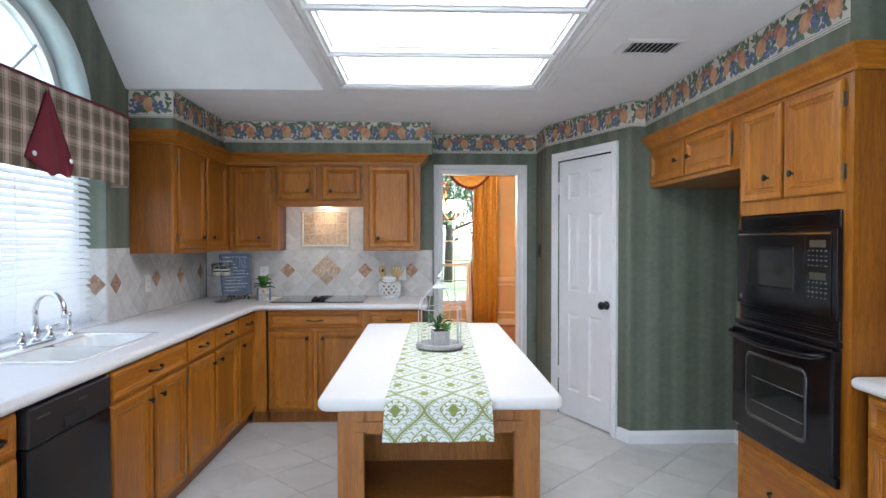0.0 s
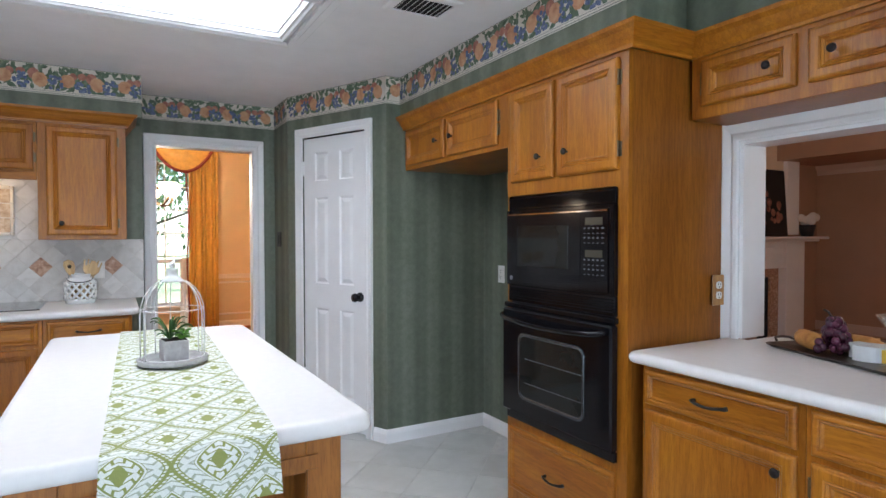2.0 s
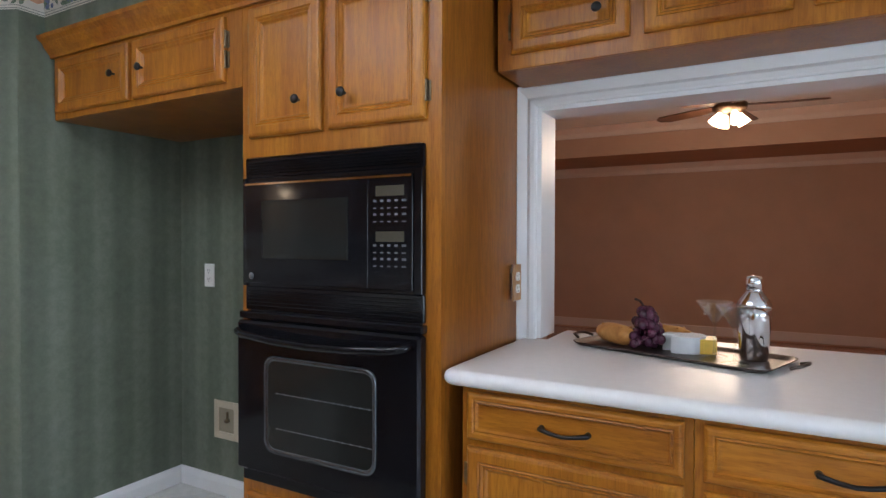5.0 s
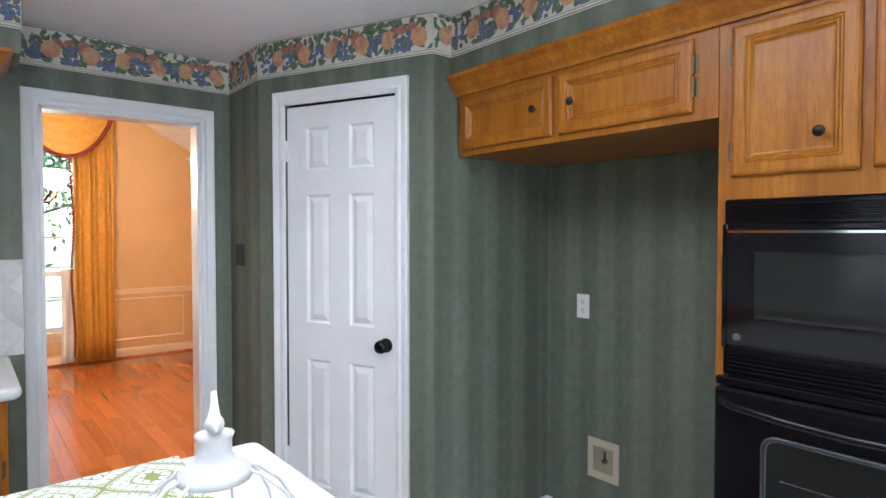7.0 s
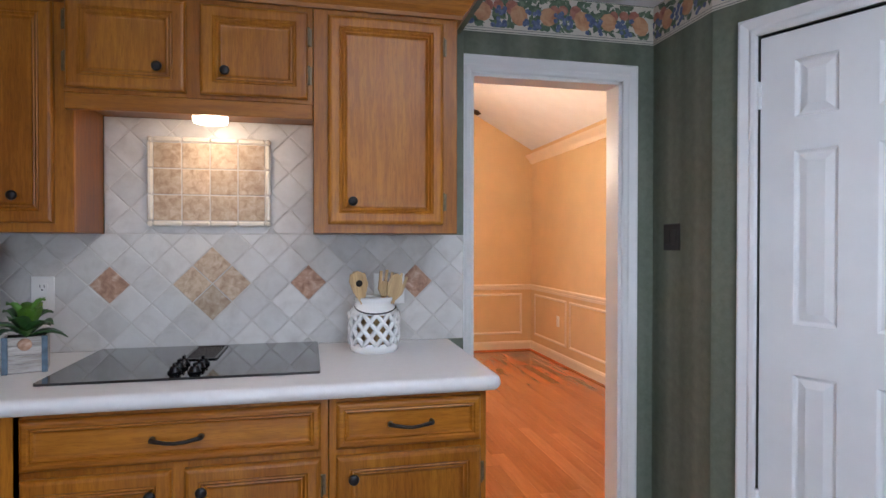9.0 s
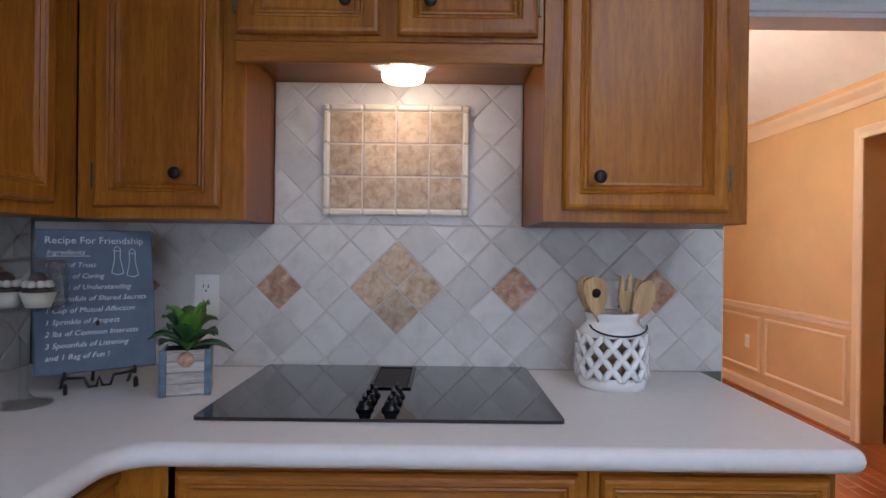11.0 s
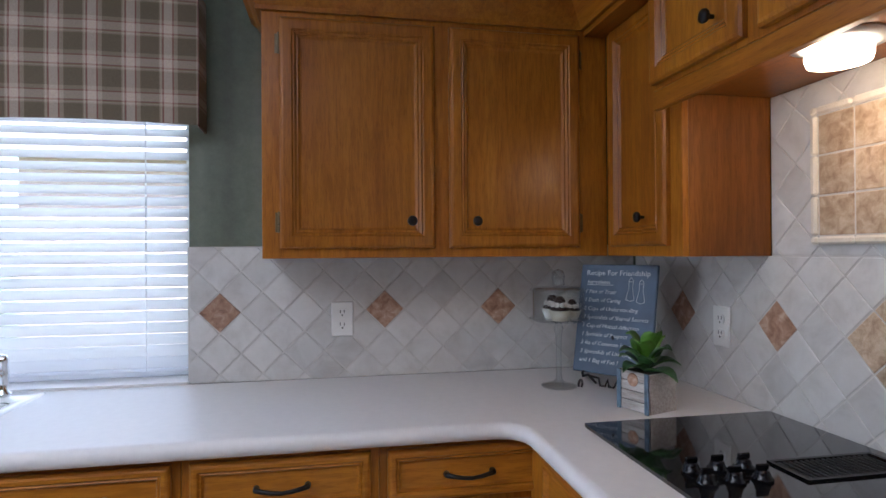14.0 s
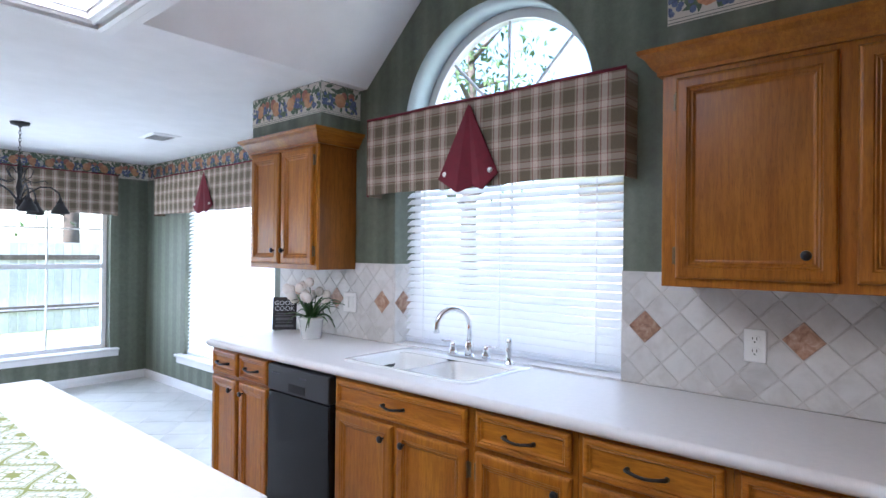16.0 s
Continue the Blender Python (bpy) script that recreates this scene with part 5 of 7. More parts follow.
def runner_cloth():
    n = Nodes("green_ikat_cotton", 0.88)
    sep = n.node("ShaderNodeSeparateXYZ")
    n.link(n.co, sep.inputs[0])
    v = n.math("ADD", sep.outputs[1], sep.outputs[2])
    du = n.math("ABSOLUTE", n.math("SUBTRACT", n.math("FRACT", n.math("ADD", n.math("DIVIDE", sep.outputs[0], 0.18), 30.1)), 0.5))
    dv = n.math("ABSOLUTE", n.math("SUBTRACT", n.math("FRACT", n.math("ADD", n.math("DIVIDE", v, 0.215), 30.0)), 0.5))
    # an ogee: the diamond's sides drawn out into an S
    bow = n.math("MULTIPLY", n.math("SUBTRACT", 1.0, n.math("COSINE", n.math("MULTIPLY", dv, 6.283))), 0.25)
    d = n.math("ADD", du, n.math("ADD", n.math("MULTIPLY", bow, 0.62), n.math("MULTIPLY", dv, 0.38)))
    d = n.math("MINIMUM", d, n.math("SUBTRACT", 1.0, d))
    green, white, grey = (0.27, 0.30, 0.085), (0.74, 0.76, 0.70), (0.40, 0.44, 0.33)

    def stripe(a, b):
        return n.math("MULTIPLY", n.math("GREATER_THAN", d, a), n.math("LESS_THAN", d, b))

    def leaves(a, b, per):
        local = n.math("ABSOLUTE", n.math("SUBTRACT", n.math("DIVIDE", n.math("SUBTRACT", d, a), b - a), 0.5))
        wave = n.math("SINE", n.math("MULTIPLY", n.math("SUBTRACT", n.math("MULTIPLY", dv, per), n.math("MULTIPLY", local, 1.1)), 6.283))
        return n.math("GREATER_THAN", wave, -0.62)

    col = n.mix(green, n.mix(green, white, leaves(0.09, 0.215, 13.0)), stripe(0.09, 0.215))
    col = n.mix(col, white, stripe(0.243, 0.265))
    col = n.mix(col, n.mix(grey, white, leaves(0.272, 0.432, 14.0)), stripe(0.272, 0.432))
    beads = n.math("GREATER_THAN", n.math("SINE", n.math("MULTIPLY", dv, 190.0)), -0.3)
    col = n.mix(col, white, n.math("MULTIPLY", stripe(0.446, 0.476), beads))
    weave = n.noise(n.scaled((1, 1, 1)), 500, 2)
    n.colour(n.mix(col, n.ramp(weave, [(0.3, (0.85, 0.85, 0.85)), (0.7, (1.05, 1.05, 1.05))]), 1.0, "MULTIPLY"))
    n.bump(weave, 0.3, 0.001)
    return n.m


RY0, RY1 = 1.825, 3.46               # ends of the island top
prof = [(RY0 - 0.042, CT - 0.125), (RY0 - 0.041, CT - 0.085), (RY0 - 0.037, CT - 0.045), (RY0 - 0.030, CT - 0.018), (RY0 - 0.018, CT - 0.002), (RY0, CT + 0.003), (RY0 + 0.03, CT + 0.0025)]
rnd = random.Random(31)
y = RY0 + 0.05
while y < RY1 - 0.03:
    fold = 0.008 * max(0, 1 - abs(y - 2.265) / 0.014) + 0.005 * max(0, 1 - abs(y - 2.24) / 0.010)
    prof.append((y, CT + 0.0025 + fold + rnd.uniform(0, 0.0008)))
    y += 0.01
prof += [(RY1 - 0.025, CT + 0.0025), (RY1 - 0.003, CT + 0.003), (RY1 + 0.015, CT - 0.002), (RY1 + 0.025, CT - 0.018), (RY1 + 0.030, CT - 0.045), (RY1 + 0.032, CT - 0.10)]
m = Mesh()
rows_ = []
for y, z in prof:
    hang = max(0, CT - z)
    mid_, half = 0.026 + (y - RY0) * 0.028, 0.166 + 0.05 * hang
    rows_.append([(mid_ + half * u, y - 0.004 * hang / 0.15 * math.sin(u * 7), z + 0.0012 * math.sin(y * 31 + u * 5) * (1 if hang < 0.001 else 0)) for u in (k / 6 - 1 for k in range(13))])
m.loft([r + [(x, y + (0.003 if z < CT - 0.01 else 0), z - (0.0 if z < CT - 0.01 else 0.002)) for x, y, z in reversed(r)] for r in rows_], True, True, False)
tagged(part("table_runner", m, runner_cloth()), "green and white patterned table runner lying along the island", "runner")

# ---- small things on walls and counters ----
M["leaf_green"] = mottled("succulent_leaf", [(0.3, (0.02, 0.06, 0.015)), (0.6, (0.05, 0.14, 0.03)), (0.85, (0.12, 0.26, 0.05))], 18, 0.35, 0.1, jitter=False, drift=0)
M["leaf_bright"] = mottled("young_leaf", [(0.3, (0.08, 0.22, 0.02)), (0.7, (0.16, 0.36, 0.05))], 18, 0.35, 0.1, jitter=False, drift=0)
M["concrete"] = mottled("grey_cement", [(0.3, (0.32, 0.31, 0.30)), (0.7, (0.46, 0.45, 0.44))], 40, 0.8, 0.3, jitter=False, drift=0)
M["soil"] = paint("dark_soil", (0.02, 0.016, 0.012), 0.95, var=0.4, scale=60, bump=0.6)
M["cage_white"] = paint("chalky_white_metal", (0.62, 0.62, 0.61), 0.5, var=0.1, scale=30)
M["ceramic"] = paint("white_glazed_ceramic", (0.78, 0.78, 0.76), 0.15, var=0.02, coat=0.4, bump=0)
M["utensil"] = wood("pale_beech", (0.50, 0.34, 0.16), (0.64, 0.47, 0.25), "z", 0.5, 20, 0.0)
M["slate"] = paint("blue_chalk_paint", (0.10, 0.14, 0.20), 0.7, var=0.25, scale=9, bump=0.2)
M["chalk"] = paint("white_chalk_lettering", (0.70, 0.72, 0.74), 0.8, var=0.1)
M["almond"] = paint("almond_plastic", (0.55, 0.48, 0.36), 0.4, var=0.03)
M["wooden_plate"] = wood("oak_cover_plate", (0.34, 0.16, 0.05), (0.46, 0.24, 0.08), "z", 0.35)


def outlet(label, m, style="duplex", plate="plate", w=0.072, h=0.116):
    o = thing("wall_outlet", label, "outlet", m, "wall outlets")
    part("cover_plate", Mesh().box(-w / 2, w / 2, -0.006, -0.0003, -h / 2, h / 2, 0.003), M[plate], o)
    if style == "duplex":
        for z in (-0.021, 0.021):
            s = part("socket", Mesh().prism(rounded([(-0.017, -0.0145), (0.017, -0.0145), (0.017, 0.0145), (-0.017, 0.0145)], [0.012] * 4, 4), 0, 0.003), M["plate"], o)
            s.matrix_basis = pose(0, -0.0062, z, 90)
            sl = Mesh()
            for x in (-0.0065, 0.0065):
                sl.box(x - 0.0012, x + 0.0012, -0.0096, -0.0092, z - 0.001, z + 0.009)
            sl.box(-0.0025, 0.0025, -0.0096, -0.0092, z - 0.011, z - 0.006)
            part("slot", sl, M["gap"], o)
    else:
        n = 2 if w > 0.1 else 1
        for i in range(n):
            x = (i - (n - 1) / 2) * 0.046
            part("rocker", Mesh().box(x - 0.017, x + 0.017, -0.0095, -0.0062, -0.033, 0.033, 0.002), M["black_matt" if plate.startswith("black") else "plate"], o)
    return o


outlet("white duplex outlet on the tiled sink wall", pose(XL + 0.009, 4.011, 1.123, 0, 0, LEFT))
outlet("white duplex outlet on the tiled cooktop wall", pose(-1.406, YB - 0.009, 1.127))
outlet("white outlet plate behind the utensil crock", pose(-0.235, YB - 0.009, 1.125), w=0.118)
outlet("white duplex outlet in the fridge niche", pose(XR, 3.757, 1.09, 0, 0, RIGHT))
outlet("white switch plate on the tiled sink wall", pose(XL + 0.009, 1.843, 1.134, 0, 0, LEFT), "switch", w=0.118)
outlet("dark bronze switch plate beside the dining room doorway", pose(1.01, 5.13, 1.325, 0, 0, RIGHT), "switch", "black_matt", w=0.115)
outlet("oak-plated outlet on the side of the oven cabinet", pose(2.046, 2.06, 1.124), plate="wooden_plate", h=0.125)

# almond darkened: the shade inside the valve box, given as colour
M["valve_shade"] = paint("almond_plastic_shaded", (0.30, 0.26, 0.18), 0.5, var=0.1)
bx = thing("water_supply_box", "almond recessed water valve box in the fridge niche", "valve box", pose(XR, 3.637, 0.373, 0, 0, RIGHT))
part("frame", Mesh().box(-0.085, -0.055, -0.008, 0, -0.095, 0.095, 0.002).box(0.055, 0.085, -0.008, 0, -0.095, 0.095, 0.002).box(-0.0548, 0.0548, -0.008, 0, 0.06, 0.095, 0.002).box(-0.0548, 0.0548, -0.008, 0, -0.095, -0.06, 0.002), M["almond"], bx)
part("recess", Mesh().box(-0.055, 0.055, -0.0015, -0.0005, -0.06, 0.06), M["valve_shade"], bx, "flat sheet coloured as the shade of the recess")
part("valve", Mesh().lathe((0.012, -0.002, 0.0), [(0.012, 0), (0.012, -0.012), (0.007, -0.014), (0.007, -0.02), (0.001, -0.021)], 12, "y").tube([(0.012, -0.008, 0.0), (0.012, -0.008, 0.045)], 0.006, 8), M["brass"], bx, "brass shut-off valve")

vt = thing("ceiling_vent", "white ceiling air vent with slanted slats", "vent", pose(1.10, 2.86, CEIL - 0.001, 0, 0, 90))
# black backing: the duct's shade between the slats, as colour
part("backing", Mesh().box(-0.085, 0.085, -0.12, 0.12, -0.004, -0.001), M["gap"], vt)
part("frame", Mesh().sweep([(-0.085, -0.12, 0), (0.085, -0.12, 0), (0.085, 0.12, 0), (-0.085, 0.12, 0)], [(-0.004, 0), (-0.004, -0.012), (0.02, -0.008), (0.03, -0.002), (0.03, 0)], True), M["white"], vt)
for i in range(9):
    y = -0.10 + i * 0.025
    part("slat", Mesh().add([(-0.08, y, -0.005), (0.08, y, -0.005), (0.08, y + 0.007, -0.013), (-0.08, y + 0.007, -0.013), (-0.08, y + 0.0015, -0.004), (0.08, y + 0.0015, -0.004), (0.08, y + 0.0085, -0.012), (-0.08, y + 0.0085, -0.012)], [(0, 1, 2, 3), (4, 7, 6, 5), (0, 4, 5, 1), (2, 6, 7, 3), (1, 5, 6, 2), (0, 3, 7, 4)]), M["white"], vt)
copy_thing(vt, pose(-1.75, -0.46, CEIL - 0.001, 0, 0, 0))


def leaf(m, base, yaw, length, width, rise, droop=0.3, thick=0.004):
    """A pointed fleshy leaf arching out from its base."""
    c, s = math.cos(yaw), math.sin(yaw)
    loops = []
    n = 7
    for i in range(n):
        t = i / (n - 1)
        r = length * t
        z = base[2] + rise * math.sin(min(1.0, t * 1.1) * math.pi * 0.5) - droop * length * t * t * t
        hw = max(0.0008, width / 2 * math.sin(math.pi * (0.12 + 0.88 * t)) ** 0.8 * (1.0 if t < 0.98 else 0.1))
        cx, cy = base[0] + r * c, base[1] + r * s
        cup = hw * 0.35
        loops.append([(cx - s * hw, cy + c * hw, z + cup), (cx, cy, z), (cx + s * hw, cy - c * hw, z + cup), (cx, cy, z - thick)])
    m.loft(loops, True, True, True)


# planter with a broad-leaved succulent beside the cooktop
pl = thing("succulent_planter", "green succulent in a whitewashed wooden box planter beside the cooktop", "plant", pose(-1.335, 4.80, CT, 0, 0, 18) @ Matrix.Scale(0.88, 4))
M["whitewash"] = wood("whitewashed_board", (0.42, 0.39, 0.36), (0.60, 0.58, 0.55), "x", 0.8, 40, 0.0)
M["blue_paint"] = paint("worn_blue_paint", (0.10, 0.15, 0.20), 0.7, var=0.35, scale=50)
for i in range(4):
    part("board", Mesh().box(-0.055, 0.055, -0.056, -0.048, 0.004 + i * 0.029, 0.031 + i * 0.029, 0.0015), M["whitewash"], pl)
part("box", Mesh().box(-0.055, 0.055, -0.048, 0.055, 0.0, 0.112).box(-0.06, -0.0555, -0.05, 0.058, 0.002, 0.118).box(0.0555, 0.06, -0.05, 0.058, 0.002, 0.118), M["whitewash"], pl)
for x in (-0.062, 0.045):
    part("corner_post", Mesh().box(x, x + 0.017, -0.0605, -0.0565, 0.0, 0.12, 0.0015), M["blue_paint"], pl, "worn blue corner post")
lbm = Mesh().lathe((0, -0.0562, 0.094), [(0.02, 0), (0.019, -0.003), (0.001, -0.0035)], 20, "y")
lb = part("oval_tag", lbm, M["accent"], pl, "rusty oval tag")
part("soil", Mesh().box(-0.054, 0.054, -0.047, 0.054, 0.1125, 0.114), M["soil"], pl)
rnd = random.Random(5)
for i in range(14):
    lm = Mesh()
    t = i / 13
    leaf(lm, (0.0, 0.0, 0.112 + 0.02 * t), i * 2.4, 0.115 - 0.06 * t, 0.062 + 0.012 * t, 0.02 + 0.085 * t, 0.25 - 0.2 * t)
    part("leaf", lm, M["leaf_bright" if t > 0.7 else "leaf_green"], pl)

# chalk-blue recipe sign on an iron easel
SGN = pose(-1.545, 4.80, CT, 0, 0, 38) @ pose(0, 0, 0.045, -12)
sg = thing("recipe_sign", "blue painted board lettered Recipe For Friendship, on an iron easel", "sign", SGN)
part("board", Mesh().box(-0.125, 0.125, 0.0, 0.012, 0.0, 0.34, 0.003), M["slate"], sg)


def lettering(parent, text, size, x, z, y=-0.0012, shear=0.25, align="LEFT", name="lettering", material=None):
    cu = bpy.data.curves.new(name, "FONT")
    cu.body, cu.size, cu.shear, cu.align_x, cu.extrude = text, size, shear, align, 0.0003
    cu.resolution_u = 2
    tmp = bpy.data.objects.new(name, cu)
    me = bpy.data.meshes.new_from_object(tmp)
    bpy.data.objects.remove(tmp)
    me.materials.clear()
    me.materials.append(material or M["chalk"])
    ob = part(name, me, None, parent)
    ob.matrix_basis = pose(x, y, z, 90)
    return ob


lettering(sg, "Recipe For Friendship", 0.0235, 0.0, 0.305, shear=0.0, align="CENTER")
lettering(sg, "Ingredients", 0.017, -0.10, 0.278)
part("underline", Mesh().box(-0.10, -0.012, -0.0018, -0.0004, 0.2735, 0.275), M["chalk"], sg)
for i, t in enumerate(("1 Pint of Trust", "1 Dash of Caring", "2 Cups of Understanding", "2 Spoonfuls of Shared Secrets", "1 Cup of Mutual Affection", "1 Sprinkle of Respect", "2 lbs of Common Interests", "3 Spoonfuls of Listening", "and 1 Bag of Fun !")):
    lettering(sg, t, 0.0175, -0.105, 0.247 - i * 0.0268)
for dx in (0.045, 0.078):
    sh = Mesh()
    zb = 0.232 - (0.006 if dx > 0.06 else 0)
    for pth in ([(dx - 0.007, zb + 0.06), (dx - 0.006, zb + 0.035), (dx - 0.013, zb)], [(dx + 0.007, zb + 0.06), (dx + 0.006, zb + 0.035), (dx + 0.013, zb)], [(dx - 0.013, zb), (dx, zb - 0.005), (dx + 0.013, zb)], [(dx - 0.007, zb + 0.06), (dx, zb + 0.068), (dx + 0.007, zb + 0.06)], [(dx - 0.007, zb + 0.055), (dx + 0.007, zb + 0.055)]):
        sh.tube([(x, -0.001, z) for x, z in pth], 0.0009, 5)
    part("shaker_drawing", sh, M["chalk"], sg)
ez = thing("sign_easel", "black iron scroll easel holding the recipe sign", "easel", pose(-1.545, 4.80, CT, 0, 0, 38))
for x in (-0.07, 0.07):
    pts = [(x, -0.05 + 0.012 * math.cos(a), 0.018 + 0.012 * math.sin(a)) for a in (radians(d) for d in range(-60, 240, 30))]
    part("scroll_foot", Mesh().tube([(x, 0.05, 0.004), (x, 0.0, 0.038), (x, -0.035, 0.04), (x, -0.038, 0.05), (x, -0.03, 0.054)], 0.004, 7).tube(pts, 0.0035, 7), M["black_matt"], ez)
part("scroll_bar", Mesh().tube([(-0.07, 0.0, 0.036), (-0.03, -0.01, 0.034), (-0.022, -0.018, 0.014), (-0.006, -0.018, 0.014), (0.0, -0.012, 0.034), (0.006, -0.018, 0.014), (0.022, -0.018, 0.014), (0.03, -0.01, 0.034), (0.07, 0.0, 0.036)], 0.0035, 7), M["black_matt"], ez)
part("back_leg", Mesh().tube([(0, 0.02, 0.16), (0, 0.10, 0.004)], 0.004, 7), M["black_matt"], ez)

# glass cake stand with a lidded dome and cupcakes
cs = thing("cake_stand", "clear glass pedestal cake stand with a knobbed dome", "cake stand", pose(-1.628, 4.672, CT))
part("pedestal", Mesh().lathe((0, 0, 0), [(0.055, 0.0), (0.054, 0.004), (0.02, 0.012), (0.009, 0.025), (0.0085, 0.12), (0.011, 0.165), (0.016, 0.18), (0.011, 0.19), (0.014, 0.2)], 24), M["glass"], cs)
part("plate", Mesh().lathe((0, 0, 0), [(0.014, 0.2), (0.075, 0.203), (0.090, 0.212), (0.092, 0.212), (0.075, 0.208), (0.014, 0.206)], 30), M["glass"], cs)
dm = part("dome", Mesh().lathe((0, 0, 0), [(0.08, 0.213), (0.08, 0.296), (0.088, 0.30), (0.074, 0.308), (0.02, 0.312), (0.019, 0.3095), (0.071, 0.3055), (0.0775, 0.298), (0.0775, 0.213)], 30, cap=False), M["glass"], cs)
part("knob", Mesh().lathe((0, 0, 0), [(0.006, 0.312), (0.022, 0.316), (0.018, 0.326), (0.021, 0.338), (0.020, 0.350), (0.014, 0.360), (0.003, 0.364)], 20), M["glass"], dm)
M["cream_cup"] = paint("cream_paper_cup", (0.66, 0.60, 0.50), 0.7)
M["chocolate"] = paint("chocolate_icing", (0.035, 0.014, 0.010), 0.4, var=0.3, scale=60)
M["cream_ice"] = paint("white_icing", (0.72, 0.66, 0.60), 0.6)
for k, (x, y) in enumerate(((-0.036, -0.006), (0.036, -0.01), (0.0, 0.045))):
    cu = thing("cupcake", "cupcake in a cream paper cup with chocolate icing", "cupcake", pose(-1.628 + x, 4.672 + y, CT + 0.2085) @ Matrix.Scale(1.0 if k == 2 else 1.2, 4), "cupcakes")
    part("cup", Mesh().lathe((0, 0, 0), [(0.019, 0), (0.028, 0.026), (0.026, 0.026)], 20), M["cream_cup"], cu)
    part("cake", Mesh().lathe((0, 0, 0), [(0.025, 0.0265), (0.026, 0.032), (0.018, 0.036)], 18), M["chocolate"], cu)
    for i in range(8):
        part("icing_swirl", Mesh().ball((0.017 * math.cos(i * 0.785), 0.017 * math.sin(i * 0.785), 0.040), 0.0075, 8, 5), M["cream_ice"], cu)
    part("icing_top", Mesh().lathe((0, 0, 0), [(0.015, 0.042), (0.014, 0.052), (0.008, 0.060), (0.001, 0.062)], 14), M["chocolate"], cu)

# lattice crock with wooden utensils
cr = thing("utensil_crock", "white ceramic lattice crock with a wire handle", "crock", pose(-0.31, 4.90, CT) @ Matrix.Scale(1.16, 4))
R_ = 0.072
part("base", Mesh().lathe((0, 0, 0), [(0.066, 0), (0.072, 0.006), (0.0725, 0.028), (0.0695, 0.028), (0.068, 0.008), (0.001, 0.008)], 32, cap=False), M["ceramic"], cr)
part("collar", Mesh().lathe((0, 0, 0), [(0.0725, 0.112), (0.073, 0.122), (0.062, 0.134), (0.056, 0.14), (0.055, 0.146), (0.059, 0.154), (0.059, 0.160), (0.054, 0.162), (0.051, 0.156), (0.051, 0.14), (0.066, 0.124), (0.0695, 0.112)], 32, cap=False), M["ceramic"], cr)
for s in (-1, 1):
    for i in range(12):
        pts = []
        for k in range(7):
            t = k / 6
            a = 2 * math.pi * (i / 12 + s * t * 2.0 / 12)
            pts.append((R_ * math.cos(a), R_ * math.sin(a), 0.025 + 0.09 * t))
        part("lattice_strip", Mesh().tube(pts, 0.0075, 6), M["ceramic"], cr)
part("wire_handle", Mesh().tube([(0.06 * math.cos(a), -0.045 - 0.032 * abs(math.sin(a)), 0.138 - 0.02 * abs(math.sin(a))) for a in (math.pi * i / 12 for i in range(13))], 0.002, 6), M["black_matt"], cr, "black wire handle")
part("liner", Mesh().lathe((0, 0, 0), [(0.001, 0.009), (0.05, 0.009), (0.05, 0.10), (0.001, 0.10)], 20), M["utensil"], cr, "wooden handles seen through the lattice")


def utensil(label, m, shape):
    u = thing("wooden_utensil", label, "utensil", m @ Matrix.Scale(1.16, 4), "wooden utensils")
    part("handle", Mesh().tube([(0, 0, 0.0), (0, 0, 0.12)], 0.005, 8), M["utensil"], u)
    h = Mesh()
    outline = {"spatula": [(-0.006, 0.11), (-0.02, 0.14), (-0.028, 0.175), (-0.022, 0.195), (0.0, 0.202), (0.022, 0.19), (0.026, 0.16), (0.008, 0.11)],
               "spoon": [(-0.005, 0.115), (-0.018, 0.135), (-0.022, 0.165), (-0.016, 0.19), (0.0, 0.2), (0.016, 0.19), (0.022, 0.165), (0.018, 0.135), (0.005, 0.115)],
               "fork": [(-0.005, 0.115), (-0.02, 0.14), (-0.022, 0.195), (-0.014, 0.195), (-0.012, 0.165), (-0.004, 0.165), (-0.004, 0.2), (0.004, 0.2), (0.004, 0.165), (0.012, 0.165), (0.014, 0.195), (0.022, 0.195), (0.02, 0.14), (0.005, 0.115)]}[shape]
    n = len(outline)
    h.add([(x, -0.003, z) for x, z in outline] + [(x, 0.003, z) for x, z in outline], [tuple(range(n)), tuple(range(2 * n - 1, n - 1, -1))] + [(i, (i + 1) % n, n + (i + 1) % n, n + i) for i in range(n)])
    hd = part("head", h, M["utensil"], u)
    if shape == "spatula":
        part("hole", Mesh().lathe((0.0, -0.0034, 0.165), [(0.010, 0), (0.0001, -0.0004)], 16, "y"), M["soil"], hd, "dark round hole")
    return u


utensil("pale wooden spatula with a round hole, in the crock", pose(-0.335, 4.875, CT + 0.05, 6, -10, 8), "spatula")
utensil("pale wooden spoon standing in the crock", pose(-0.32, 4.915, CT + 0.05, -4, -14, 0), "spoon")
utensil("pale wooden fork standing in the crock", pose(-0.295, 4.90, CT + 0.05, 0, 8, 10), "fork")
utensil("pale wooden spoon standing in the crock", pose(-0.285, 4.885, CT + 0.045, 4, 14, -5), "spoon")
utensil("pale wooden spatula standing in the crock", pose(-0.28, 4.91, CT + 0.045, -3, 18, 0), "fork")

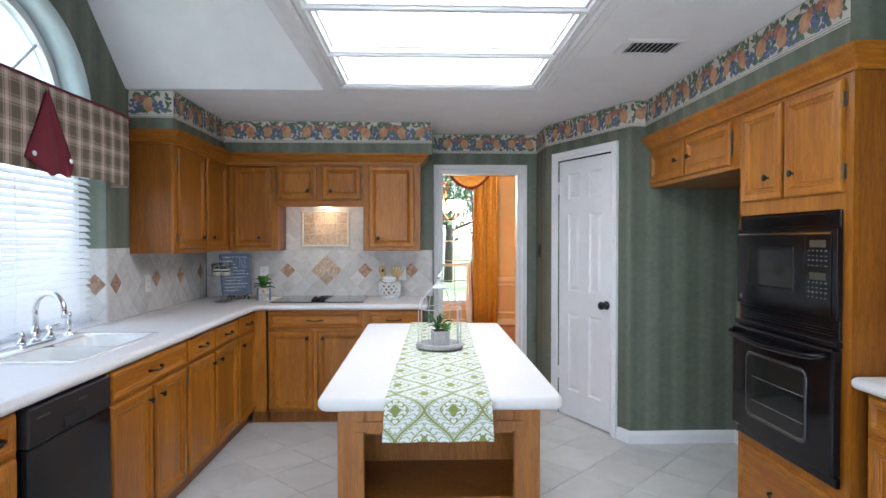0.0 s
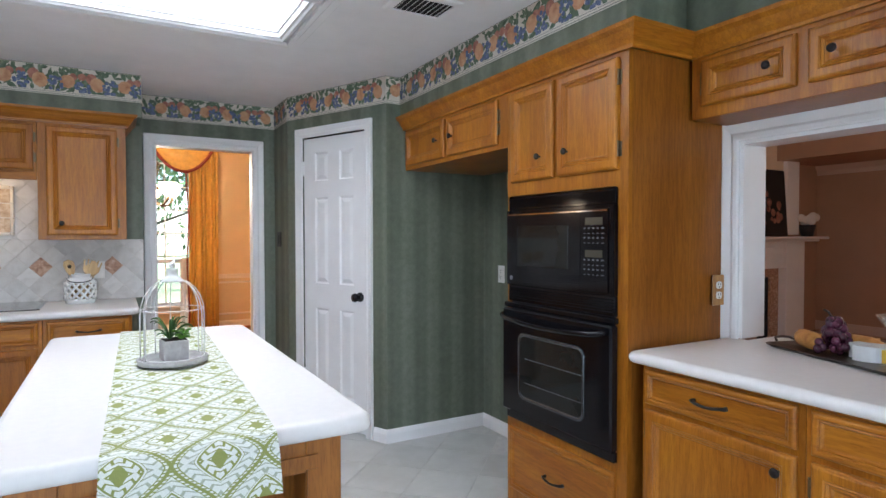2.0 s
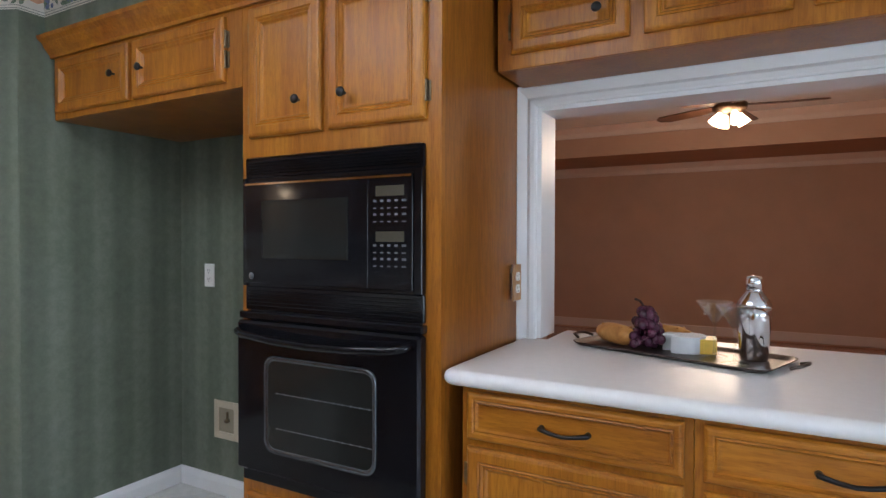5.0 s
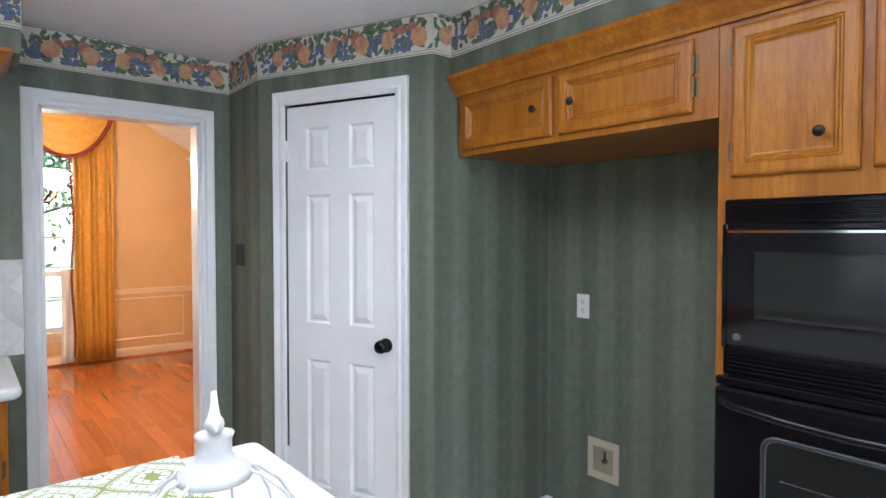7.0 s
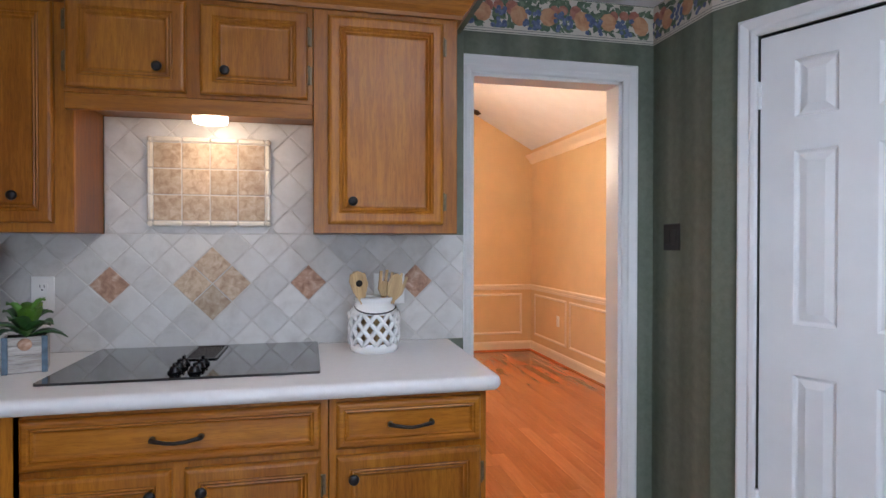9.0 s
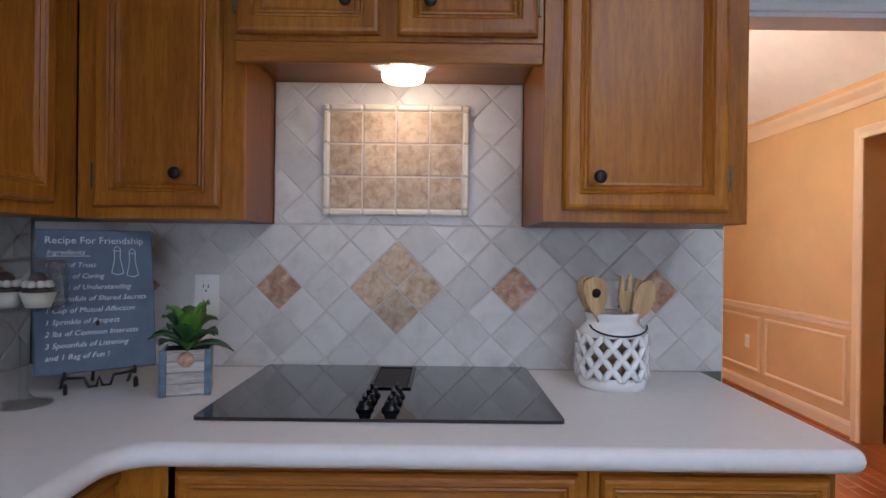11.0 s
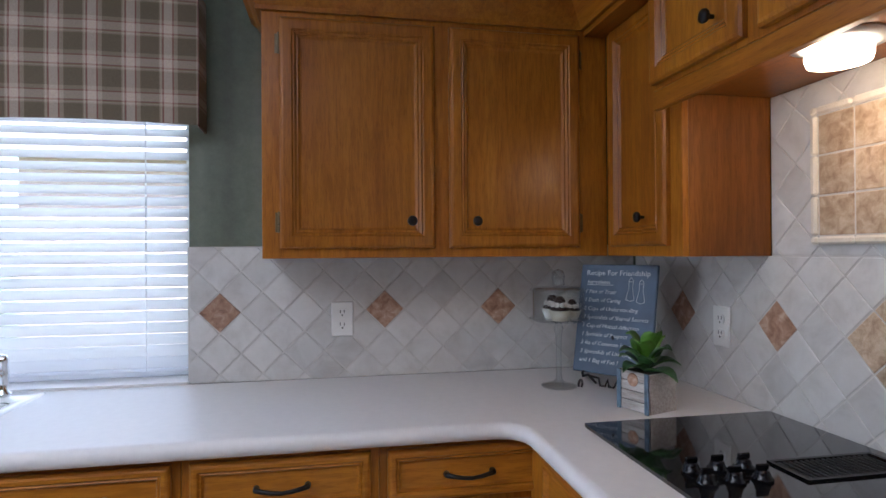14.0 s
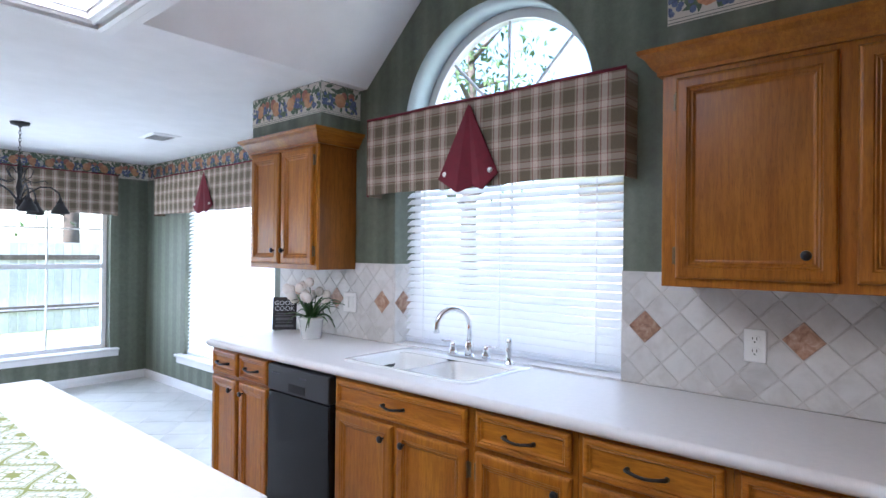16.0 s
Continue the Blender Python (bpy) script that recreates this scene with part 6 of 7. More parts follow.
# end of the run: flowers and a small black sign
fp = thing("flower_pot", "white ceramic pot of white silk tulips on the worktop", "plant", pose(-1.72, 1.71, CT) @ Matrix.Scale(1.25, 4))
part("pot", Mesh().lathe((0, 0, 0), [(0.042, 0), (0.046, 0.004), (0.056, 0.088), (0.060, 0.09), (0.060, 0.1), (0.054, 0.1), (0.05, 0.085)], 28), M["ceramic"], fp)
rnd = random.Random(9)
for i in range(34):
    lm = Mesh()
    leaf(lm, (rnd.uniform(-0.02, 0.02), rnd.uniform(-0.02, 0.02), 0.09), rnd.uniform(0, 6.28), rnd.uniform(0.09, 0.16), 0.012, rnd.uniform(0.03, 0.12), rnd.uniform(0.1, 0.6), 0.002)
    part("leaf", lm, M["leaf_green"], fp)
for i in range(17):
    a, r, z = rnd.uniform(0, 6.28), rnd.uniform(0.03, 0.12), rnd.uniform(0.17, 0.26)
    z -= r * 0.35
    x, y = r * math.cos(a), r * math.sin(a)
    st_ = part("stem", Mesh().tube([(x * 0.1, y * 0.1, 0.09), (x * 0.6, y * 0.6, 0.07 + z * 0.65), (x, y, z)], 0.002, 5), M["leaf_green"], fp)
    part("blossom", Mesh().lathe((x, y, z), [(0.003, 0), (0.018, 0.009), (0.021, 0.024), (0.016, 0.040), (0.005, 0.046)], 8), M["cream_ice"], st_, "white tulip blossom")
bs = thing("counter_sign", "small black board with white lettering leaning on the tiles", "sign", pose(-1.815, 1.29, CT, 0, 0, 140) @ pose(0, 0, 0, -9))
part("board", Mesh().box(-0.075, 0.075, 0, 0.008, 0, 0.21, 0.002), M["black_matt"], bs)
lettering(bs, "GOOD", 0.042, 0, 0.158, shear=0, align="CENTER")
lettering(bs, "COOK", 0.042, 0, 0.122, shear=0, align="CENTER")
for k, (z, h_, w_) in enumerate(((0.10, 0.007, 0.10), (0.087, 0.007, 0.115), (0.06, 0.018, 0.11), (0.045, 0.006, 0.10), (0.018, 0.014, 0.115))):
    part("lettering_bar", Mesh().box(-w_ / 2, w_ / 2, -0.0016, -0.0004, z, z + h_), M["key_print"], bs)

# birdcage on the island
cg = thing("birdcage", "white wire birdcage with a bird finial on a round tray", "birdcage", pose(0.052, 2.635, CT + 0.006))
part("tray", Mesh().lathe((0, 0, 0), [(0.1, 0.006), (0.106, 0.006), (0.108, 0.022), (0.104, 0.022), (0.102, 0.012), (0.001, 0.012)], 36), M["concrete"], cg, "grey round tray")
for i in range(3):
    a = i * 2.094 + 0.5
    part("foot", Mesh().ball((0.085 * math.cos(a), 0.085 * math.sin(a), 0.0035), 0.0035, 8, 5), M["cage_white"], cg)
for i in range(12):
    a = 2 * math.pi * i / 12
    if i in (8, 9, 10):
        continue
    c, s = math.cos(a), math.sin(a)
    pts = [(0.096, 0.02), (0.096, 0.16), (0.094, 0.19), (0.085, 0.22), (0.068, 0.248), (0.045, 0.268), (0.018, 0.278)]
    part("wire", Mesh().tube([(r * c, r * s, z) for r, z in pts], 0.0018, 6), M["cage_white"], cg)
for z, r in ((0.024, 0.096), (0.18, 0.0955)):
    part("hoop", Mesh().tube([(r * math.cos(a), r * math.sin(a), z) for a in (2 * math.pi * i / 32 for i in range(33))], 0.0018, 6), M["cage_white"], cg)
part("cap", Mesh().lathe((0, 0, 0), [(0.036, 0.268), (0.034, 0.276), (0.022, 0.284), (0.0165, 0.292), (0.0165, 0.306), (0.019, 0.312), (0.001, 0.314)], 24), M["cage_white"], cg)
fin = Mesh().tube([(-0.034, 0.012, 0.352), (-0.024, 0.009, 0.340), (-0.012, 0.004, 0.328), (0.0, 0, 0.323), (0.014, -0.004, 0.324), (0.021, -0.006, 0.327)], [0.0035, 0.0045, 0.0075, 0.0115, 0.009, 0.003], 14)
fin.ball((0.019, -0.006, 0.3275), 0.0088, 14, 9).tube([(0.026, -0.008, 0.327), (0.033, -0.010, 0.324)], [0.003, 0.0006], 8)
bf = part("bird_finial", fin, M["cage_white"], cg, "small white bird figure")
bf.matrix_basis = pose(0, 0, 0.050, 0, 0, -88) @ Matrix.Scale(0.84, 4)
pc = thing("potted_succulent", "small green succulents in a square cement pot inside the birdcage", "plant", pose(0.055, 2.635, CT + 0.0185, 0, 0, 8))
part("pot", Mesh().box(-0.038, 0.038, -0.038, 0.038, 0, 0.066, 0.003), M["concrete"], pc)
part("soil", Mesh().box(-0.033, 0.033, -0.033, 0.033, 0.0662, 0.068), M["soil"], pc)
rnd = random.Random(3)
for i in range(30):
    lm = Mesh()
    if i < 18:
        leaf(lm, (-0.012, 0.005, 0.067), i * 2.4, rnd.uniform(0.04, 0.075), 0.010, rnd.uniform(0.03, 0.085), 0.2, 0.003)
        part("spiky_leaf", lm, M["leaf_green"], pc)
    else:
        leaf(lm, (0.018, -0.012, 0.068), i * 2.4, rnd.uniform(0.02, 0.035), 0.016, rnd.uniform(0.01, 0.035), 0.1, 0.005)
        part("round_leaf", lm, M["leaf_bright"], pc)

# tray of food and glasses on the pass-through counter
TR = pose(2.075, 1.545, CT, 0, 0, 71)
ty = thing("serving_tray", "dark hammered metal serving tray with a raised rim", "tray", TR)
M["pewter"] = paint("dark_hammered_metal", (0.11, 0.085, 0.07), 0.35, 0.8, var=0.35, scale=60, bump=0.5, fine=60)
tl = [(-0.285, -0.115), (0.285, -0.115), (0.285, 0.115), (-0.285, 0.115)]
o = rounded(tl, [0.03] * 4, 5)
part("plate", Mesh().loft([[(x, y, 0.003) for x, y in offset_loop(o, -0.012)], [(x, y, 0.004) for x, y in offset_loop(o, 0.0)], [(x, y, 0.013) for x, y in offset_loop(o, 0.014)], [(x, y, 0.014) for x, y in offset_loop(o, 0.02)], [(x, y, 0.010) for x, y in offset_loop(o, 0.016)], [(x, y, 0.0005) for x, y in offset_loop(o, 0.0)]], True, True), M["pewter"], ty)
for s in (-1, 1):
    part("handle", Mesh().tube([(s * 0.325, -0.045, 0.012), (s * 0.35, -0.03, 0.02), (s * 0.355, 0, 0.022), (s * 0.35, 0.03, 0.02), (s * 0.325, 0.045, 0.012)], 0.005, 7), M["pewter"], ty)


def on_tray(x, y, z=0.0045):
    return TR @ pose(x, y, z)


M["bread"] = mottled("crusty_bread", [(0.3, (0.38, 0.15, 0.03)), (0.55, (0.58, 0.28, 0.07)), (0.8, (0.70, 0.45, 0.18))], 22, 0.55, 0.4, 60, False, 0)
M["grape"] = mottled("dark_grape", [(0.3, (0.03, 0.008, 0.02)), (0.6, (0.09, 0.02, 0.045)), (0.85, (0.20, 0.07, 0.09))], 30, 0.25, 0.05, 60, True, 0.3)
M["rind"] = paint("white_cheese_rind", (0.62, 0.63, 0.64), 0.7, var=0.06, scale=30)
M["cheese"] = paint("yellow_cheese", (0.72, 0.46, 0.06), 0.45, var=0.08, scale=30)
for x, y, rot in ((0.195, 0.02, -20), (0.075, -0.075, 8)):
    bd = Mesh().lathe((0, 0, 0.03), [(0.002, -0.08), (0.018, -0.07), (0.028, -0.04), (0.030, 0.0), (0.028, 0.04), (0.018, 0.07), (0.002, 0.08)], 18, "x")
    for i in range(4):
        bd.tube([(-0.05 + i * 0.028, -0.015, 0.053), (-0.038 + i * 0.028, 0.015, 0.053)], [0.004, 0.004], 6)
    b = tagged(part("bread_loaf", bd, M["bread"]), "golden crusty bread loaf lying on the tray", "bread", "bread loaves")
    b.matrix_basis = on_tray(x, y) @ pose(0, 0, 0, 0, 0, rot) @ Matrix.Scale(1.12, 4)
gp = thing("grape_bunch", "bunch of dark red grapes heaped on the tray", "grapes", on_tray(0.095, 0.01) @ Matrix.Scale(1.28, 4))
gm = Mesh().ball((0, 0, 0), 0.0115, 10, 7, 1.1).data("grape", M["grape"])
rnd = random.Random(11)
for i in range(64):
    t = rnd.random()
    r = 0.052 * (1 - 0.75 * t) * math.sqrt(rnd.random())
    a = rnd.uniform(0, 6.28)
    g = new("grape", gm)
    g.parent, g.location = gp, (r * math.cos(a) * 1.05, r * math.sin(a), 0.013 + 0.085 * t * (1 - r * 6))
part("stem", Mesh().tube([(0.0, 0, 0.09), (0.01, 0.01, 0.115), (0.024, 0.012, 0.12)], 0.003, 6), M["soil"], gp)
ch = thing("cheese_wheel", "cut cheese with a white rind and yellow inside, on the tray", "cheese", on_tray(-0.01, -0.03) @ pose(0, 0, 0, 0, 0, 25))
ang = [math.pi * (0.30 + 1.75 * i / 24) for i in range(25)]
part("rind", Mesh().prism([(0, 0)] + [(0.062 * math.cos(a), 0.062 * math.sin(a)) for a in ang], 0, 0.05), M["rind"], ch)
part("cut_face", Mesh().prism([(-0.028, -0.052), (-0.09, -0.045), (-0.09, 0.04), (-0.028, 0.045)], 0.001, 0.044), M["cheese"], ch, "yellow cut block")
for x, y in ((-0.11, -0.01), (-0.195, 0.062)):
    gl = Mesh().lathe((0, 0, 0), [(0.036, 0), (0.035, 0.003), (0.006, 0.008), (0.0035, 0.02), (0.0035, 0.09), (0.008, 0.1), (0.052, 0.162), (0.0505, 0.162), (0.006, 0.103), (0.001, 0.1025)], 28, cap=False)
    g = tagged(part("martini_glass", gl, M["glass"]), "clear stemmed martini glass standing on the tray", "glass", "martini glasses")
    g.matrix_basis = on_tray(x, y)
sh = thing("cocktail_shaker", "polished steel cocktail shaker with a cap", "shaker", on_tray(-0.205, -0.045))
part("cup", Mesh().lathe((0, 0, 0), [(0.034, 0), (0.037, 0.005), (0.045, 0.13), (0.0455, 0.15)], 32), M["chrome"], sh)
part("strainer_top", Mesh().lathe((0, 0, 0), [(0.046, 0.151), (0.046, 0.158), (0.038, 0.175), (0.024, 0.192), (0.021, 0.198)], 32), M["chrome"], sh)
part("cap", Mesh().lathe((0, 0, 0), [(0.022, 0.199), (0.0225, 0.225), (0.020, 0.238), (0.001, 0.241)], 28), M["chrome"], sh)

# nook chandelier
nc = thing("nook_chandelier", "dark iron chandelier hanging on a chain in the breakfast nook", "chandelier", pose(-0.85, -0.75, 0))
part("canopy", Mesh().lathe((0, 0, CEIL), [(0.065, 0), (0.06, -0.018), (0.015, -0.03), (0.008, -0.04)], 24), M["black_matt"], nc)
for i in range(9):
    z = CEIL - 0.05 - i * 0.028
    part("chain_link", Mesh().tube([(0.007 * math.cos(a) * (1 if i % 2 else 0), 0.007 * math.cos(a) * (0 if i % 2 else 1), z + 0.018 * math.sin(a)) for a in (2 * math.pi * k / 10 for k in range(11))], 0.0022, 5), M["black_matt"], nc)
part("column", Mesh().lathe((0, 0, 1.72), [(0.002, 0), (0.02, 0.012), (0.012, 0.035), (0.03, 0.06), (0.014, 0.10), (0.022, 0.17), (0.009, 0.24), (0.016, 0.32), (0.006, 0.38)], 16), M["black_matt"], nc)
for i in range(5):
    a = i * 1.2566 + 0.3
    c, s = math.cos(a), math.sin(a)
    arm = part("arm", Mesh().tube([(r * c, r * s, z) for r, z in ((0.02, 1.80), (0.07, 1.86), (0.13, 1.90), (0.20, 1.90), (0.25, 1.86), (0.26, 1.82))], 0.006, 7).tube([(r * c, r * s, z) for r, z in ((0.02, 2.0), (0.06, 2.05), (0.09, 2.02), (0.07, 1.97), (0.04, 1.95), (0.09, 1.93), (0.16, 1.95), (0.18, 1.93))], 0.004, 6), M["black_matt"], nc)
    part("lamp_cup", Mesh().lathe((0.26 * c, 0.26 * s, 1.78), [(0.03, 0), (0.012, 0.025), (0.008, 0.045)], 14), M["black_matt"], arm)
    part("bell_shade", Mesh().lathe((0.26 * c, 0.26 * s, 1.78), [(0.065, -0.08), (0.055, -0.05), (0.03, -0.012), (0.026, 0.0)], 16, cap=False), M["black_matt"], arm, "dark iron bell shade")

# ---- dining room ----
M["gold_silk"] = paint("gold_silk", (0.62, 0.33, 0.045), 0.42, var=0.12, scale=20, bump=0.25, fine=260)
M["sheer"] = paint("white_sheer", (0.80, 0.80, 0.80), 0.8, var=0.04)
M["rust_fringe"] = paint("rust_fringe", (0.22, 0.035, 0.02), 0.9, var=0.3, scale=200, bump=0.5)
M["gilt"] = paint("antique_gilt", (0.07, 0.035, 0.015), 0.4, 0.7, var=0.4, scale=40)
M["shade_lit"] = glow("lit_opal_shade", (1.0, 0.80, 0.52), 1.6)

setting("chair_rail_end", Mesh().box(DWX1 + 0.05, DXE, DYE - 0.03, DYE, 0.765, 0.80, 0.008).box(DWX1 + 0.05, DXE, DYE - 0.016, DYE, 0.735, 0.764, 0.004), M["cream_wall"], "peach painted chair rail", "chair rail")
setting("chair_rail_east", Mesh().box(DXE - 0.03, DXE, 7.345, DYE - 0.032, 0.765, 0.80, 0.008).box(DXE - 0.016, DXE, 7.345, DYE - 0.032, 0.735, 0.764, 0.004), M["cream_wall"], "peach painted chair rail", "chair rail")


def picture_mould(m, w, z0, z1, name="wainscot_frame"):
    """A moulded rectangle applied to a wall, facing -y."""
    prof = [(0, 0), (0.004, 0.012), (0.014, 0.016), (0.024, 0.010), (0.028, 0)]
    loops = [[(x + sx * o, -u, z + sz * o) for o, u in prof] for x, z, sx, sz in ((0, z0, 1, 1), (w, z0, -1, 1), (w, z1, -1, -1), (0, z1, 1, -1), (0, z0, 1, 1))]
    ob = setting(name, Mesh().loft(loops, True, False, False), M["cream_wall"], "peach moulded wainscot frame", "moulding")
    ob.matrix_basis = m
    return ob


picture_mould(pose(1.05, DYE, 0), 0.88, 0.20, 0.69)
for y0, wd in ((9.38, 0.89), (8.41, 1.0), (6.2, 0.7)):
    picture_mould(pose(DXE, y0, 0, 0, 0, RIGHT), wd, 0.20, 0.69)
outlet("white outlet on the dining room wainscot", pose(DXE, 8.70, 0.45, 0, 0, RIGHT))
for lab, path in (("peach painted dining room baseboard", [(DWX0 - 1.0, DYE), (DXE, DYE), (DXE, 7.345)]),):
    tagged(part("baseboard", Mesh().sweep([(x, y, 0) for x, y in path], [(0, 0), (0.018, 0), (0.018, 0.09), (0.01, 0.11), (0, 0.115)]), M["cream_wall"]), lab, "baseboard", kind="structure")
    tagged(part("baseboard", Mesh().sweep([(x, y, 0) for x, y in path], [(0.0185, 0), (0.034, 0), (0.034, 0.012), (0.0185, 0.02)]), M["plank"]), "stained shoe moulding", "baseboard", kind="structure")
tagged(part("crown_moulding", Mesh().sweep([(DXE, 9.5, 2.35), (DXE, 5.4, 2.35)], [(0, -0.10), (0.012, -0.10), (0.03, -0.06), (0.07, -0.02), (0.08, 0.0), (0.0, 0.02)]), M["cream_wall"]), "peach painted crown moulding", "moulding", kind="structure")

window("window_4", "tall white dining room window with small panes", pose(DWX0, DYE + 0.05, 0), DWX1 - DWX0, DWZ0, DWZ1, 4, 7, 1.0)
setting("window_sill", Mesh().box(DWX0 - 0.05, DWX1 + 0.05, DYE - 0.05, DYE + 0.05, DWZ0 - 0.03, DWZ0, 0.006).box(DWX0, DWX1, DYE - 0.015, DYE, DWZ0 - 0.11, DWZ0 - 0.031, 0.003), M["cream_wall"], "peach painted window sill", "sill")


def curtain(name, label, x0, x1, y, z0, z1, folds, material, depth=0.05, gather=1.0, cat="curtain"):
    m = Mesh()
    n = folds * 8
    loops = []
    zs = [z0 + (z1 - z0) * k / 8 for k in range(9)]
    rnd = random.Random(folds)
    ph = [rnd.uniform(-0.5, 0.5) for _ in range(folds + 1)]
    front = []
    for k, z in enumerate(zs):
        t = k / 8
        row = []
        for i in range(n + 1):
            u = i / n
            x = x0 + (x1 - x0) * u + 0.012 * math.sin(u * 17 + t * 2)
            yy = y - depth * (0.5 + 0.5 * math.sin(u * folds * 2 * math.pi + ph[int(u * folds)] * 0.6)) * (0.75 + 0.25 * math.sin(3 * u + 1))
            row.append((x, yy, z))
        front.append(row)
    for row in front:
        loops.append(row + [(x, yy + 0.004, z) for x, yy, z in reversed(row)])
    m.loft(loops, True, True, True)
    return tagged(part(name, m, material), label, cat)


cur = thing("dining_curtain", "floor-length gold silk curtain with a rust fringe beside the window", "curtain", pose(0, 0, 0))
c1_ = curtain("drape", "", 0.77, 1.18, 9.40, 0.03, 2.78, 6, M["gold_silk"], 0.075)
c1_.parent = cur
fr = Mesh()
rnd = random.Random(2)
for i in range(70):
    z = 0.12 + i * 0.031
    fr.ball((0.765 + 0.012 * math.sin(z * 5) - 0.05 * max(0, 1.2 - z) * 0.0, 9.335, z), 0.016, 6, 4)
tagged(part("fringe", fr, M["rust_fringe"], cur, "rust bobble fringe"), kind="stuff")
del c1_["category"]
sc_ = curtain("sheer_curtain", "white sheer curtain under the gold drape", 0.66, 0.80, 9.455, 0.03, 1.05, 4, M["sheer"], 0.03)
curtain("dining_curtain", "floor-length gold silk curtain on the other side of the window", -0.85, -0.48, 9.40, 0.03, 2.7, 6, M["gold_silk"], 0.075)
rod = thing("curtain_rod", "antique gilt curtain rod with leaf finials", "curtain rod", pose(0, 0, 0))
part("pole", Mesh().tube([(-1.0, 9.37, 2.82), (1.25, 9.37, 2.82)], 0.017, 10), M["gilt"], rod)
part("finial", Mesh().lathe((1.25, 9.37, 2.82), [(0.017, 0), (0.035, 0.02), (0.03, 0.05), (0.045, 0.08), (0.02, 0.13), (0.002, 0.17)], 12, "x"), M["gilt"], rod)


def swag(x0, x1, z, drop, seed):
    m = Mesh()
    loops, n, rows = [], 20, 14
    for k in range(rows + 1):
        t = k / rows
        row = []
        for i in range(n + 1):
            u = i / n
            sag = drop * t * (1 - (2 * u - 1) ** 2) ** 0.8
            x = x0 + (x1 - x0) * (u * (1 - 0.06 * t) + 0.03 * t)
            row.append((x, 9.345 - 0.05 * math.sin(math.pi * u) - 0.022 * (0.5 + 0.5 * math.cos(t * rows * 2.2)), z - sag - 0.06 * t))
        loops.append(row + [(x, y + 0.006, zz) for x, y, zz in reversed(row)])
    m.loft(loops, True, True, True)
    s = thing("curtain_swag", "draped gold silk swag with a rust fringe over the rod", "curtain", pose(0, 0, 0), "gold swags")
    part("cloth", m, M["gold_silk"], s)
    f = Mesh().tube([(x, y - 0.004, zz - 0.012) for x, y, zz in loops[-1][: n + 1]], 0.022, 7)
    part("fringe", f, M["rust_fringe"], s, "rust fringe along the hem")


swag(0.24, 1.19, 2.82, 0.50, 1)
swag(-0.45, 0.46, 2.83, 0.50, 2)
swag(-1.0, -0.25, 2.82, 0.4, 3)

dc = thing("dining_chandelier", "antique gilt chandelier with lit opal glass shades", "chandelier", pose(0.2, 7.3, 0))
part("column", Mesh().lathe((0, 0, 1.62), [(0.003, 0), (0.03, 0.02), (0.014, 0.05), (0.045, 0.09), (0.016, 0.16), (0.03, 0.26), (0.012, 0.36), (0.035, 0.46), (0.01, 0.56), (0.006, 0.7)], 16), M["gilt"], dc)
part("chain", Mesh().tube([(0, 0, 2.3), (0, 0, 3.47)], 0.008, 6), M["gilt"], dc)
for i in range(6):
    a = i * 1.0472 + 0.25
    c, s = math.cos(a), math.sin(a)
    arm = part("arm", Mesh().tube([(r * c, r * s, z) for r, z in ((0.02, 1.80), (0.06, 1.72), (0.12, 1.67), (0.18, 1.68), (0.225, 1.73), (0.235, 1.76))], 0.011, 7).tube([(r * c, r * s, z) for r, z in ((0.02, 2.08), (0.07, 2.16), (0.11, 2.10), (0.08, 2.02), (0.04, 1.92), (0.1, 1.84))], 0.009, 6), M["gilt"], dc)
    part("shade", Mesh().lathe((0.235 * c, 0.235 * s, 1.77), [(0.03, 0), (0.058, 0.035), (0.07, 0.095), (0.092, 0.135), (0.088, 0.135), (0.064, 0.095), (0.02, 0.008)], 18, cap=False), M["shade_lit"], arm, "lit opal glass shade")
lamp("dining_bulbs", "POINT", pose(0.2, 7.3, 1.95), 31, (1.0, 0.76, 0.50), 0.16)

# ---- family room ----
M["pink_trim"] = paint("dusty_pink_trim_paint", (0.56, 0.42, 0.35), 0.5, var=0.03)
SHELF_MOULD = [(0, -0.13), (0.014, -0.125), (0.02, -0.07), (0.06, -0.02), (0.07, 0.0), (0.0, 0.0)]
tagged(part("crown_moulding", Mesh().sweep([(FX - 0.001, -1.9, 2.328), (FX - 0.001, 5.1, 2.328)], SHELF_MOULD, inward=-1.0), M["pink_trim"]), "pale moulding under the overhanging family room wall", "moulding", kind="structure")
tagged(part("crown_moulding", Mesh().sweep([(FU - 0.001, -1.9, FC_ - 0.002), (FU - 0.001, 5.1, FC_ - 0.002)], SHELF_MOULD, inward=-1.0), M["pink_trim"]), "pale ceiling moulding in the family room", "moulding", kind="structure")
tagged(part("baseboard", Mesh().box(FX - 0.018, FX - 0.001, -1.9, 5.1, 0.02, 0.14, 0.004), M["pink_trim"]), "pale baseboard along the family room wall", "baseboard", kind="structure")
outlet("white outlet on the terracotta wall", pose(FX, 1.96, 0.35, 0, 0, RIGHT))
fpz = thing("fireplace", "white painted fireplace surround with a mantel shelf", "fireplace", pose(6.8, 5.099, 0) @ Matrix.Diagonal((1.45, 1.45, 1, 1)))
part("chimney_breast", Mesh().box(-0.75, 0.75, -0.06, 0.0, 1.36, FC_ - 0.001), M["cream_wall"], fpz)
part("side_panel", Mesh().box(-0.85, -0.55, -0.10, 0, 0, 1.27, 0.006), M["white"], fpz)
part("side_panel", Mesh().box(0.55, 0.85, -0.10, 0, 0, 1.27, 0.006), M["white"], fpz)
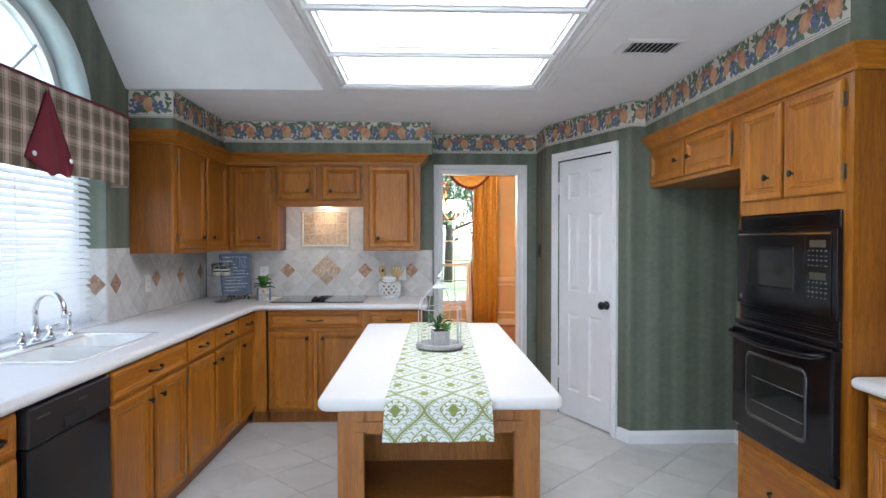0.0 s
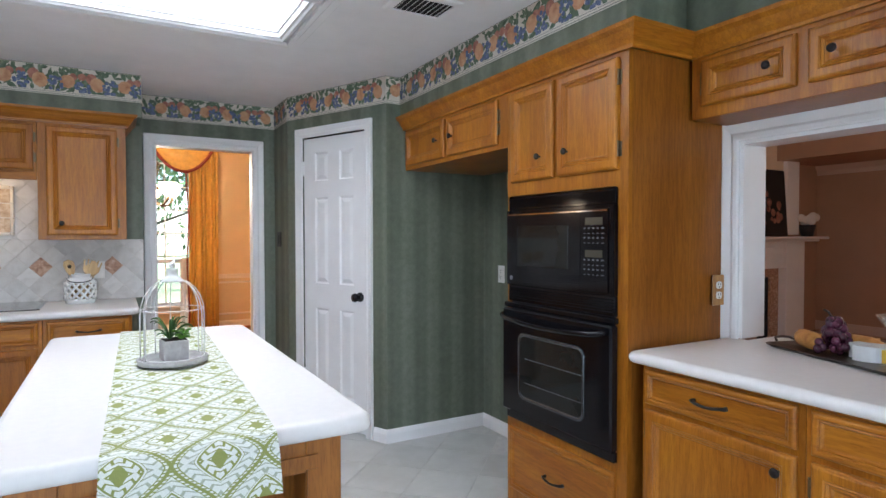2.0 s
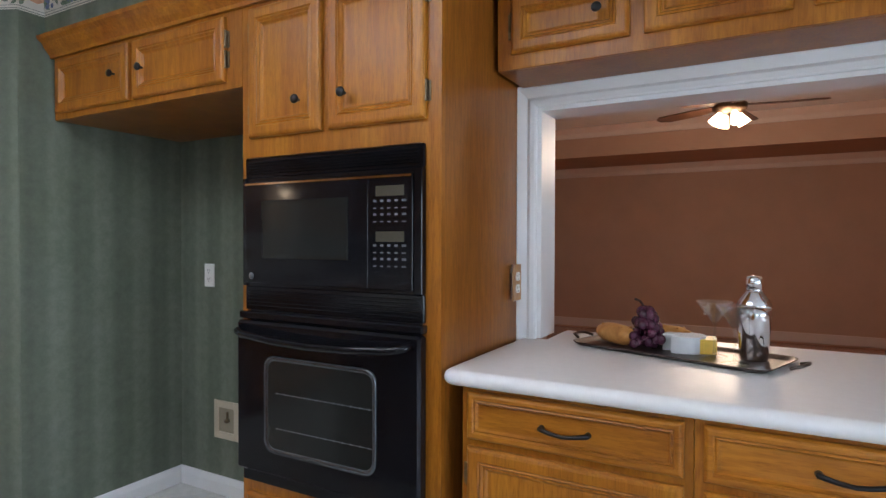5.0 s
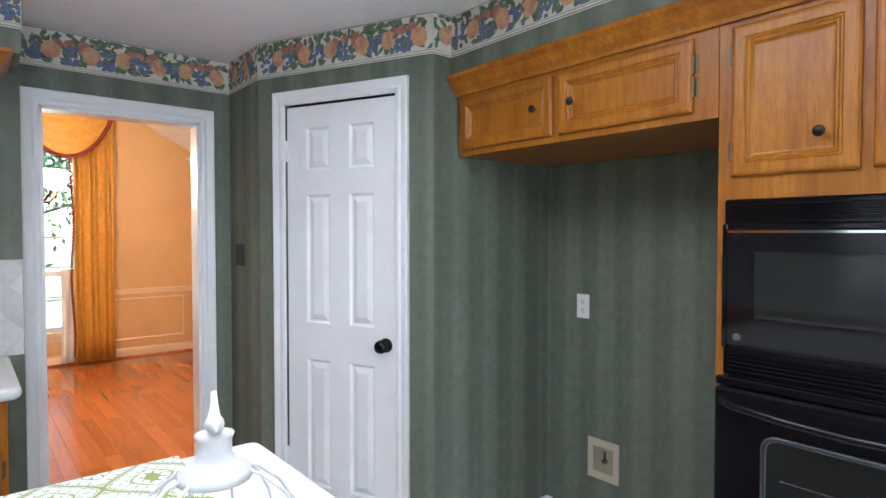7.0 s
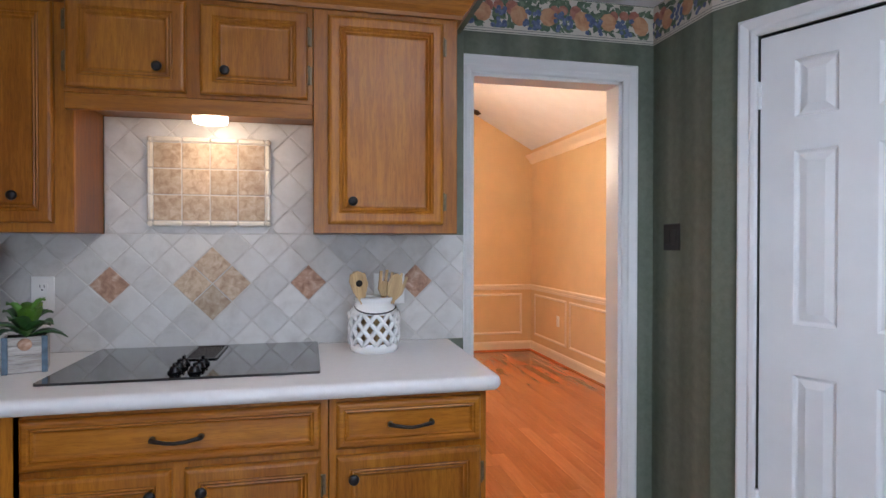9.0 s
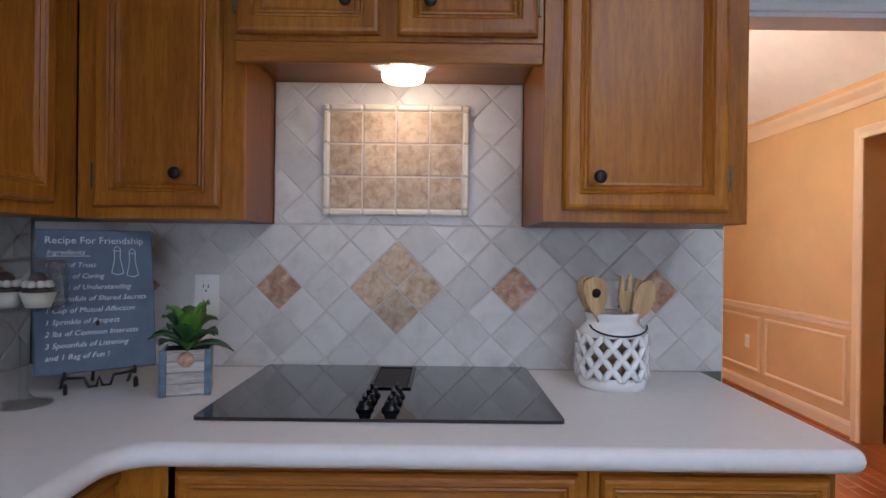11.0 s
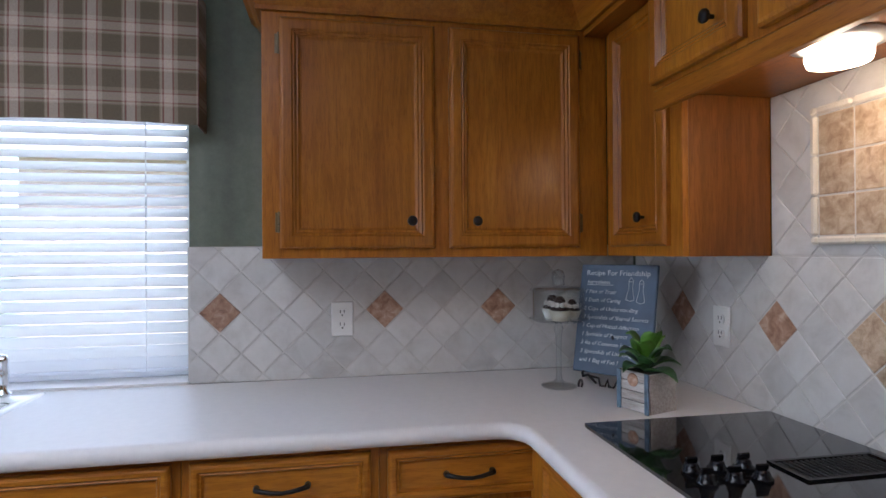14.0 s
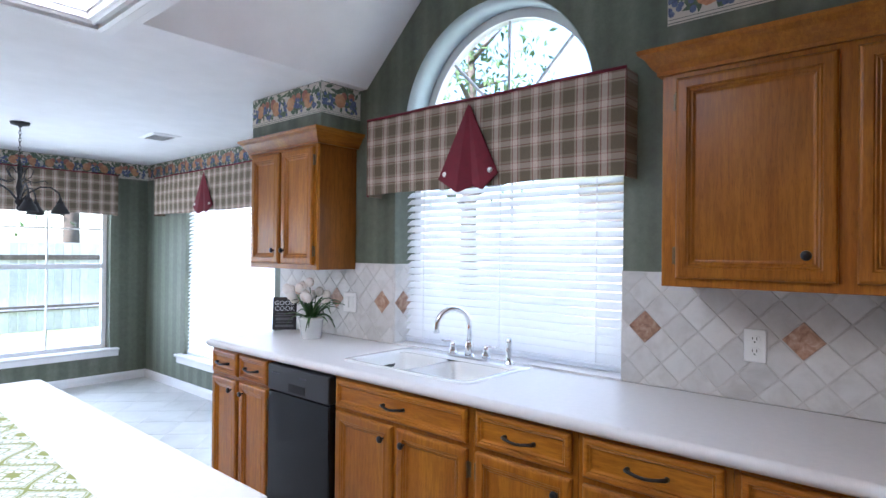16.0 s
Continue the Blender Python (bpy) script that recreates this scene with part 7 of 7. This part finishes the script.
part("frieze", Mesh().box(-0.549, 0.549, -0.10, 0, 0.92, 1.27, 0.006).box(-0.5, 0.5, -0.112, -0.1, 0.98, 1.06, 0.005).box(-0.5, 0.5, -0.112, -0.1, 1.10, 1.2, 0.005), M["white"], fpz)
part("mantel_shelf", Mesh().box(-1.0, 1.0, -0.24, 0, 1.30, 1.335, 0.008).box(-0.95, 0.95, -0.18, 0, 1.27, 1.30, 0.008), M["white"], fpz)
part("slip", Mesh().box(-0.548, -0.42, -0.03, 0, 0, 0.919).box(0.42, 0.548, -0.03, 0, 0, 0.919).box(-0.419, 0.419, -0.03, 0, 0.80, 0.919), M["accent"], fpz, "brown stone slip")
part("firebox", Mesh().box(-0.419, 0.419, -0.012, 0, 0, 0.799), M["gap"], fpz, "black firebox")
part("trim_panel", Mesh().box(0.55, 0.75, -0.10, -0.0605, 1.36, FC_ - 0.001, 0.006).box(-0.75, -0.55, -0.10, -0.0605, 1.36, FC_ - 0.001, 0.006), M["white"], fpz)
pic = thing("mantel_picture", "dark framed floral still life leaning on the mantel", "picture", pose(7.16, 4.93, 1.336, -4) @ Matrix.Scale(1.4, 4))
part("canvas", Mesh().box(-0.3, 0.3, -0.004, 0.02, 0, 0.62, 0.003), M["black_matt"], pic)
rnd = random.Random(8)
blm = Mesh()
for i in range(16):
    blm.lathe((rnd.uniform(-0.14, 0.2), -0.0045, rnd.uniform(0.12, 0.42)), [(rnd.uniform(0.02, 0.045), 0), (0.001, -0.002)], 9, "y")
tagged(part("painted_blossoms", blm, BORDER["rose"], pic), kind="stuff")
vs = thing("mantel_vase", "white flowers in a small dark pot on the mantel", "vase", pose(7.98, 4.90, 1.336) @ Matrix.Scale(1.4, 4))
part("pot", Mesh().lathe((0, 0, 0), [(0.05, 0), (0.075, 0.11), (0.07, 0.11)], 18), M["black_matt"], vs)
for i in range(14):
    part("blossom", Mesh().ball((rnd.uniform(-0.08, 0.08), rnd.uniform(-0.06, 0.06), 0.15 + rnd.uniform(-0.03, 0.05)), 0.04, 8, 5), M["cream_ice"], vs)
cf = thing("ceiling_fan", "dark bladed ceiling fan with four lit glass shades", "ceiling fan", pose(5.2, 1.55, 0.09))
part("downrod", Mesh().tube([(0, 0, 2.27), (0, 0, FC_ - 0.09)], 0.02, 8), M["gilt"], cf)
part("motor", Mesh().lathe((0, 0, 2.18), [(0.03, 0), (0.12, 0.02), (0.13, 0.06), (0.09, 0.10), (0.03, 0.11)], 24), M["gilt"], cf)
M["blade"] = wood("dark_fan_blade", (0.03, 0.012, 0.006), (0.06, 0.025, 0.012), "x", 0.4)
for i in range(5):
    bl = part("blade", Mesh().loft([[(0.12, -0.04, 2.225), (0.12, 0.04, 2.235), (0.12, 0.04, 2.243), (0.12, -0.04, 2.233)], [(0.3, -0.065, 2.215), (0.3, 0.065, 2.235), (0.3, 0.065, 2.243), (0.3, -0.065, 2.223)], [(0.6, -0.07, 2.215), (0.6, 0.07, 2.235), (0.6, 0.07, 2.243), (0.6, -0.07, 2.223)], [(0.66, -0.03, 2.22), (0.66, 0.03, 2.23), (0.66, 0.03, 2.238), (0.66, -0.03, 2.228)]], True, True, False), M["blade"], cf)
    bl.matrix_basis = pose(0, 0, 0, 0, 0, 72 * i - 84)
for i in range(4):
    a = i * 1.571 + 0.5
    c, s = math.cos(a), math.sin(a)
    sh_ = part("lamp_shade", Mesh().lathe((0, 0, 0), [(0.02, 0.0), (0.03, -0.03), (0.05, -0.09), (0.048, -0.09), (0.026, -0.03), (0.015, -0.005)], 16, cap=False), M["shade_lit"], cf, "lit frosted glass shade")
    sh_.matrix_basis = Matrix.Translation((0.07 * c, 0.07 * s, 2.17)) @ Matrix.Rotation(a, 4, "Z") @ Matrix.Rotation(radians(-32), 4, "Y")
lamp("fan_bulbs", "POINT", pose(5.2, 1.55, 2.05), 14, (1.0, 0.74, 0.50), 0.22)

# ---- outdoors ----
M["lawn"] = mottled("lawn", [(0.3, (0.10, 0.14, 0.06)), (0.7, (0.18, 0.23, 0.10))], 3, 0.9, 0.5, 40, False, 0)
M["brick"] = mottled("pinkish_brick", [(0.3, (0.44, 0.31, 0.27)), (0.7, (0.58, 0.45, 0.40))], 9, 0.85, 0.4, 40, False, 0)
M["shingle"] = mottled("grey_shingle", [(0.3, (0.16, 0.16, 0.16)), (0.7, (0.28, 0.28, 0.28))], 6, 0.9, 0.4, 30, False, 0)
M["bark"] = mottled("bark", [(0.3, (0.06, 0.045, 0.035)), (0.7, (0.14, 0.11, 0.09))], 12, 0.9, 0.6, 40, False, 0)
M["foliage"] = mottled("foliage", [(0.3, (0.03, 0.07, 0.02)), (0.7, (0.09, 0.16, 0.045))], 1.2, 0.7, 0, 40, False, 0)
setting("ground", Mesh().box(-60, 60, -60, 60, -0.35, -0.2), M["lawn"], "green lawn round the house", "ground")
nh = thing("neighbour_house", "pinkish brick neighbouring house with a grey shingle roof", "house", pose(-8.2, 3.6, -0.2))
part("wall", Mesh().box(-4, 0, -3.6, 7, 0, 3.1), M["brick"], nh)
part("roof", Mesh().add([(0.5, -4.1, 3.0), (0.5, 7.5, 3.0), (-2, 7.5, 5.2), (-2, -4.1, 5.2), (0.5, -4.1, 3.12), (0.5, 7.5, 3.12), (-2, 7.5, 5.32), (-2, -4.1, 5.32)], [(0, 1, 2, 3), (4, 7, 6, 5), (0, 4, 5, 1), (1, 5, 6, 2), (2, 6, 7, 3), (3, 7, 4, 0)]), M["shingle"], nh)
part("fascia", Mesh().box(0.45, 0.55, -4.1, 7.5, 2.82, 3.02), M["white"], nh)
part("eave", Mesh().box(0, 0.45, -4.1, 7.5, 2.82, 2.9), M["white"], nh)
fe = thing("garden_fence", "wooden board fence behind the nook, its colour lightened for bright daylight", "fence", pose(0, -9, -0.2))
# boards coloured paler to make up for missing daylight on this side
M["fence"] = mottled("daylit_fence_board", [(0.3, (0.50, 0.48, 0.45)), (0.7, (0.66, 0.64, 0.60))], 12, 0.85, 0.3, 40, True, 0.15)
fb = Mesh().box(0, 0.14, 0, 0.02, 0, 1.75).data("board", M["fence"])
for i in range(90):
    b = new("board", fb)
    b.parent, b.location = fe, (-9 + i * 0.15, 0, 0)
part("rail", Mesh().box(-9, 4.5, 0.02, 0.06, 0.4, 0.5).box(-9, 4.5, 0.02, 0.06, 1.4, 1.5), M["bark"], fe)


def tree(label, x, y, h, spread, seed, leaves=1600):
    t = thing("tree", label, "tree", pose(x, y, -0.2), "garden trees")
    rnd = random.Random(seed)
    part("trunk", Mesh().tube([(0, 0, 0), (0.05, 0.02, h * 0.3), (-0.04, 0.05, h * 0.6), (0.05, 0, h * 0.9)], [h * 0.03, h * 0.024, h * 0.016, h * 0.006], 9), M["bark"], t)
    cr_ = Mesh()
    tips = []
    for i in range(14):
        a, z0 = i * 2.4, h * (0.32 + 0.55 * i / 14)
        r = spread * (1 - 0.5 * i / 14) * rnd.uniform(0.7, 1.1)
        p = [(0, 0, z0), (r * 0.5 * math.cos(a), r * 0.5 * math.sin(a), z0 + r * 0.2), (r * math.cos(a), r * math.sin(a), z0 + r * 0.35)]
        part("limb", Mesh().tube(p, [h * 0.009, h * 0.006, h * 0.002], 6), M["bark"], t)
        tips += [p[1], p[2], ((p[1][0] + p[2][0]) / 2, (p[1][1] + p[2][1]) / 2, p[2][2])]
    for i in range(leaves):
        cx, cy, cz = tips[rnd.randrange(len(tips))]
        g = spread * 0.26
        px, py, pz = rnd.gauss(cx, g), rnd.gauss(cy, g), rnd.gauss(cz, g * 0.8)
        s = rnd.uniform(0.06, 0.13)
        q = Euler((rnd.uniform(0, 6), rnd.uniform(0, 6), rnd.uniform(0, 6))).to_matrix()
        cr_.add([tuple(Vector((px, py, pz)) + q @ Vector(v)) for v in ((-s, 0, 0), (0, -s * 0.45, 0.01), (s, 0, 0), (0, s * 0.45, 0.01))], [(0, 1, 2, 3)])
    tagged(part("crown", cr_, M["foliage"], t), kind="stuff")
    return t


tree("leafy green tree in the side garden", -11.0, -4.5, 8.5, 2.4, 1)
tree("tall leafy tree beyond the neighbouring roof", -13.5, 6.5, 10.0, 3.4, 2)
tree("leafy tree behind the nook", -4.5, -12, 7.5, 3.0, 3)
tree("leafy tree in the front garden", -0.6, 17, 6.5, 3.0, 4, 2200)
tree("leafy tree in the front garden", 2.6, 19, 7.0, 3.2, 5, 2200)
tree("dense leafy tree across the street", 0.9, 22, 6.0, 3.6, 6, 4200)
tree("dense leafy tree across the street", -3.4, 23, 6.5, 3.6, 7, 3600)
setting("road", Mesh().box(-40, 40, 12.5, 15.5, -0.198, -0.19), M["concrete"], "pale concrete street in front of the house", "road")

# ---- tiles and boards, piece by piece ----
D = 0.134           # diagonal of a wall tile with its joint
ZC = 1.152          # height of the accent row


def clip_poly(pts, axis, value, keep_low):
    out = []
    for i, p in enumerate(pts):
        q = pts[(i + 1) % len(pts)]
        a, b = (p[axis] <= value) == keep_low, (q[axis] <= value) == keep_low
        if a:
            out.append(p)
        if a != b:
            t = (value - p[axis]) / (q[axis] - p[axis])
            out.append((p[0] + t * (q[0] - p[0]), p[1] + t * (q[1] - p[1])))
    return out


def shrink(pts, d):
    return offset_loop(pts, -d) if sum(a[0] * b[1] - b[0] * a[1] for a, b in zip(pts, pts[1:] + pts[:1])) > 0 else offset_loop(pts[::-1], -d)


def tile_mesh(pts, thick=0.006):
    o = shrink(pts, 0.0022)
    i = offset_loop(o, -0.0016)
    m = Mesh()
    n = len(o)
    m.add([(x, -0.0005, z) for x, z in o] + [(x, -thick + 0.001, z) for x, z in o] + [(x, -thick, z) for x, z in i],
          [(k, (k + 1) % n, n + (k + 1) % n, n + k) for k in range(n)] + [(n + k, n + (k + 1) % n, 2 * n + (k + 1) % n, 2 * n + k) for k in range(n)] + [tuple(range(2 * n, 3 * n))])
    return m


FULL = {}
for key in ("tile", "accent", "travertine"):
    FULL[key] = tile_mesh([(0, -D / 2), (D / 2, 0), (0, D / 2), (-D / 2, 0)]).data("tile", M[key])


def tiled(label, m, u0, u1, z0, z1, uc, accents=(), cluster=None, extra=()):
    """Diamond tiles over a rectangle; uc: a tile centre of the accent row; accents: tile numbers along that row."""
    bed = tagged(thing("tile_backsplash", label, "backsplash", m), kind="structure")
    bed_rects = [(u0, u1, z0, z1)] + list(extra)
    for a, b, c, d in bed_rects:
        part("grout_bed", Mesh().box(a, b, -0.0032, 0.0, c, d), M["grout"], bed)
    top, lo, hi = max(r[3] for r in bed_rects), u0, u1
    na, nb = int((lo - uc) / (D / 2)) - 2, int((hi - uc) / (D / 2)) + 2
    for i in range(na, nb + 1):
        for j in range(-12, 14):
            if (i + j) % 2:
                continue
            cu, cz = uc + i * D / 2, ZC + j * D / 2
            kind = "tile"
            if j == 0 and i % 2 == 0 and i // 2 in accents:
                kind = "accent"
            if cluster is not None and abs(cu - cluster) < D * 0.6 and abs(cz - ZC) < D * 0.6 and abs(abs(cu - cluster) + abs(cz - ZC) - D / 2) < 0.01:
                kind = "travertine"
            for a, b, c, d in bed_rects:
                full = [(cu, cz - D / 2), (cu + D / 2, cz), (cu, cz + D / 2), (cu - D / 2, cz)]
                pts = full
                for axis, val, low in ((0, b, True), (0, a, False), (1, d, True), (1, c, False)):
                    if pts:
                        pts = clip_poly(pts, axis, val, low)
                pts = [p for k, p in enumerate(pts) if (Vector(p) - Vector(pts[k - 1])).length > 0.004]
                if len(pts) < 3:
                    continue
                area = abs(sum(p[0] * q[1] - q[0] * p[1] for p, q in zip(pts, pts[1:] + pts[:1]))) / 2
                if area < 0.0004:
                    continue
                if area > D * D / 2 * 0.999:
                    t = new("tile", FULL[kind])
                    t.location = (cu, 0, cz)
                else:
                    t = new("tile", tile_mesh(pts).data("tile", M[kind]))
                t.parent = bed
    return bed


BT = 1.33
# cooktop wall: the big diamond's middle is a meeting point of four tiles
tiled("cream diamond-set stone tiles with rust accents behind the cooktop", pose(0, YB, 0), XL + 0.01, 0.058, CT, BT, -0.869 - D / 2, accents=(-2, 3, -5, 6), cluster=-0.869, extra=[(-1.219, -0.516, BT, 1.734)])
tiled("cream diamond-set stone tiles with rust accents on the sink wall", pose(XL, 0, 0, 0, 0, LEFT), WY1, YB - 0.01, CT, 1.368, 3.619, accents=(0, 4, 7, 10))
tiled("cream diamond-set stone tiles beside the sink window", pose(XL, 0, 0, 0, 0, LEFT), 1.10, WY0, CT, 1.368, 2.11, accents=(0, -3, -6))
tiled("cream stone tiles lining the window recess", pose(XL, WY1, 0, 0, 0, 0), -0.13, 0.0, WZ0, 1.368, -0.067, accents=(0,))
tiled("cream stone tiles lining the window recess", pose(XL, WY0, 0, 0, 0, 180), 0.0, 0.13, WZ0, 1.368, 0.067, accents=(0,))

pn = tagged(thing("tile_panel", "framed panel of twelve honey travertine tiles over the cooktop", "tile panel", pose(-1.082, YB - 0.006, 1.356)), kind="structure")
PWD, PHT = 0.416, 0.316
part("backing", Mesh().box(0.004, PWD - 0.004, -0.0068, 0.0, 0.004, PHT - 0.004), M["grout"], pn)
sx, sz = (PWD - 0.04) / 4, (PHT - 0.04) / 3
tm = tile_mesh([(0, 0), (sx, 0), (sx, sz), (0, sz)], 0.009).data("tile", M["travertine"])
for i in range(4):
    for k in range(3):
        t = new("tile", tm)
        t.parent, t.location = pn, (0.02 + i * sx, 0, 0.02 + k * sz)
for i in range(4):
    for z in (0.0, PHT - 0.02):
        part("liner_tile", Mesh().box(0.02 + i * sx + 0.001, 0.02 + (i + 1) * sx - 0.001, -0.016, 0, z + 0.001, z + 0.019, 0.005), M["liner"], pn)
for k in range(3):
    for x in (0.0, PWD - 0.02):
        part("liner_tile", Mesh().box(x + 0.001, x + 0.019, -0.016, 0, 0.02 + k * sz + 0.001, 0.02 + (k + 1) * sz - 0.001, 0.005), M["liner"], pn)
for x in (0.0, PWD - 0.02):
    for z in (0.0, PHT - 0.02):
        part("liner_tile", Mesh().box(x + 0.001, x + 0.019, -0.016, 0, z + 0.001, z + 0.019, 0.005), M["liner"], pn)

# kitchen floor tiles, laid on the diagonal
fl = tagged(thing("floor_tiling", "pale grey ceramic floor tiles laid on the diagonal", "floor", pose(0, 0, 0)), kind="structure")
S = 0.335
h = S / 2 - 0.0022
ft = Mesh()
lo_, hi_ = [(-h, -h), (h, -h), (h, h), (-h, h)], [(-h + 0.003, -h + 0.003), (h - 0.003, -h + 0.003), (h - 0.003, h - 0.003), (-h + 0.003, h - 0.003)]
ft.add([(x, y, -0.004) for x, y in lo_] + [(x, y, -0.0008) for x, y in lo_] + [(x, y, 0.0) for x, y in hi_], [(0, 1, 5, 4), (1, 2, 6, 5), (2, 3, 7, 6), (3, 0, 4, 7), (4, 5, 9, 8), (5, 6, 10, 9), (6, 7, 11, 10), (7, 4, 8, 11), (8, 9, 10, 11)])
fm = ft.data("tile", M["floor_tile"])
r2 = S * math.sqrt(0.5)
far = Mesh()
for i in range(-24, 24):
    for j in range(-24, 40):
        x, y = (i - j) * r2 * 1.0, (i + j) * r2 * 1.0 - 1.0
        if not (-2.45 < x < 1.95 and -2.4 < y < 5.3):
            continue
        if (x < -1.65 and y > 1.3) or (y > 4.8 and x < -0.2) or (x > 1.75 and y < 2.9) or (abs(x) < 0.2 and 2.1 < y < 3.1):
            continue
        t = new("tile", fm)
        t.parent, t.location, t.rotation_euler = fl, (x, y, 0), (0, 0, radians(45))

# dining room floorboards
bd_ = tagged(thing("floor_boards", "glossy cherry-stained floorboards of the dining room", "floor", pose(0, 0, 0)), kind="structure")
rnd = random.Random(21)
W = 0.083
x = -0.62
while x < DXE - 0.01:
    y = 5.344 - rnd.uniform(0, 0.9)
    while y < DYE:
        ln = rnd.uniform(0.7, 1.6)
        a, b = max(y, 5.344), min(y + ln, DYE)
        if b - a > 0.05:
            part("board", Mesh().box(x + 0.0006, min(x + W, DXE) - 0.0006, a + 0.0006, b - 0.0006, -0.0115, 0.0, 0.0012), M["plank"], bd_)
        y += ln
    x += W
